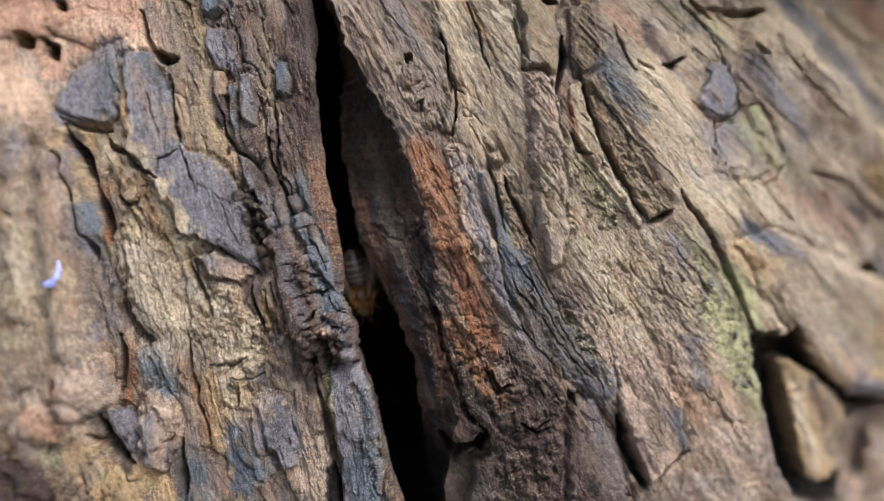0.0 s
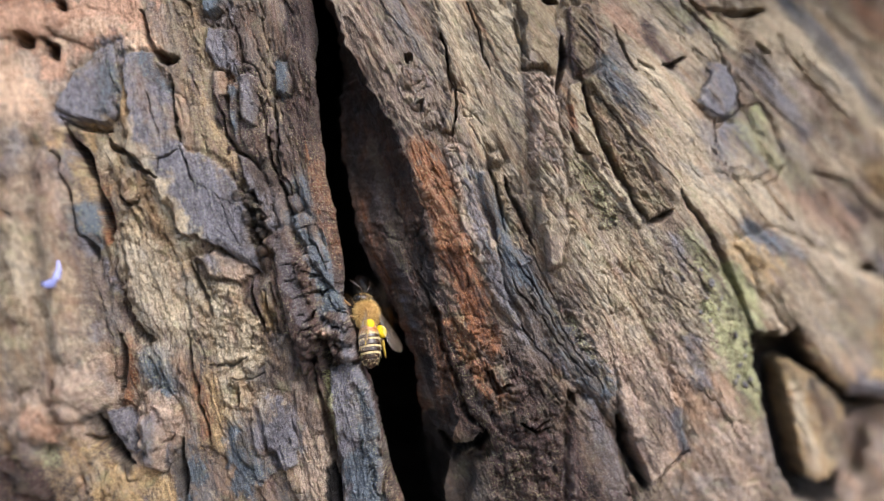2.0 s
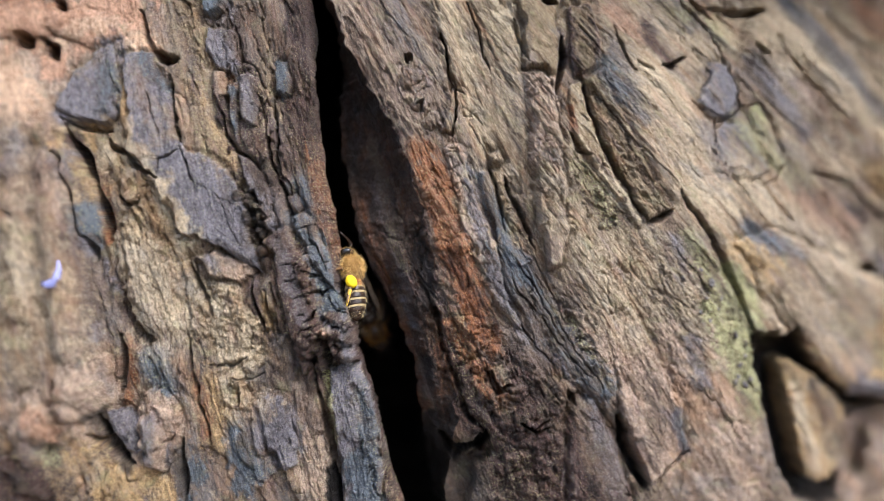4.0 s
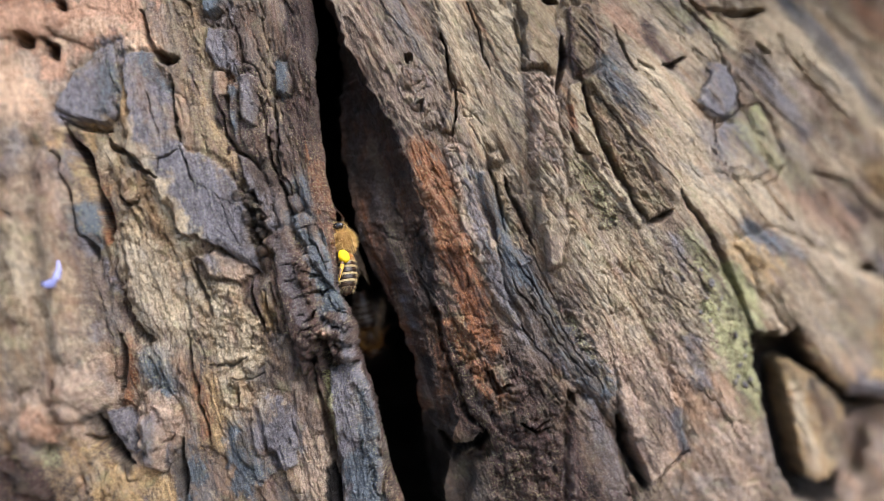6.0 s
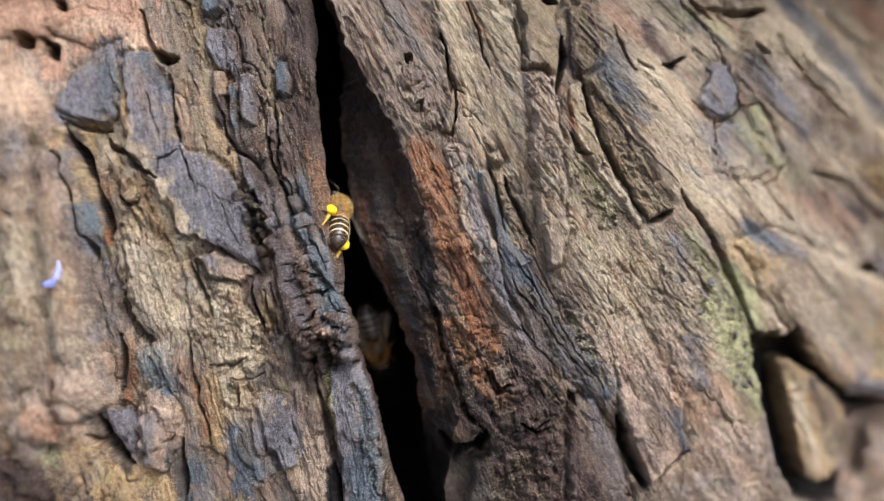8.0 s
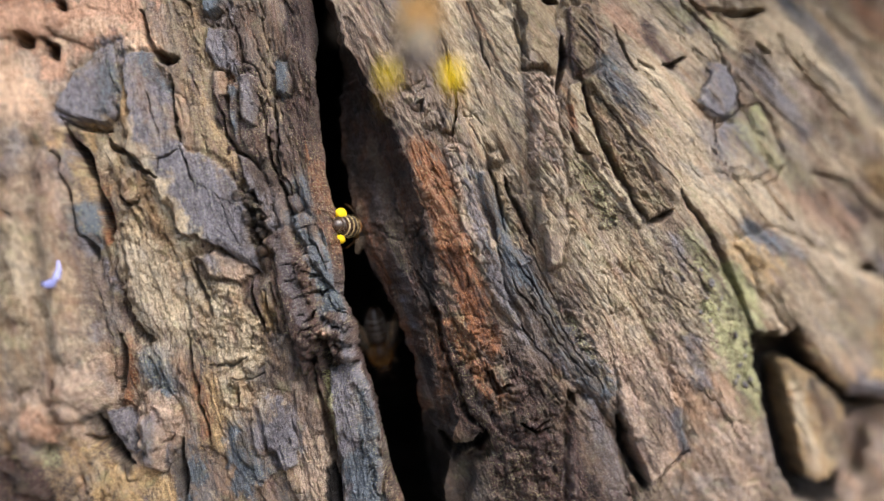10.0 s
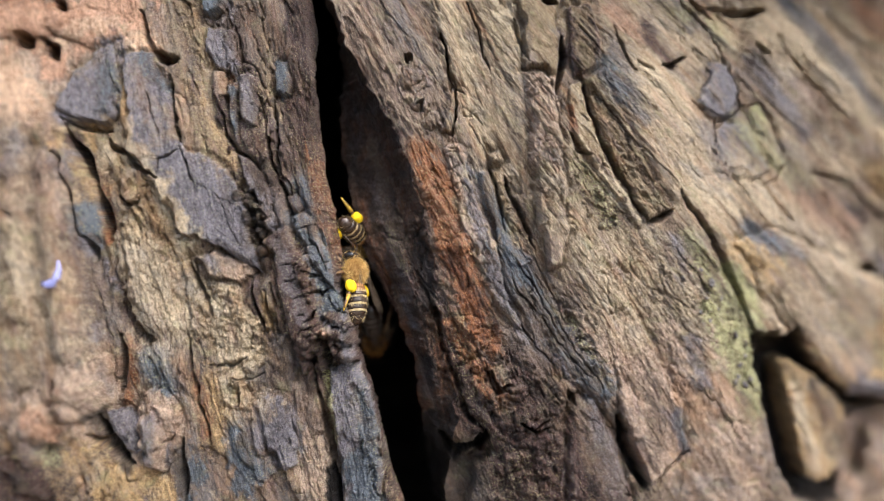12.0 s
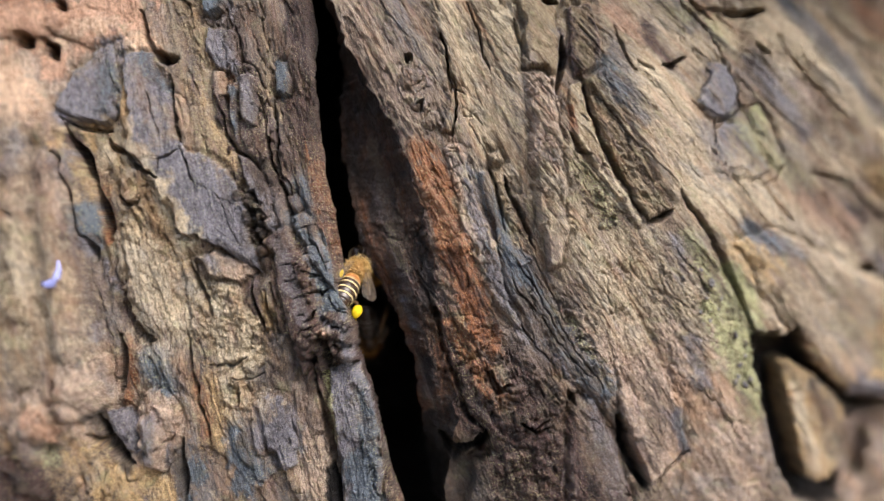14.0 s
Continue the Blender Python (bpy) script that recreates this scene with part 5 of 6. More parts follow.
paint("umber", 1.2, (-66.6, 16.0), (-66.1, 5.9), (-65.0, -5.1), strength=0.35)
paint("straw", 2.2, (-68.7, 2.2), (-68.1, -6.9), (-67.5, -14.3), strength=0.6)
paint("pink", 1.8, (-63.2, -10.7), (-61.8, -20.1), strength=0.6)
paint("blue", 1.0, (-64.9, -10.2), (-64.5, -14.4), strength=0.6)
crack(2.0, 0.4, (-63.7, 16.1), (-61.6, 10.6), (-60.3, 2.2))
# coloured bands of the far corner
paint("straw", 4.0, (66.7, 48.2), (76.9, 39.1), (89.0, 32.4), (103.0, 22.0), strength=0.85)
paint("blue", 2.6, (71.3, 50.2), (82.3, 42.5), (98.4, 33.5), strength=0.85)
paint("straw", 2.2, (77.9, 51.5), (91.9, 43.0), (103.5, 32.2), strength=0.75)
paint("pink", 2.4, (73.3, 33.9), (83.0, 26.7), (94.5, 21.8), strength=0.55)
paint("slate", 2.6, (61.8, 38.3), (68.6, 29.9), (74.5, 24.7), strength=0.6)
paint("rust", 3.0, (93.4, 55.7), (102.1, 50.5), strength=0.6)
paint("straw", 3.0, (62.4, 47.5), (65.6, 42.2), strength=0.6)
crack(2.4, 0.7, (83.1, 51.3), (90.4, 47.8), (99.1, 45.2))
crack(2.0, 0.5, (67.8, 43.7), (76.6, 34.3), (90.6, 26.3))
crack(4.0, 0.9, (55.3, 47.0), (60.9, 47.1), (65.3, 48.7))
crack(2.2, 0.6, (62.0, 41.1), (65.0, 40.4))
paint("umber", 3, (91.8, -41.9), (99.7, -53.5), strength=0.45)
paint("ochre", 5, (75.5, -0.7), (94.2, -14.5), strength=0.4)
# black hollow under the foot of the rib, its shade painted near-black
plate("hollow", -9, 0.6, (-0.2, -33.4), (2.6, -34.8), (6.6, -33.4), (9.1, -32.2), (8.1, -35.9), (5.2, -36.5), (2.2, -38.8), (0.6, -37.1), kind="char_shade", smooth=0.4, gap=0.6, flat=0.9, ragged=0.8, label="black hollow under the foot of the rib")
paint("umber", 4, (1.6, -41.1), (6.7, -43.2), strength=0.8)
# shade below the hollow, put into the colour
paint("char_shade", 3, (0.6, -41.1), (4.7, -44.2), strength=0.4)
paint("straw", 6, (0.6, 38.8), (6.6, 24.5), (11.6, 14.4), strength=0.4)
paint("straw", 5, (3.7, 45.1), (11.7, 32.7), strength=0.4)
paint("straw", 6, (21.8, 6.5), (28.0, -2.6), (34.6, -14.0), strength=0.55)
paint("lichen", 2.4, (24.9, 14.6), (29.6, 6.5), (33.4, 2.5), strength=0.6)
paint("pink", 2.5, (20.7, 1.4), (23.9, -7.7), strength=0.4)
paint("tan", 4, (-54.2, 10.8), (-49.9, 2.3), (-46.4, -2.5), strength=0.5)
paint("straw", 4, (-38.3, -11.3), (-33.7, -17.2), strength=0.5)
paint("straw", 5, (-69.5, 17.6), (-66.3, 2.2), (-65.5, -10.6), strength=0.3)
paint("salmon", 3, (-70.1, 10.3), (-69.3, -0.5), strength=0.3)
paint("pink", 5, (-14.5, 40.7), (-9.4, 31.5), (-4.4, 23.4), strength=0.35)
paint("straw", 5, (30.8, 45.1), (36.2, 40.1), (42.7, 29.9), strength=0.45)
paint("salmon", 2.5, (31.3, 44.1), (37.3, 40.2), strength=0.5)
paint("umber", 1.4, (37.9, 41.9), (40.8, 37.5), (43.1, 35.1), strength=0.8)
paint("blue", 2.0, (30.0, 34.4), (33.1, 28.3), strength=0.65)
paint("straw", 9, (74.0, 44.7), (87.3, 35.8), (98.1, 25.8), strength=0.3)
# whole, smoother stretches
calm(0.6, 9, (-1.4, 42.9), (3.6, 28.5), (9.6, 14.4))
calm(0.6, 7, (7.7, 40.9), (11.7, 24.5), (14.6, 14.4))
calm(0.5, 9, (24.9, 0.4), (31.3, -11.9), (39.1, -22.5))
calm(0.6, 7, (-14.5, 38.7), (-8.4, 26.4))
calm(0.45, 6, (-44.3, 37.4), (-40.3, 25.7), (-37.4, 16.0))
# near-black paint darkens the ledge at the cleft's foot as shade would
paint("char_shade", 5, (1.6, -35.9), (4.7, -42.1), (6.7, -46.4), strength=0.6)
paint("straw", 6, (-67.8, 0.4), (-63.9, -7.0), (-62.4, -14.5), strength=0.45)
paint("straw", 5, (-51.6, -2.5), (-46.4, -8.2), (-42.9, -13.1), strength=0.5)
paint("straw", 4, (-36.5, -15.2), (-33.7, -21.2), (-31.9, -27.2), strength=0.45)
paint("straw", 5, (20.3, 11.5), (27.0, 3.4), (36.7, 0.4), strength=0.5)
paint("lichen", 2.0, (26.0, 12.6), (30.7, 5.5), strength=0.5)
paint("umber", 4, (89.6, -40.2), (99.7, -53.5), strength=0.5)
# cracks
crack(3, 0.8, (-59.8, 2.2), (-58.7, 0.4), (-58.2, -1.5))
crack(2.5, 0.45, (-42.1, -2.3), (-40.1, -9.4), (-39.6, -11.3))
crack(3, 0.6, (-52.2, 41.1), (-50.6, 37.2), (-48.9, 33.8), (-45.7, 32.5))
crack(4, 1.1, (-49.3, 34.5), (-47.0, 32.7), (-45.4, 33.1))
crack(3.5, 0.9, (-59.1, -30.9), (-55.8, -34.0), (-52.4, -36.3))
crack(3, 0.8, (-44.8, -32.8), (-44.7, -43.7))
crack(3, 0.6, (-22.1, -19.5), (-21.4, -25.6), (-20.5, -31.7), (-18.6, -41.1), (-17.7, -48.5))
crack(2.2, 0.3, (-24.3, -19.1), (-21.3, -19.5))
crack(2.2, 0.3, (-23.7, -12.5), (-22.3, -11.5), (-21.8, -10.3))
crack(10, 1.6, (-69.0, 35.5), (-68.0, 33.5))
crack(9, 1.3, (-65.7, 34.9), (-64.1, 31.8))
crack(5, 0.8, (-64.8, 41.8), (-63.5, 40.0))
crack(2, 0.35, (31.9, 40.0), (34.0, 35.9), (35.6, 32.8))
crack(2, 0.35, (36.2, 35.5), (39.6, 33.6))
crack(2.5, 0.45, (43.1, 34.9), (46.1, 36.8))
crack(3.5, 0.9, (51.4, 46.8), (57.2, 46.4), (63.5, 48.5))
crack(2.5, 0.8, (47.7, 48.1), (51.3, 45.1))
crack(2.5, 0.7, (63.0, 40.9), (66.5, 39.6))
crack(3.5, 0.9, (44.4, 11.0), (50.9, 2.6), (56.0, -6.1), (61.4, -15.6))
crack(5, 1.4, (18.1, 46.3), (20.7, 45.4))
crack(5, 1.5, (93.1, -3.0), (97.5, -4.5))
crack(2.0, 0.4, (13.4, 42.3), (14.1, 39.2), (15.4, 34.0))
crack(1.8, 0.35, (14.8, -31.1), (17.4, -32.7), (19.5, -32.0))
crack(1.8, 0.35, (12.3, -39.9), (14.9, -39.4))
crack(2.0, 0.45, (7.7, -21.7), (9.7, -25.3), (11.7, -24.9))
crack(2.5, 0.6, (22.5, -25.1), (23.6, -28.2))
crack(2.5, 0.6, (-6.1, 34.8), (-5.2, 33.8))

# ---------- the cleft ----------
WAVER = 0.45 * fbm(Z * 0.16, Z * 0 + 3.5, 4, 81)
WAVER_IN = 0.6 * fbm(Z * 0.18, Z * 0 + 8.5, 4, 82) + 0.5 * fbm(Z * 0.45, Z * 0 + 2.5, 3, 83)


def edge_line(waver, *points):
    zs, xs = [p[1] for p in points][::-1], [p[0] for p in points][::-1]
    return np.interp(Z, zs, xs) + waver


lip_left = edge_line(WAVER, (-26.9, 57.6), (-25.6, 44.8), (-24.0, 35.5), (-22.8, 30.4), (-24.3, 19.3), (-22.7, 10.3), (-20.9, 4.4), (-20.1, -0.6), (-18.7, -6.6), (-15.8, -12.1), (-14.6, -17.6), (-12.5, -24.7), (-11.3, -31.9), (-10.0, -45.2), (-8.9, -60.6))
dark_left = edge_line(WAVER, (-25.5, 59.5), (-24.1, 46.3), (-23.3, 39.9), (-22.6, 30.4), (-22.4, 23.1), (-21.4, 14.8), (-19.1, 7.6), (-18.3, -0.6), (-17.6, -7.8), (-15.7, -13.0), (-14.3, -19.2), (-12.0, -26.5), (-10.9, -33.0), (-9.4, -39.5), (-6.9, -46.7), (-4.4, -62.6))
dark_right = edge_line(WAVER_IN, (-24.5, 60.5), (-22.2, 47.1), (-20.3, 41.7), (-19.3, 33.1), (-19.1, 25.6), (-19.5, 19.2), (-18.0, 14.0), (-17.1, 8.8), (-15.3, 2.5), (-13.6, -2.7), (-10.3, -8.0), (-8.0, -13.2), (-5.9, -18.5), (-4.6, -24.9), (-3.4, -33.4), (-3.6, -37.8), (-1.9, -47.5), (2.4, -63.7))
lip_right = edge_line(WAVER_IN, (-21.9, 57.8), (-20.2, 45.0), (-17.6, 36.7), (-14.0, 31.6), (-9.4, 23.5), (-5.9, 15.4), (-3.6, 7.4), (-1.6, -0.6), (-0.6, -9.6), (0.8, -19.7), (3.1, -29.9), (1.6, -36.1), (0.6, -45.3), (4.8, -60.7))
dark_right = np.maximum(dark_right, dark_left + 0.6)
lip_right = np.maximum(lip_right, dark_right + 0.8)
lip_left = np.minimum(lip_left, dark_left - 0.3)

# flakes of three sizes, broken along the grain
VQ = WQ + 0.75 * ROUGH_A + 0.16 * ROUGH_B
VT = WT + 2.2 * fbm(X * 0.25, Z * 0.12, 3, 61)
A_LEVEL, A_TILT, A_SIDE, A_ROOM, A_CELL = cells(VQ / 6.5, VT / 17, 71)
B_LEVEL, B_TILT, B_SIDE, B_ROOM, _ = cells(VQ / 2.4 + 0.06 * ROUGH_B, VT / 8.5 + 0.08 * ROUGH_A, 73)
C_LEVEL, C_TILT, C_SIDE, C_ROOM, _ = cells(VQ / 0.8 + 0.12 * ROUGH_B, VT / 2.6 + 0.15 * ROUGH_B, 75)
CRUMBLY = ease(fbm(X * 0.06, Z * 0.05, 3, 62) + 0.5 * LUMPY, 0.0, 0.6)
CHECKED = ease(fbm(X * 0.09 + 3, Z * 0.06, 3, 64), -0.2, 0.4)
OPEN = ease(fbm(X * 0.13 + 5, Z * 0.09, 3, 65), -0.05, 0.5)
KEEP = 1 - 0.80 * SMOOTH
FLAKES = (0.9 * (A_LEVEL - 0.5) + 1.7 * (A_TILT - 0.5) * A_SIDE - (0.12 + 0.9 * OPEN) * (1 - ease(A_ROOM, 0.01, 0.07 + 0.05 * OPEN))
          + (0.28 + 0.55 * CRUMBLY) * (1.0 * (B_LEVEL - 0.5) + 1.9 * (B_TILT - 0.5) * B_SIDE - (0.35 + 1.1 * OPEN) * (1 - ease(B_ROOM, 0.008, 0.075)))
          + (0.30 + 0.5 * CRUMBLY) * (0.34 * (C_LEVEL - 0.5) + 0.5 * (C_TILT - 0.5) * C_SIDE - 0.55 * CHECKED * (1 - ease(C_ROOM, 0.02, 0.12))))
PATCHY = ease(fbm(X * 0.10 + 7, Z * 0.07, 3, 63), -0.3, 0.5)
DETAIL = (0.35 * ridged(WQ * 0.33, WT * 0.045, 2, 31) + (0.15 + PATCHY) * 0.34 * ridged(WQ * 0.95, WT * 0.16, 2, 32)
          + (0.2 + PATCHY) * 0.20 * fbm(WQ * 2.4, WT * 0.40, 2, 33) + 0.6 * fbm(X * 0.25, Z * 0.17, 3, 34))
FINE = 0.08 * fbm(WQ * 3.2, WT * 0.5, 2, 35) + 0.21 * fbm(X * 0.95 + 0.3 * WQ, Z * 0.8, 4, 36, 0.62)
SCALY = 1.0 * (0.5 - np.abs(fbm(WQ * 0.33, WT * 0.22, 2, 37)) * 1.4) + 0.35 * fbm(X * 0.8, Z * 0.8, 3, 38)
NET = np.abs(field(WQ * 0.34, WT * 0.085, 41)) + 0.16 * np.abs(field(X * 1.3, Z * 1.3, 42))
NET_B = np.abs(field(WQ * 0.95, WT * 0.30, 43)) + 0.16 * np.abs(field(X * 2, Z * 2, 44))
H += FLAKES * KEEP + DETAIL * (1 - 0.82 * SMOOTH) + FINE * (1 - 0.3 * SMOOTH) + SCALY * LUMPY * 1.2
_, _, _, NET_ROOM, _ = cells(X / 1.5 + 0.12 * ROUGH_B, Z / 2.0 + 0.12 * ROUGH_A, 77)
H += STRANDS * (0.26 * ridged(WQ * 0.62, WT * 0.05, 2, 45) + 0.24 * ridged(WQ * 1.6, WT * 0.10, 3, 46) - 0.2)
H += CRUMPLED * (1.5 * ridged(X * 0.20 + 0.25 * ROUGH_B, Z * 0.26 + 0.25 * ROUGH_A, 3, 47, 0.55) - 0.6)
H -= CRAZED * 0.55 * (1 - ease(NET_ROOM, 0.02, 0.13))
H -= (0.40 - 0.32 * SMOOTH) * (1 - ease(NET, 0.010, 0.035)) + (0.35 - 0.25 * SMOOTH) * PATCHY * (1 - ease(NET_B, 0.012, 0.05))
WEIGHT["flake_a"] = (A_LEVEL * KEEP + 0.5 * (1 - KEEP)).astype(np.float32)
WEIGHT["flake_b"] = (B_LEVEL * KEEP + 0.5 * (1 - KEEP)).astype(np.float32)

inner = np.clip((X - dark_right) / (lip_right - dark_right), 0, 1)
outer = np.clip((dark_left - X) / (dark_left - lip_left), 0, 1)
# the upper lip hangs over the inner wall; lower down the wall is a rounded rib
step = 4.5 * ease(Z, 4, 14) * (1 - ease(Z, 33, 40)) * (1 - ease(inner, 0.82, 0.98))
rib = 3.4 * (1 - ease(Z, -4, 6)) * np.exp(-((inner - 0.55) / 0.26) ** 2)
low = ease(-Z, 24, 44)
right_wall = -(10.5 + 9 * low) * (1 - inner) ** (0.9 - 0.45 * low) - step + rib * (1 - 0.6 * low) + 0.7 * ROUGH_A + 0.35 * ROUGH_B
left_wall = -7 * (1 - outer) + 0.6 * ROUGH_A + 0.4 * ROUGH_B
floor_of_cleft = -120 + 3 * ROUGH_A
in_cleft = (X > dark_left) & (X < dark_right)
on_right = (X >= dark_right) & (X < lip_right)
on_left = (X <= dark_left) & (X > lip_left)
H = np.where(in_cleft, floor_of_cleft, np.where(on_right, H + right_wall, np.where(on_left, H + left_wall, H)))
PIECES += [("heartwood", "heartwood deep in the cleft, painted black for shade"), ("cleft_wall", "red-brown inner wall of the cleft, shade painted in"), ("cleft_lip", "rusty brown inner lip of the cleft")]
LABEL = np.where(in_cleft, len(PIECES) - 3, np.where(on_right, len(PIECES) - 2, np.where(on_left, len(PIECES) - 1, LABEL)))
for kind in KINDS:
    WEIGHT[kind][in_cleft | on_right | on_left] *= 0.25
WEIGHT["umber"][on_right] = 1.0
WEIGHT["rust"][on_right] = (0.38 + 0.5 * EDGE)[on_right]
# near-black weight puts the cleft's shade into the wall, more lower down
WEIGHT["char_shade"][on_right] = (0.70 + 0.15 * low)[on_right]
high = ease(Z, -10, 6) * (1 - ease(Z, 8, 24))
WEIGHT["rust"][on_left] = (0.26 * high + 0.2 * ROUGH_A)[on_left]
WEIGHT["umber"][on_left] = (1 - 0.4 * high)[on_left]
paint("slate", 1.6, (-12.3, 11.8), (-9.2, 1.4), (-5.6, -7.8), strength=0.35)
paint("ochre", 1.8, (-13.0, 20.0), (-9.8, 10.0), (-6.5, 0.0), strength=0.35)
paint("lichen", 1.0, (-9.7, 4.5), (-6.6, -3.7), strength=0.3)
paint("rust", 1.4, (-13.5, 4.6), (-11.4, -0.6), strength=0.6)
paint("slate", 1.0, (-7.4, -8.9), (-5.1, -13.5), strength=0.8)
paint("pink", 0.9, (-7.2, -15.2), (-4.0, -22.4), (-2.0, -28.5), strength=0.6)
paint("rust", 1.2, (-5.2, -31.3), (-3.1, -28.6), strength=0.8)
paint("rust", 1.6, (-0.4, -17.8), (0.6, -25.0), strength=0.6)
paint("rust", 1.0, (-9.6, -7.5), (-6.6, -15.0), (-4.6, -23.0), (-3.6, -29.0), strength=0.7)
paint("pink", 0.6, (-8.8, -8.5), (-7.4, -12.0), strength=0.5)
paint("rust", 0.9, (-15.1, 8.8), (-12.8, 0.4), (-9.8, -6.9), strength=0.75)
# cleft floor wholly near-black, its shade put into the colour
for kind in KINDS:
    WEIGHT[kind][in_cleft] = 1.0 if kind == "char_shade" else 0.0

# the plain bark comes apart along its larger flakes
first_flake = len(PIECES)
_, flake_number = np.unique(A_CELL, return_inverse=True)
LABEL = np.where(LABEL == 0, first_flake + flake_number.reshape(SHAPE), LABEL)


def connected(grid):
    """Number the connected areas of equal label, by joining the runs of each row to those of the row before."""
    change = np.ones(grid.shape, bool)
    change[:, 1:] = grid[:, 1:] != grid[:, :-1]
    run = np.cumsum(change.ravel()).reshape(grid.shape) - 1
    root = list(range(int(run[-1, -1]) + 1))

    def find(a):
        while root[a] != a:
            root[a] = root[root[a]]
            a = root[a]
        return a
    same = grid[1:] == grid[:-1]
    pairs = np.unique(np.stack([run[1:][same], run[:-1][same]], -1), axis=0)
    for a, b in pairs.tolist():
        a, b = find(a), find(b)
        if a != b:
            root[max(a, b)] = min(a, b)
    return np.array([find(a) for a in range(len(root))])[run]


# ---- split the sheet into its pieces, all parts of the one tree ----
tree = tagged(new("tree_trunk"), "old trunk with flaking tan and slate bark and a dark cleft", "tree")
tree.location = (0, 0, FACE_Z)
MIDDLE = 0.5 * (dark_left + dark_right)
SHIFT = np.where(in_cleft, 7 * (X - MIDDLE) - 9, 0.0)   # the cleft widens behind its lips
PX, PY, PZ = (X + SHIFT).ravel() * MM, (round_depth(X, Z) - H).ravel() * MM, (Z * np.where(in_cleft, 1.45, 1.0)).ravel() * MM
rows, cols = SHAPE
index = np.arange(rows * cols).reshape(SHAPE)
FACES = np.stack([index[:-1, :-1], index[:-1, 1:], index[1:, 1:], index[1:, :-1]], -1).reshape(-1, 4)
FACE_LABEL = LABEL[:-1, :-1]
AREA = connected(FACE_LABEL).ravel()
FACE_LABEL = FACE_LABEL.ravel()


def sheet_piece(name, faces, label=""):
    used, inverse = np.unique(faces.ravel(), return_inverse=True)
    me = bpy.data.meshes.new(name)
    me.vertices.add(len(used))
    me.vertices.foreach_set("co", np.stack([PX[used], PY[used], PZ[used]], -1).astype(np.float32).ravel())
    me.loops.add(len(inverse))
    me.loops.foreach_set("vertex_index", inverse.astype(np.int32))
    me.polygons.add(len(faces))
    me.polygons.foreach_set("loop_start", np.arange(0, len(inverse), 4, dtype=np.int32))
    me.polygons.foreach_set("use_smooth", np.ones(len(faces), bool))
    uv = me.uv_layers.new(name="grain")
    uv.data.foreach_set("uv", np.stack([Q.ravel()[used], T.ravel()[used]], -1)[inverse].astype(np.float32).ravel())
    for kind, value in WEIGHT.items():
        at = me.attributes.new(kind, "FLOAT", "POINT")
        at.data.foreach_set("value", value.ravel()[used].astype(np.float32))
    me.update(calc_edges=True)
    me.materials.append(BARK)
    ob = new(name, me)
    ob.parent = tree
    return tagged(ob, label)


order = np.argsort(AREA, kind="stable")
starts = np.flatnonzero(np.diff(AREA[order], prepend=-1))
crumbs = []
for chosen in np.split(order, starts[1:]):
    number = FACE_LABEL[chosen[0]]
    if len(chosen) < 700:
        crumbs.append(chosen)
        continue
    name, label = PIECES[number] if number < first_flake else ("bark_flake", "")
    sheet_piece(name, FACES[chosen], label)
tagged(sheet_piece("bark_grit", FACES[np.concatenate(crumbs)], "small broken crumbs of bark"), kind="stuff")


# ---- the rest of the trunk and the ground, beyond the view ----
def trunk_body():
    levels = np.concatenate([np.linspace(-FACE_Z, -0.0635, 40), np.linspace(-0.062, 0.062, 9), np.linspace(0.0635, 4.5, 110)])
    n, m = 180, len(levels)
    a, z = np.meshgrid(np.linspace(0, 2 * np.pi, n, endpoint=False), levels)
    r = 0.160 + 0.012 * fbm(np.cos(a) * 3 + 9, np.sin(a) * 3 + z * 0.6, 3, 51) + 0.05 * np.exp(-(z + FACE_Z) / 0.2)
    x, y = -0.010 + r * np.sin(a), 0.160 - r * np.cos(a)
    behind = (np.abs(x) < 0.104) & (np.abs(z) < 0.063) & (y < 0.16)
    # a pocket behind the sheet of bark, flaring inwards
    y, z = np.where(behind, np.maximum(y, 0.19), y), np.where(behind, z * 1.9, z)
    me = bpy.data.meshes.new("trunk_body")
    quads = [(i * n + j, i * n + (j + 1) % n, (i + 1) * n + (j + 1) % n, (i + 1) * n + j) for i in range(m - 1) for j in range(n)]
    me.from_pydata(np.stack([x, y, z], -1).reshape(-1, 3).tolist(), [], quads + [tuple(range((m - 1) * n, m * n))])
    me.polygons.foreach_set("use_smooth", np.ones(len(me.polygons), bool))
    me.polygons[-1].use_smooth = False
    me.materials.append(TRUNK)
    ob = new("trunk_body", me)
    ob.parent = tree


trunk_body()


def ground():
    bm = bmesh.new()
    bmesh.ops.create_grid(bm, x_segments=80, y_segments=80, size=200)
    for v in bm.verts:
        v.co.x, v.co.y = math.copysign(abs(v.co.x / 200) ** 3, v.co.x) * 600, math.copysign(abs(v.co.y / 200) ** 3, v.co.y) * 600
        v.co.z = 0.03 * noise.noise(v.co * 0.8)
    me = bpy.data.meshes.new("ground")
    bm.to_mesh(me)
    me.materials.append(SOIL)
    tagged(new("ground", me), "brown leaf litter on forest soil", "ground", kind="structure")


ground()

# ---- honey bees ----
BEE = 0.00093   # a bee is modelled in units of a worker 14 long


def part(name, bm, mat, parent, label="", at=None):
    me = bpy.data.meshes.new(name)
    bm.to_mesh(me)
    bm.free()
    me.polygons.foreach_set("use_smooth", np.ones(len(me.polygons), bool))
    me.materials.append(mat)
    ob = new(name, me)
    ob.parent = parent
    if at is not None:
        ob.matrix_basis = at
    return tagged(ob, label)


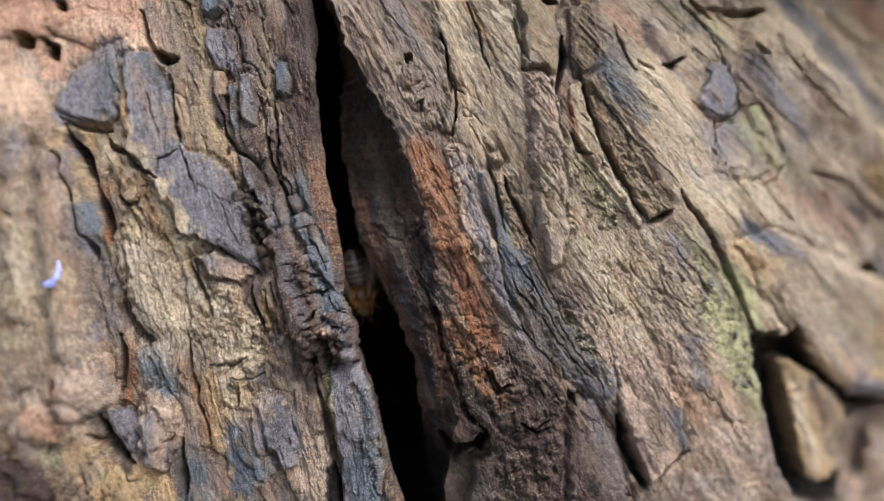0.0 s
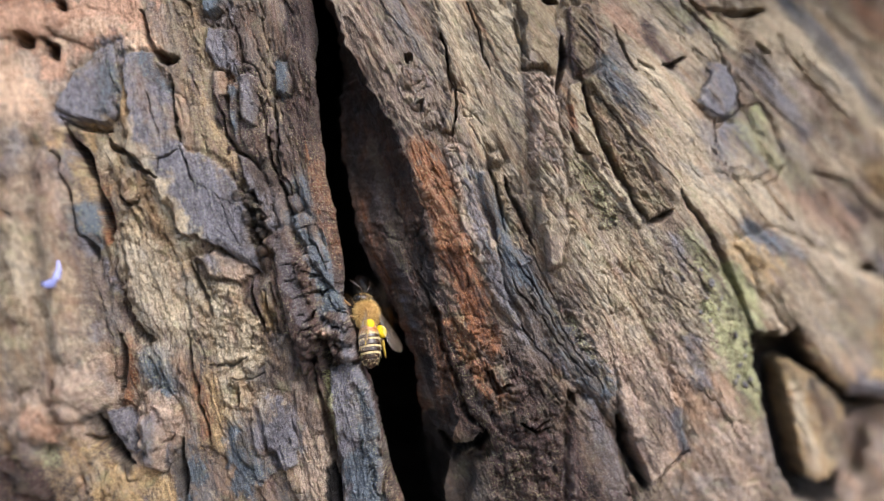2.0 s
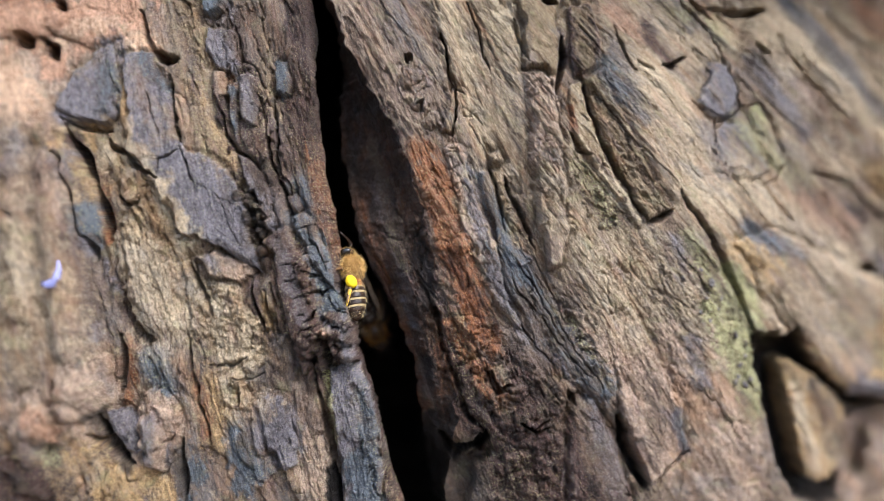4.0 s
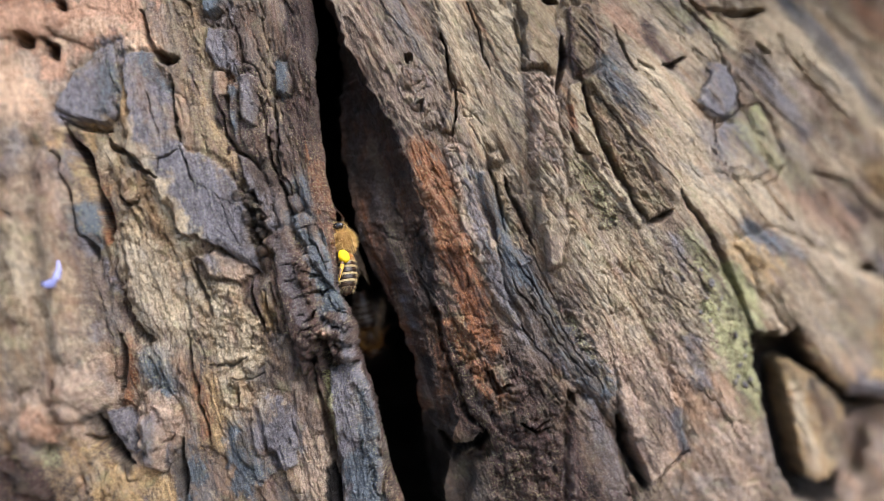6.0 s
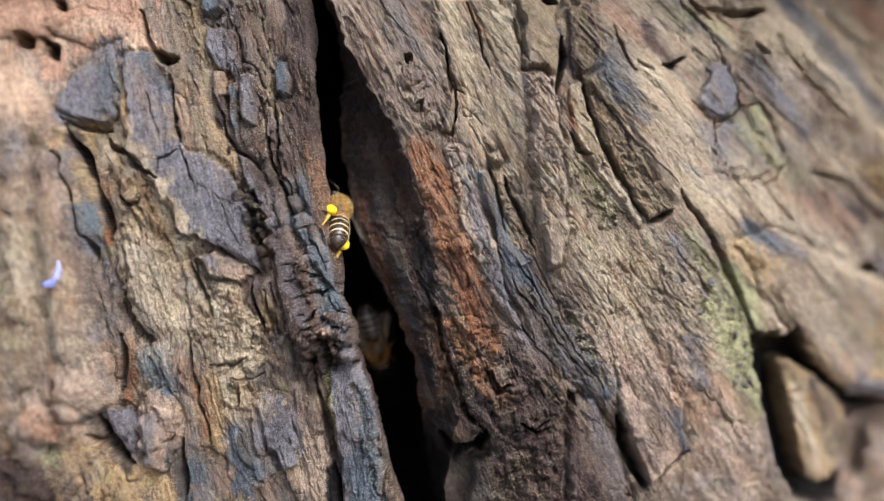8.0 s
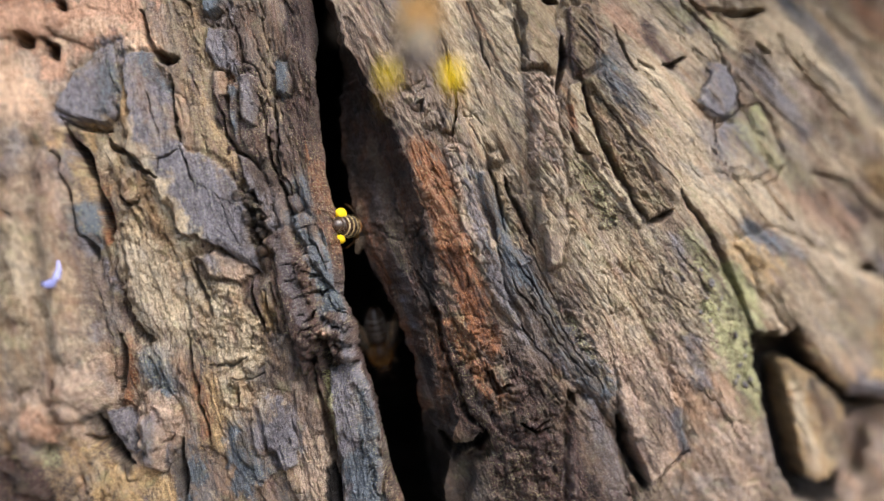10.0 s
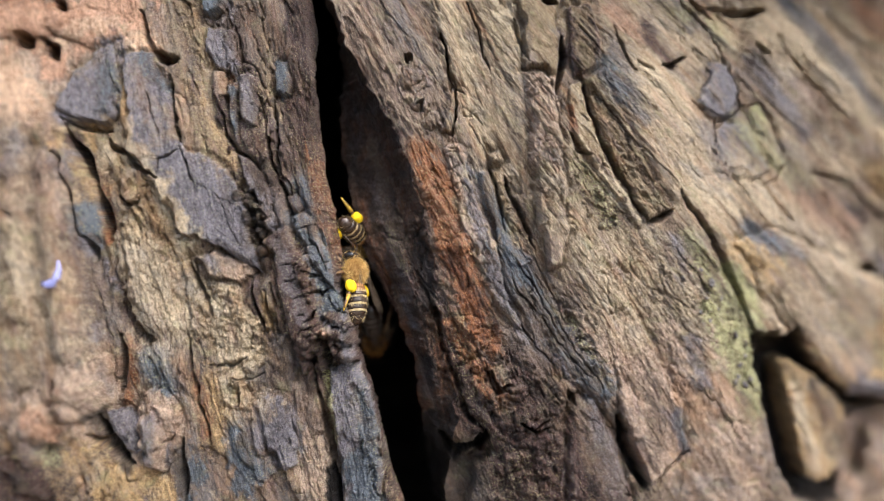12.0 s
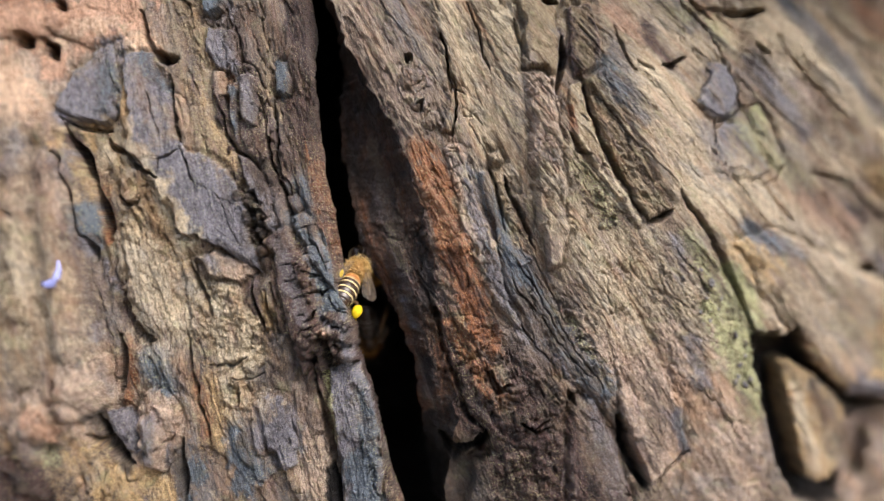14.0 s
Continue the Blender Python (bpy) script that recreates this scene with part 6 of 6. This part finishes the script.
CHITIN = simple("dark_chitin", (0.018, 0.011, 0.008), (0.055, 0.030, 0.018), 0.30, 900, 0.6)
AMBER = simple("amber_chitin", (0.26, 0.095, 0.018), (0.50, 0.22, 0.06), 0.38, 700, 0.5)
BAND = simple("pale_hair_band", (0.30, 0.22, 0.10), (0.60, 0.49, 0.28), 0.75, 2500, 0.2)
FUR = simple("golden_fur", (0.32, 0.185, 0.05), (0.82, 0.58, 0.24), 0.8, 1200, 0.2)
# fur and bands of the inner bee, darkened to stand for the cleft's shade
SHADED_FUR = simple("shaded_fur", (0.16, 0.07, 0.018), (0.36, 0.18, 0.05), 0.8, 1200, 0.2)
SHADED_BAND = simple("shaded_hair_band", (0.10, 0.09, 0.08), (0.26, 0.23, 0.20), 0.6, 2500, 0.3)
FUR_BASE = simple("brown_thorax", (0.22, 0.12, 0.035), (0.46, 0.28, 0.10), 0.7, 900, 0.3)
LEG = simple("leg_brown", (0.07, 0.035, 0.015), (0.22, 0.12, 0.045), 0.4, 800, 0.5)
TARSUS = simple("dusted_tarsus", (0.30, 0.17, 0.03), (0.62, 0.42, 0.06), 0.6, 900, 0.3)
EYE_BLACK = simple("eye_black", (0.008, 0.007, 0.007), (0.02, 0.018, 0.017), 0.2, 3000, 0.7)
POLLEN = simple("packed_pollen", (0.78, 0.50, 0.008), (0.98, 0.74, 0.02), 0.8, 1800, 0.2, 0.0001)


def wing_material():
    m, nodes, links, bsdf = material("wing_membrane")
    co = nodes.new("ShaderNodeTexCoord")
    n = noise_node(nodes, links, co.outputs["Object"], 500, 3)
    links.new(mix_node(nodes, links, n, (0.10, 0.07, 0.05), (0.25, 0.20, 0.15)), bsdf.inputs["Base Color"])
    links.new(ramp_node(nodes, links, n, 0.3, 0.7, 0.16, 0.34), bsdf.inputs["Alpha"])
    bsdf.inputs["Roughness"].default_value = 0.22
    return m


WING = wing_material()


def ball(rx, ry, rz, at=(0, 0, 0), rings=14, around=20):
    bm = bmesh.new()
    bmesh.ops.create_uvsphere(bm, u_segments=around, v_segments=rings, radius=1.0)
    for v in bm.verts:
        v.co = Vector((v.co.x * rx + at[0], v.co.y * ry + at[1], v.co.z * rz + at[2])) * BEE
    return bm


def fur(count, rx, ry, rz, at, length, seed, low=-1.0):
    """Fine hairs, one thin blade each, standing out from an oval body and swept back."""
    rnd = random.Random(seed)
    bm = bmesh.new()
    for _ in range(count):
        n = Vector((rnd.gauss(0, 1), rnd.gauss(0, 1), rnd.gauss(0, 1))).normalized()
        if n.z < low:
            continue
        root = Vector((n.x * rx + at[0], n.y * ry + at[1], n.z * rz + at[2]))
        way = (n + Vector((rnd.gauss(0, 0.3), rnd.gauss(-0.25, 0.3), rnd.gauss(0, 0.3)))).normalized()
        side = way.cross(Vector((rnd.gauss(0, 1), rnd.gauss(0, 1), rnd.gauss(0, 1)))).normalized() * 0.035
        tip = root + way * length * rnd.uniform(0.6, 1.15)
        bm.faces.new([bm.verts.new(p * BEE) for p in (root - side, root + side, tip)])
    return bm


def tube(points, radii, around=7):
    """A jointed limb through some points."""
    bm = bmesh.new()
    rings = []
    for k, p in enumerate(points):
        p = Vector(p)
        way = (Vector(points[min(k + 1, len(points) - 1)]) - Vector(points[max(k - 1, 0)])).normalized()
        a = way.orthogonal().normalized()
        b = way.cross(a)
        rings.append([bm.verts.new((p + (a * math.cos(i * 2 * math.pi / around) + b * math.sin(i * 2 * math.pi / around)) * radii[k]) * BEE) for i in range(around)])
    for r, s in zip(rings, rings[1:]):
        for i in range(around):
            bm.faces.new((r[i], r[(i + 1) % around], s[(i + 1) % around], s[i]))
    bm.faces.new(rings[0][::-1])
    bm.faces.new(rings[-1])
    return bm


def belly_radius(y):
    u = (y + 3.3) / 4.6
    return 2.15 * max(0.0, 1 - abs(u) ** 2.3) ** 0.5


def belly_drop(y):
    return -0.05 * (y / 2) ** 2


def belly_ring(y0, y1, lift0, lift1, steps=5, around=24, close=False):
    """A telescoping ring of the abdomen between two places along it."""
    bm = bmesh.new()
    rings = []
    for k in range(steps + 1):
        y = y0 + (y1 - y0) * k / steps
        r = belly_radius(y) + lift0 + (lift1 - lift0) * k / steps
        rings.append([bm.verts.new(Vector((r * math.cos(a), y, 0.92 * r * math.sin(a) + belly_drop(y))) * BEE) for a in (2 * math.pi * i / around for i in range(around))])
    for r, s in zip(rings, rings[1:]):
        for i in range(around):
            bm.faces.new((r[i], r[(i + 1) % around], s[(i + 1) % around], s[i]))
    if close:
        bm.faces.new(rings[0][::-1])
        bm.faces.new(rings[-1])
    return bm


def wing_blade(length, width, side):
    """A wing membrane that runs back from its root, slightly arched, with a blunt outer end."""
    bm = bmesh.new()
    n, m = 10, 5
    grid = []
    for i in range(n + 1):
        s = i / n
        w = width * (0.16 + 0.84 * math.sin(min(1.0, s * 1.25) * math.pi / 2) ** 1.3) * (1 if s < 0.8 else math.sqrt(max(0.02, 1 - ((s - 0.8) / 0.205) ** 2)))
        grid.append([bm.verts.new(Vector((side * (0.15 * math.sin(s * 3) + w * (0.35 - j / m)), -length * s, 0.22 * math.sin(s * 3) * math.sin(j / m * 3) + 0.05 * math.sin(j * 2.1))) * BEE) for j in range(m + 1)])
    for i in range(n):
        for j in range(m):
            bm.faces.new((grid[i][j], grid[i + 1][j], grid[i + 1][j + 1], grid[i][j + 1]))
    return bm


WING_ROOT = {"fore_wing": (1.5, 2.9, 1.8), "hind_wing": (1.6, 1.7, 1.6)}


def wing_pose(name, side, spread, flap, lift=8):
    """spread: 0 along the back, 90 straight out; flap: up and down."""
    x, y, z = WING_ROOT[name]
    return (Matrix.Translation(Vector((side * x, y, z)) * BEE) @ Matrix.Rotation(radians(-side * flap), 4, "Y")
            @ Matrix.Rotation(radians(side * spread), 4, "Z") @ Matrix.Rotation(radians(-lift), 4, "X"))


HIP = (1.2, 0.6, -1.5)


def hind_pose(side, back=0, out=0, down=0, reach=0.0, trail=0.0):
    """A hind leg turned about its hip: back behind the body, out to its side, down."""
    return (Matrix.Translation(Vector((side * (HIP[0] + 0.7 * reach), HIP[1] - 1.2 * reach - trail, HIP[2] - 1.6 * reach)) * BEE) @ Matrix.Rotation(radians(-side * back), 4, "Z")
            @ Matrix.Rotation(radians(side * out), 4, "Y") @ Matrix.Rotation(radians(down), 4, "X"))


def make_bee(label, pollen=True, seed=1):
    # the bee without pollen takes darker colours with the shade put in
    fur_mat, band_mat, front_mat = (FUR, BAND, AMBER) if pollen else (SHADED_FUR, SHADED_BAND, CHITIN)
    bee = tagged(new("honey_bee"), label, "bee", "bees at the cleft")
    thorax = part("thorax", ball(2.15, 2.5, 2.05, (0, 2.6, 0.1)), FUR_BASE if pollen else CHITIN, bee)
    part("fur", fur(4200, 2.1, 2.45, 2.0, (0, 2.6, 0.1), 1.0, seed), fur_mat, thorax, "dense golden fur" if pollen else "fur darkened for shade")
    head = part("head", ball(1.75, 1.05, 1.55, (0, 5.7, -0.5)), CHITIN, bee)
    part("face_fur", fur(420, 1.7, 1.05, 1.5, (0, 5.65, -0.45), 0.55, seed + 1), fur_mat, head)
    part("muzzle", tube([(0, 6.2, -1.3), (0, 6.4, -2.1), (0, 6.1, -2.8)], [0.55, 0.4, 0.15]), CHITIN, head)
    for side in (-1, 1):
        part("eye", ball(0.50, 0.62, 1.05, (side * 1.5, 5.8, -0.35)), EYE_BLACK, head, "glossy black compound eye")
        part("antenna", tube([(side * 0.4, 6.6, 0.1), (side * 0.9, 7.6, 0.6), (side * 1.3, 8.0, 0.4), (side * 2.0, 8.8, -0.1), (side * 2.5, 9.5, -0.5)], [0.13, 0.11, 0.12, 0.12, 0.08]), CHITIN, head)
    part("waist", tube([(0, 0.9, -0.2), (0, 0.2, -0.2)], [0.8, 0.9], 12), CHITIN, bee)
    cuts = [1.05, -0.7, -2.2, -3.6, -4.9, -6.2, -7.85]
    for k, (y0, y1) in enumerate(zip(cuts, cuts[1:])):
        segment = part("abdomen_segment", belly_ring(y0, y1 - 0.12, -0.07, 0.05, close=True), front_mat if k == 0 else CHITIN, bee, "")
        if k == 1:
            part("amber_band", belly_ring(y0 - 0.02, y0 - 0.85, 0.0, 0.03, 3), front_mat, segment)
        if 1 <= k <= 4:
            part("hair_band", belly_ring(y0 - (0.6 if k == 1 else 0.05), y0 - (0.95 if k == 1 else 0.52), 0.04, 0.05, 3), band_mat, segment, "pale band of hair")
        rnd = random.Random(seed * 10 + k)
        hairs = bmesh.new()
        for _ in range(150):
            a, y = rnd.uniform(0, 2 * math.pi), y0 - rnd.uniform(0.0, 0.6) * (y0 - y1)
            r = belly_radius(y)
            root = Vector((r * math.cos(a), y, 0.92 * r * math.sin(a) + belly_drop(y)))
            out = Vector((math.cos(a), -1.3, math.sin(a))).normalized()
            sidew = out.cross(Vector((rnd.gauss(0, 1), rnd.gauss(0, 1), 0.5))).normalized() * 0.03
            hairs.faces.new([hairs.verts.new(p * BEE) for p in (root - sidew, root + sidew, root + out * rnd.uniform(0.3, 0.6))])
        part("hairs", hairs, band_mat, segment)
    for side in (-1, 1):
        part("fore_wing", wing_blade(9.0, 3.0, side), WING, bee, "smoky translucent wing", wing_pose("fore_wing", side, 20, 0))
        part("hind_wing", wing_blade(6.2, 2.0, side), WING, bee, "smoky translucent wing", wing_pose("hind_wing", side, 24, 0))
        part("leg", tube([(side * 1.1, 4.0, -1.4), (side * 2.2, 4.9, -1.9), (side * 2.9, 6.0, -2.6), (side * 3.1, 6.8, -3.4)], [0.30, 0.28, 0.20, 0.10]), LEG, bee)
        part("leg", tube([(side * 1.3, 2.4, -1.6), (side * 2.9, 2.4, -1.5), (side * 4.0, 1.8, -2.5), (side * 4.6, 1.5, -3.6)], [0.32, 0.32, 0.24, 0.10]), LEG, bee)
        hind = part("hind_leg", tube([(0, 0, 0), (side * 1.3, -0.3, 0.55), (side * 1.6, -0.9, 0.9), (side * 1.7, -2.1, 0.6), (side * 2.2, -3.2, -0.2), (side * 2.9, -4.4, -1.3), (side * 3.2, -5.2, -1.9)], [0.35, 0.36, 0.38, 0.46, 0.40, 0.26, 0.12]), LEG, bee, "", hind_pose(side))
        part("tarsus", tube([(side * 2.2, -3.1, -0.1), (side * 2.55, -3.9, -0.8), (side * 2.95, -4.8, -1.6), (side * 3.3, -5.6, -2.3)], [0.44, 0.36, 0.26, 0.12]), TARSUS if pollen else LEG, hind, "yellow-brown tarsus dusted with pollen" if pollen else "")
        if pollen:
            lumpy = ball(1.03, 1.42, 1.03, (side * 1.85, -1.8, 1.0), 12, 16)
            for v in lumpy.verts:
                v.co += v.normal * 0.00014 * noise.noise(v.co * 1500)
            part("pollen_ball", lumpy, POLLEN, hind, "bright yellow ball of packed pollen")
    return bee


def bee_pose(x, y, z, heading, tilt=0, roll=0):
    """heading: where the head points on the trunk's face, 0 up, clockwise; tilt: head into the trunk; roll: about the body."""
    return (Matrix.Translation((x * MM, y * MM, FACE_Z + z * MM)) @ Matrix.Rotation(radians(heading), 4, "Y") @ Matrix.Rotation(radians(90 - tilt), 4, "X")
            @ Matrix.Rotation(radians(roll), 4, "Y"))


def lilac_petal():
    """A tiny curled petal caught on the bark."""
    bm = tube([(1.1, 0, 3.0), (1.25, -0.2, 1.6), (1.0, -0.4, 0.2), (0.2, -0.5, -0.9), (-0.9, -0.4, -1.2), (-1.8, -0.1, -0.9)], [0.15, 0.45, 0.75, 0.85, 0.6, 0.15], 10)
    for v in bm.verts:
        v.co.y *= 0.6
    me = bpy.data.meshes.new("petal")
    bm.to_mesh(me)
    me.polygons.foreach_set("use_smooth", np.ones(len(me.polygons), bool))
    me.materials.append(simple("lilac_petal", (0.20, 0.21, 0.46), (0.38, 0.39, 0.68), 0.5, 900, 0.4))
    ob = tagged(new("petal", me), "tiny pale lilac petal caught on the bark", "petal")
    x, z = PETAL_AT
    i, j = np.searchsorted(ZS, z), np.searchsorted(XS, x)
    top = np.min((round_depth(X, Z) - H)[i - 8:i + 8, j - 5:j + 5])
    ob.matrix_basis = pose(x * MM, (top - 0.4) * MM, FACE_Z + z * MM)


PETAL_AT = (-62.4, -4.4)
lilac_petal()

first_bee = make_bee("golden brown honey bee with yellow pollen on its hind legs", seed=3)
second_bee = make_bee("honey bee laden with yellow pollen, landing at the cleft", seed=5)
inner_bee = make_bee("honey bee sitting deep in the cleft, coloured dark for shade, without pollen", pollen=False, seed=7)


def wing_rows(name, side, stretches):
    """Wings beat while the bee flies and lie back when it has landed."""
    rows = []
    end = 14.0
    for start, stop in stretches:
        k = 0
        if start > 0:
            rows.append((start - 0.1, wing_pose(name, side, 22, 0)))
        while start + k / 30 < stop:
            rows.append((start + k / 30, wing_pose(name, side, 78 if name == "fore_wing" else 66, (38 if k % 2 else -22), 0)))
            k += 1
        rows.append((stop + 0.12, wing_pose(name, side, 22, 0)))
    rows.append((end, wing_pose(name, side, 22, 0)))
    return rows


REST = (0, 0, -26, 0.0, 0.2)     # the leg drawn up against the side
FLY = (4, 6, 58, 1.15)            # hanging below in flight
BEHIND = (18, 0, 0, 0.1, 3.4)      # stretched out past the tail
SPLAY = (-24, 10, 42, 1.5)         # wide out at the touch-down
LIFT = (0, -70, -20, 0.0, -1.5)    # swung up over the back
MID = (0, 0, -8, 0.0, 2.0)         # half way back along the tail
DOWN = (-6, 0, 40, 0.7, 2.2)      # lowered, feeling for a hold


def bee_parts(bee, stretches, legs):
    """legs: for each side, when the hind leg takes which pose."""
    for ob in bee.children:
        side = -1 if (ob.matrix_basis.translation.x < 0) else 1
        if ob.name.startswith(("fore_wing", "hind_wing")):
            walk(ob, wing_rows(ob.name.split(".")[0], side, stretches))
        if ob.name.startswith("hind_leg"):
            walk(ob, [(t, hind_pose(side, *at)) for t, at in legs[side]])


def motions():
    walk(first_bee, [(t, bee_pose(*p)) for t, *p in (
        (0.0, 3, -112, 80, 0, 50, 0),
        (0.3, 3, -100, 48, 0, 52, 0),
        (0.5, 0.3, -80.0, 27.2, -2, 52, 0),
        (0.6, -2.3, -63.0, 17.3, -2, 52, 0),
        (0.7, -3.3, -54.0, 8.2, -3, 55, 0),
        (0.8, -2.6, -54.0, 0.3, -4, 55, 0),
        (0.9, -1.9, -42.0, -4.8, -4, 58, 0),
        (1.0, -1.0, -37.0, -6.9, -6, 64, 0),
        (1.1, -0.8, -27.0, -7.3, -18, 60, 0),
        (1.2, -1.8, -20.0, -7.6, -24, 58, 0),
        (1.3, -5.4, -10.0, -8.1, -24, 54, 0),
        (1.4, -8.8, -6.0, -9.3, -24, 42, 0),
        (1.5, -11.4, -4.0, -11.6, -20, 58, 8),
        (1.6, -12.2, 0.0, -13.6, -18, 35, 14),
        (1.8, -12.3, 1.0, -14.5, -10, 10, 30),
        (2.0, -13.2, 1.0, -13.7, -9, 16, 46),
        (2.2, -13.1, 2.0, -12.5, -12, 22, 58),
        (2.5, -13.2, 2.0, -11.3, -14, 28, 68),
        (2.8, -14.6, 2.0, -9.6, -14, 24, 72),
        (3.0, -15.3, 3.0, -8.2, -16, 26, 76),
        (3.2, -15.5, 3.0, -7.6, -15, 22, 78),
        (5.3, -16.9, 4.0, -2.2, -8, 12, 84),
        (5.6, -17.2, 4.0, -1.8, -8, 12, 84),
        (6.0, -17.5, 4.0, -0.9, -9, 12, 85),
        (6.5, -17.9, 4.0, 0.2, -12, 10, 86),
        (6.8, -18.4, 4.0, 1.4, -11, 10, 84),
        (7.2, -18.6, 4.0, 2.5, -8, 12, 78),
        (7.5, -19.4, 4.0, 4.3, -6, 20, 72),
        (8.0, -18.7, 5.0, 6.0, -8, 46, 66),
        (8.2, -18.7, 6.0, 6.6, -6, 50, 55),
        (9.0, -17.7, 8.0, 5.6, 40, 60, 15),
        (9.7, -16.4, 10.0, 4.4, 85, 64, 0),
        (10.3, -15.8, 10.0, 4.4, 95, 66, 0),
        (10.7, -15.5, 10.0, 4.4, 96, 66, 0),
        (11.0, -15.3, 10.0, 4.2, 98, 64, 0),
        (11.5, -15.2, 10.0, 3.3, 112, 62, 0),
        (12.0, -15.4, 11.0, 2.2, 140, 58, 0),
        (12.5, -15.3, 12.0, -0.2, 160, 52, 8),
        (13.0, -15.2, 13.0, -1.4, 158, 52, 10),
        (13.5, -15.1, 16.0, -2.4, 155, 55, 10),
        (14.0, -14.6, 20.0, -3.6, 150, 60, 10),
    )])
    walk(second_bee, [(t, bee_pose(*p)) for t, *p in (
        (0.0, 14, -118, 95, 0, 50, 0),
        (9.6, 12, -116, 92, 0, 50, 0),
        (9.9, -0.7, -92.0, 32.7, 0, 52, 0),
        (10.1, -3.4, -58.0, 18.3, 0, 55, 0),
        (10.2, -6.0, -40.0, 7.4, -2, 58, 0),
        (10.3, -7.4, -22.0, -0.2, -2, 60, 0),
        (10.4, -4.1, -15.0, -1.7, -25, 60, 0),
        (10.5, -3.0, -11.0, -4.0, -34, 60, 0),
        (10.6, -6.9, -8.0, -5.7, -8, 58, 0),
        (10.7, -12.6, -4.0, -7.6, 2, 52, 0),
        (10.8, -15.0, 2.0, -7.5, -8, 30, 15),
        (10.9, -13.9, 2.0, -7.3, -34, 14, 62),
        (11.0, -12.7, 2.0, -7.1, -46, 6, 70),
        (11.2, -13.5, 2.0, -7.7, -36, 6, 72),
        (11.5, -14.4, 3.0, -8.1, -17, 10, 74),
        (12.0, -15.5, 3.0, -6.2, -6, 14, 72),
        (12.5, -15.8, 4.0, -4.5, 0, 16, 68),
        (13.0, -15.9, 4.0, -4.8, 3, 26, 58),
        (13.5, -16.2, 5.0, -4.2, 14, 36, 22),
        (14.0, -16.2, 5.0, -5.2, 24, 46, 8),
    )])
    walk(inner_bee, [(t, bee_pose(*p)) for t, *p in (
        (0.0, -16.1, 18.0, -6.8, 168, 8, 0),
        (0.8, -16.1, 18.0, -7.6, 168, 8, 0),
        (1.3, -14.7, 21.0, -11.5, 175, 12, 0),
        (2.2, -13.3, 23.0, -11.6, 150, 20, 0),
        (3.2, -13.8, 23.0, -13.3, 150, 20, 0),
        (5.3, -14.8, 23.0, -14.5, 168, 10, 0),
        (6.5, -14.7, 23.0, -15.6, 168, 8, 0),
        (7.5, -13.7, 22.0, -16.9, 166, 6, 0),
        (8.2, -13.5, 22.0, -17.8, 164, 6, 0),
        (10.3, -12.6, 24.0, -18.4, 172, 20, 0),
        (11.0, -12.8, 26.0, -19.4, 172, 25, 0),
        (12.5, -13.9, 22.0, -15.8, 178, 50, 0),
        (13.0, -13.8, 23.0, -16.8, 178, 55, 0),
        (14.0, -14.8, 25.0, -17.1, 178, 40, 0),
    )])
    landed = [(0.0, FLY), (1.5, FLY), (1.75, REST), (6.9, REST)]
    crept = [(9.3, BEHIND), (13.6, BEHIND), (14.0, REST)]
    bee_parts(first_bee, [(0.0, 1.5)], {-1: [(0.0, FLY), (1.3, FLY), (1.5, SPLAY), (1.75, REST), (1.88, REST), (2.0, LIFT), (2.1, REST), (6.4, REST), (6.9, MID), (7.1, MID), (7.5, REST), (8.4, REST)] + crept, 1: landed + [(7.4, BEHIND), (8.4, BEHIND)] + crept})
    waiting = [(0.0, FLY), (10.6, FLY)]
    bee_parts(second_bee, [(9.6, 10.72)], {-1: waiting + [(10.9, REST), (14.0, REST)], 1: waiting + [(10.9, DOWN), (11.2, DOWN), (11.5, REST), (13.1, REST), (13.5, DOWN), (14.0, DOWN)]})


motions()
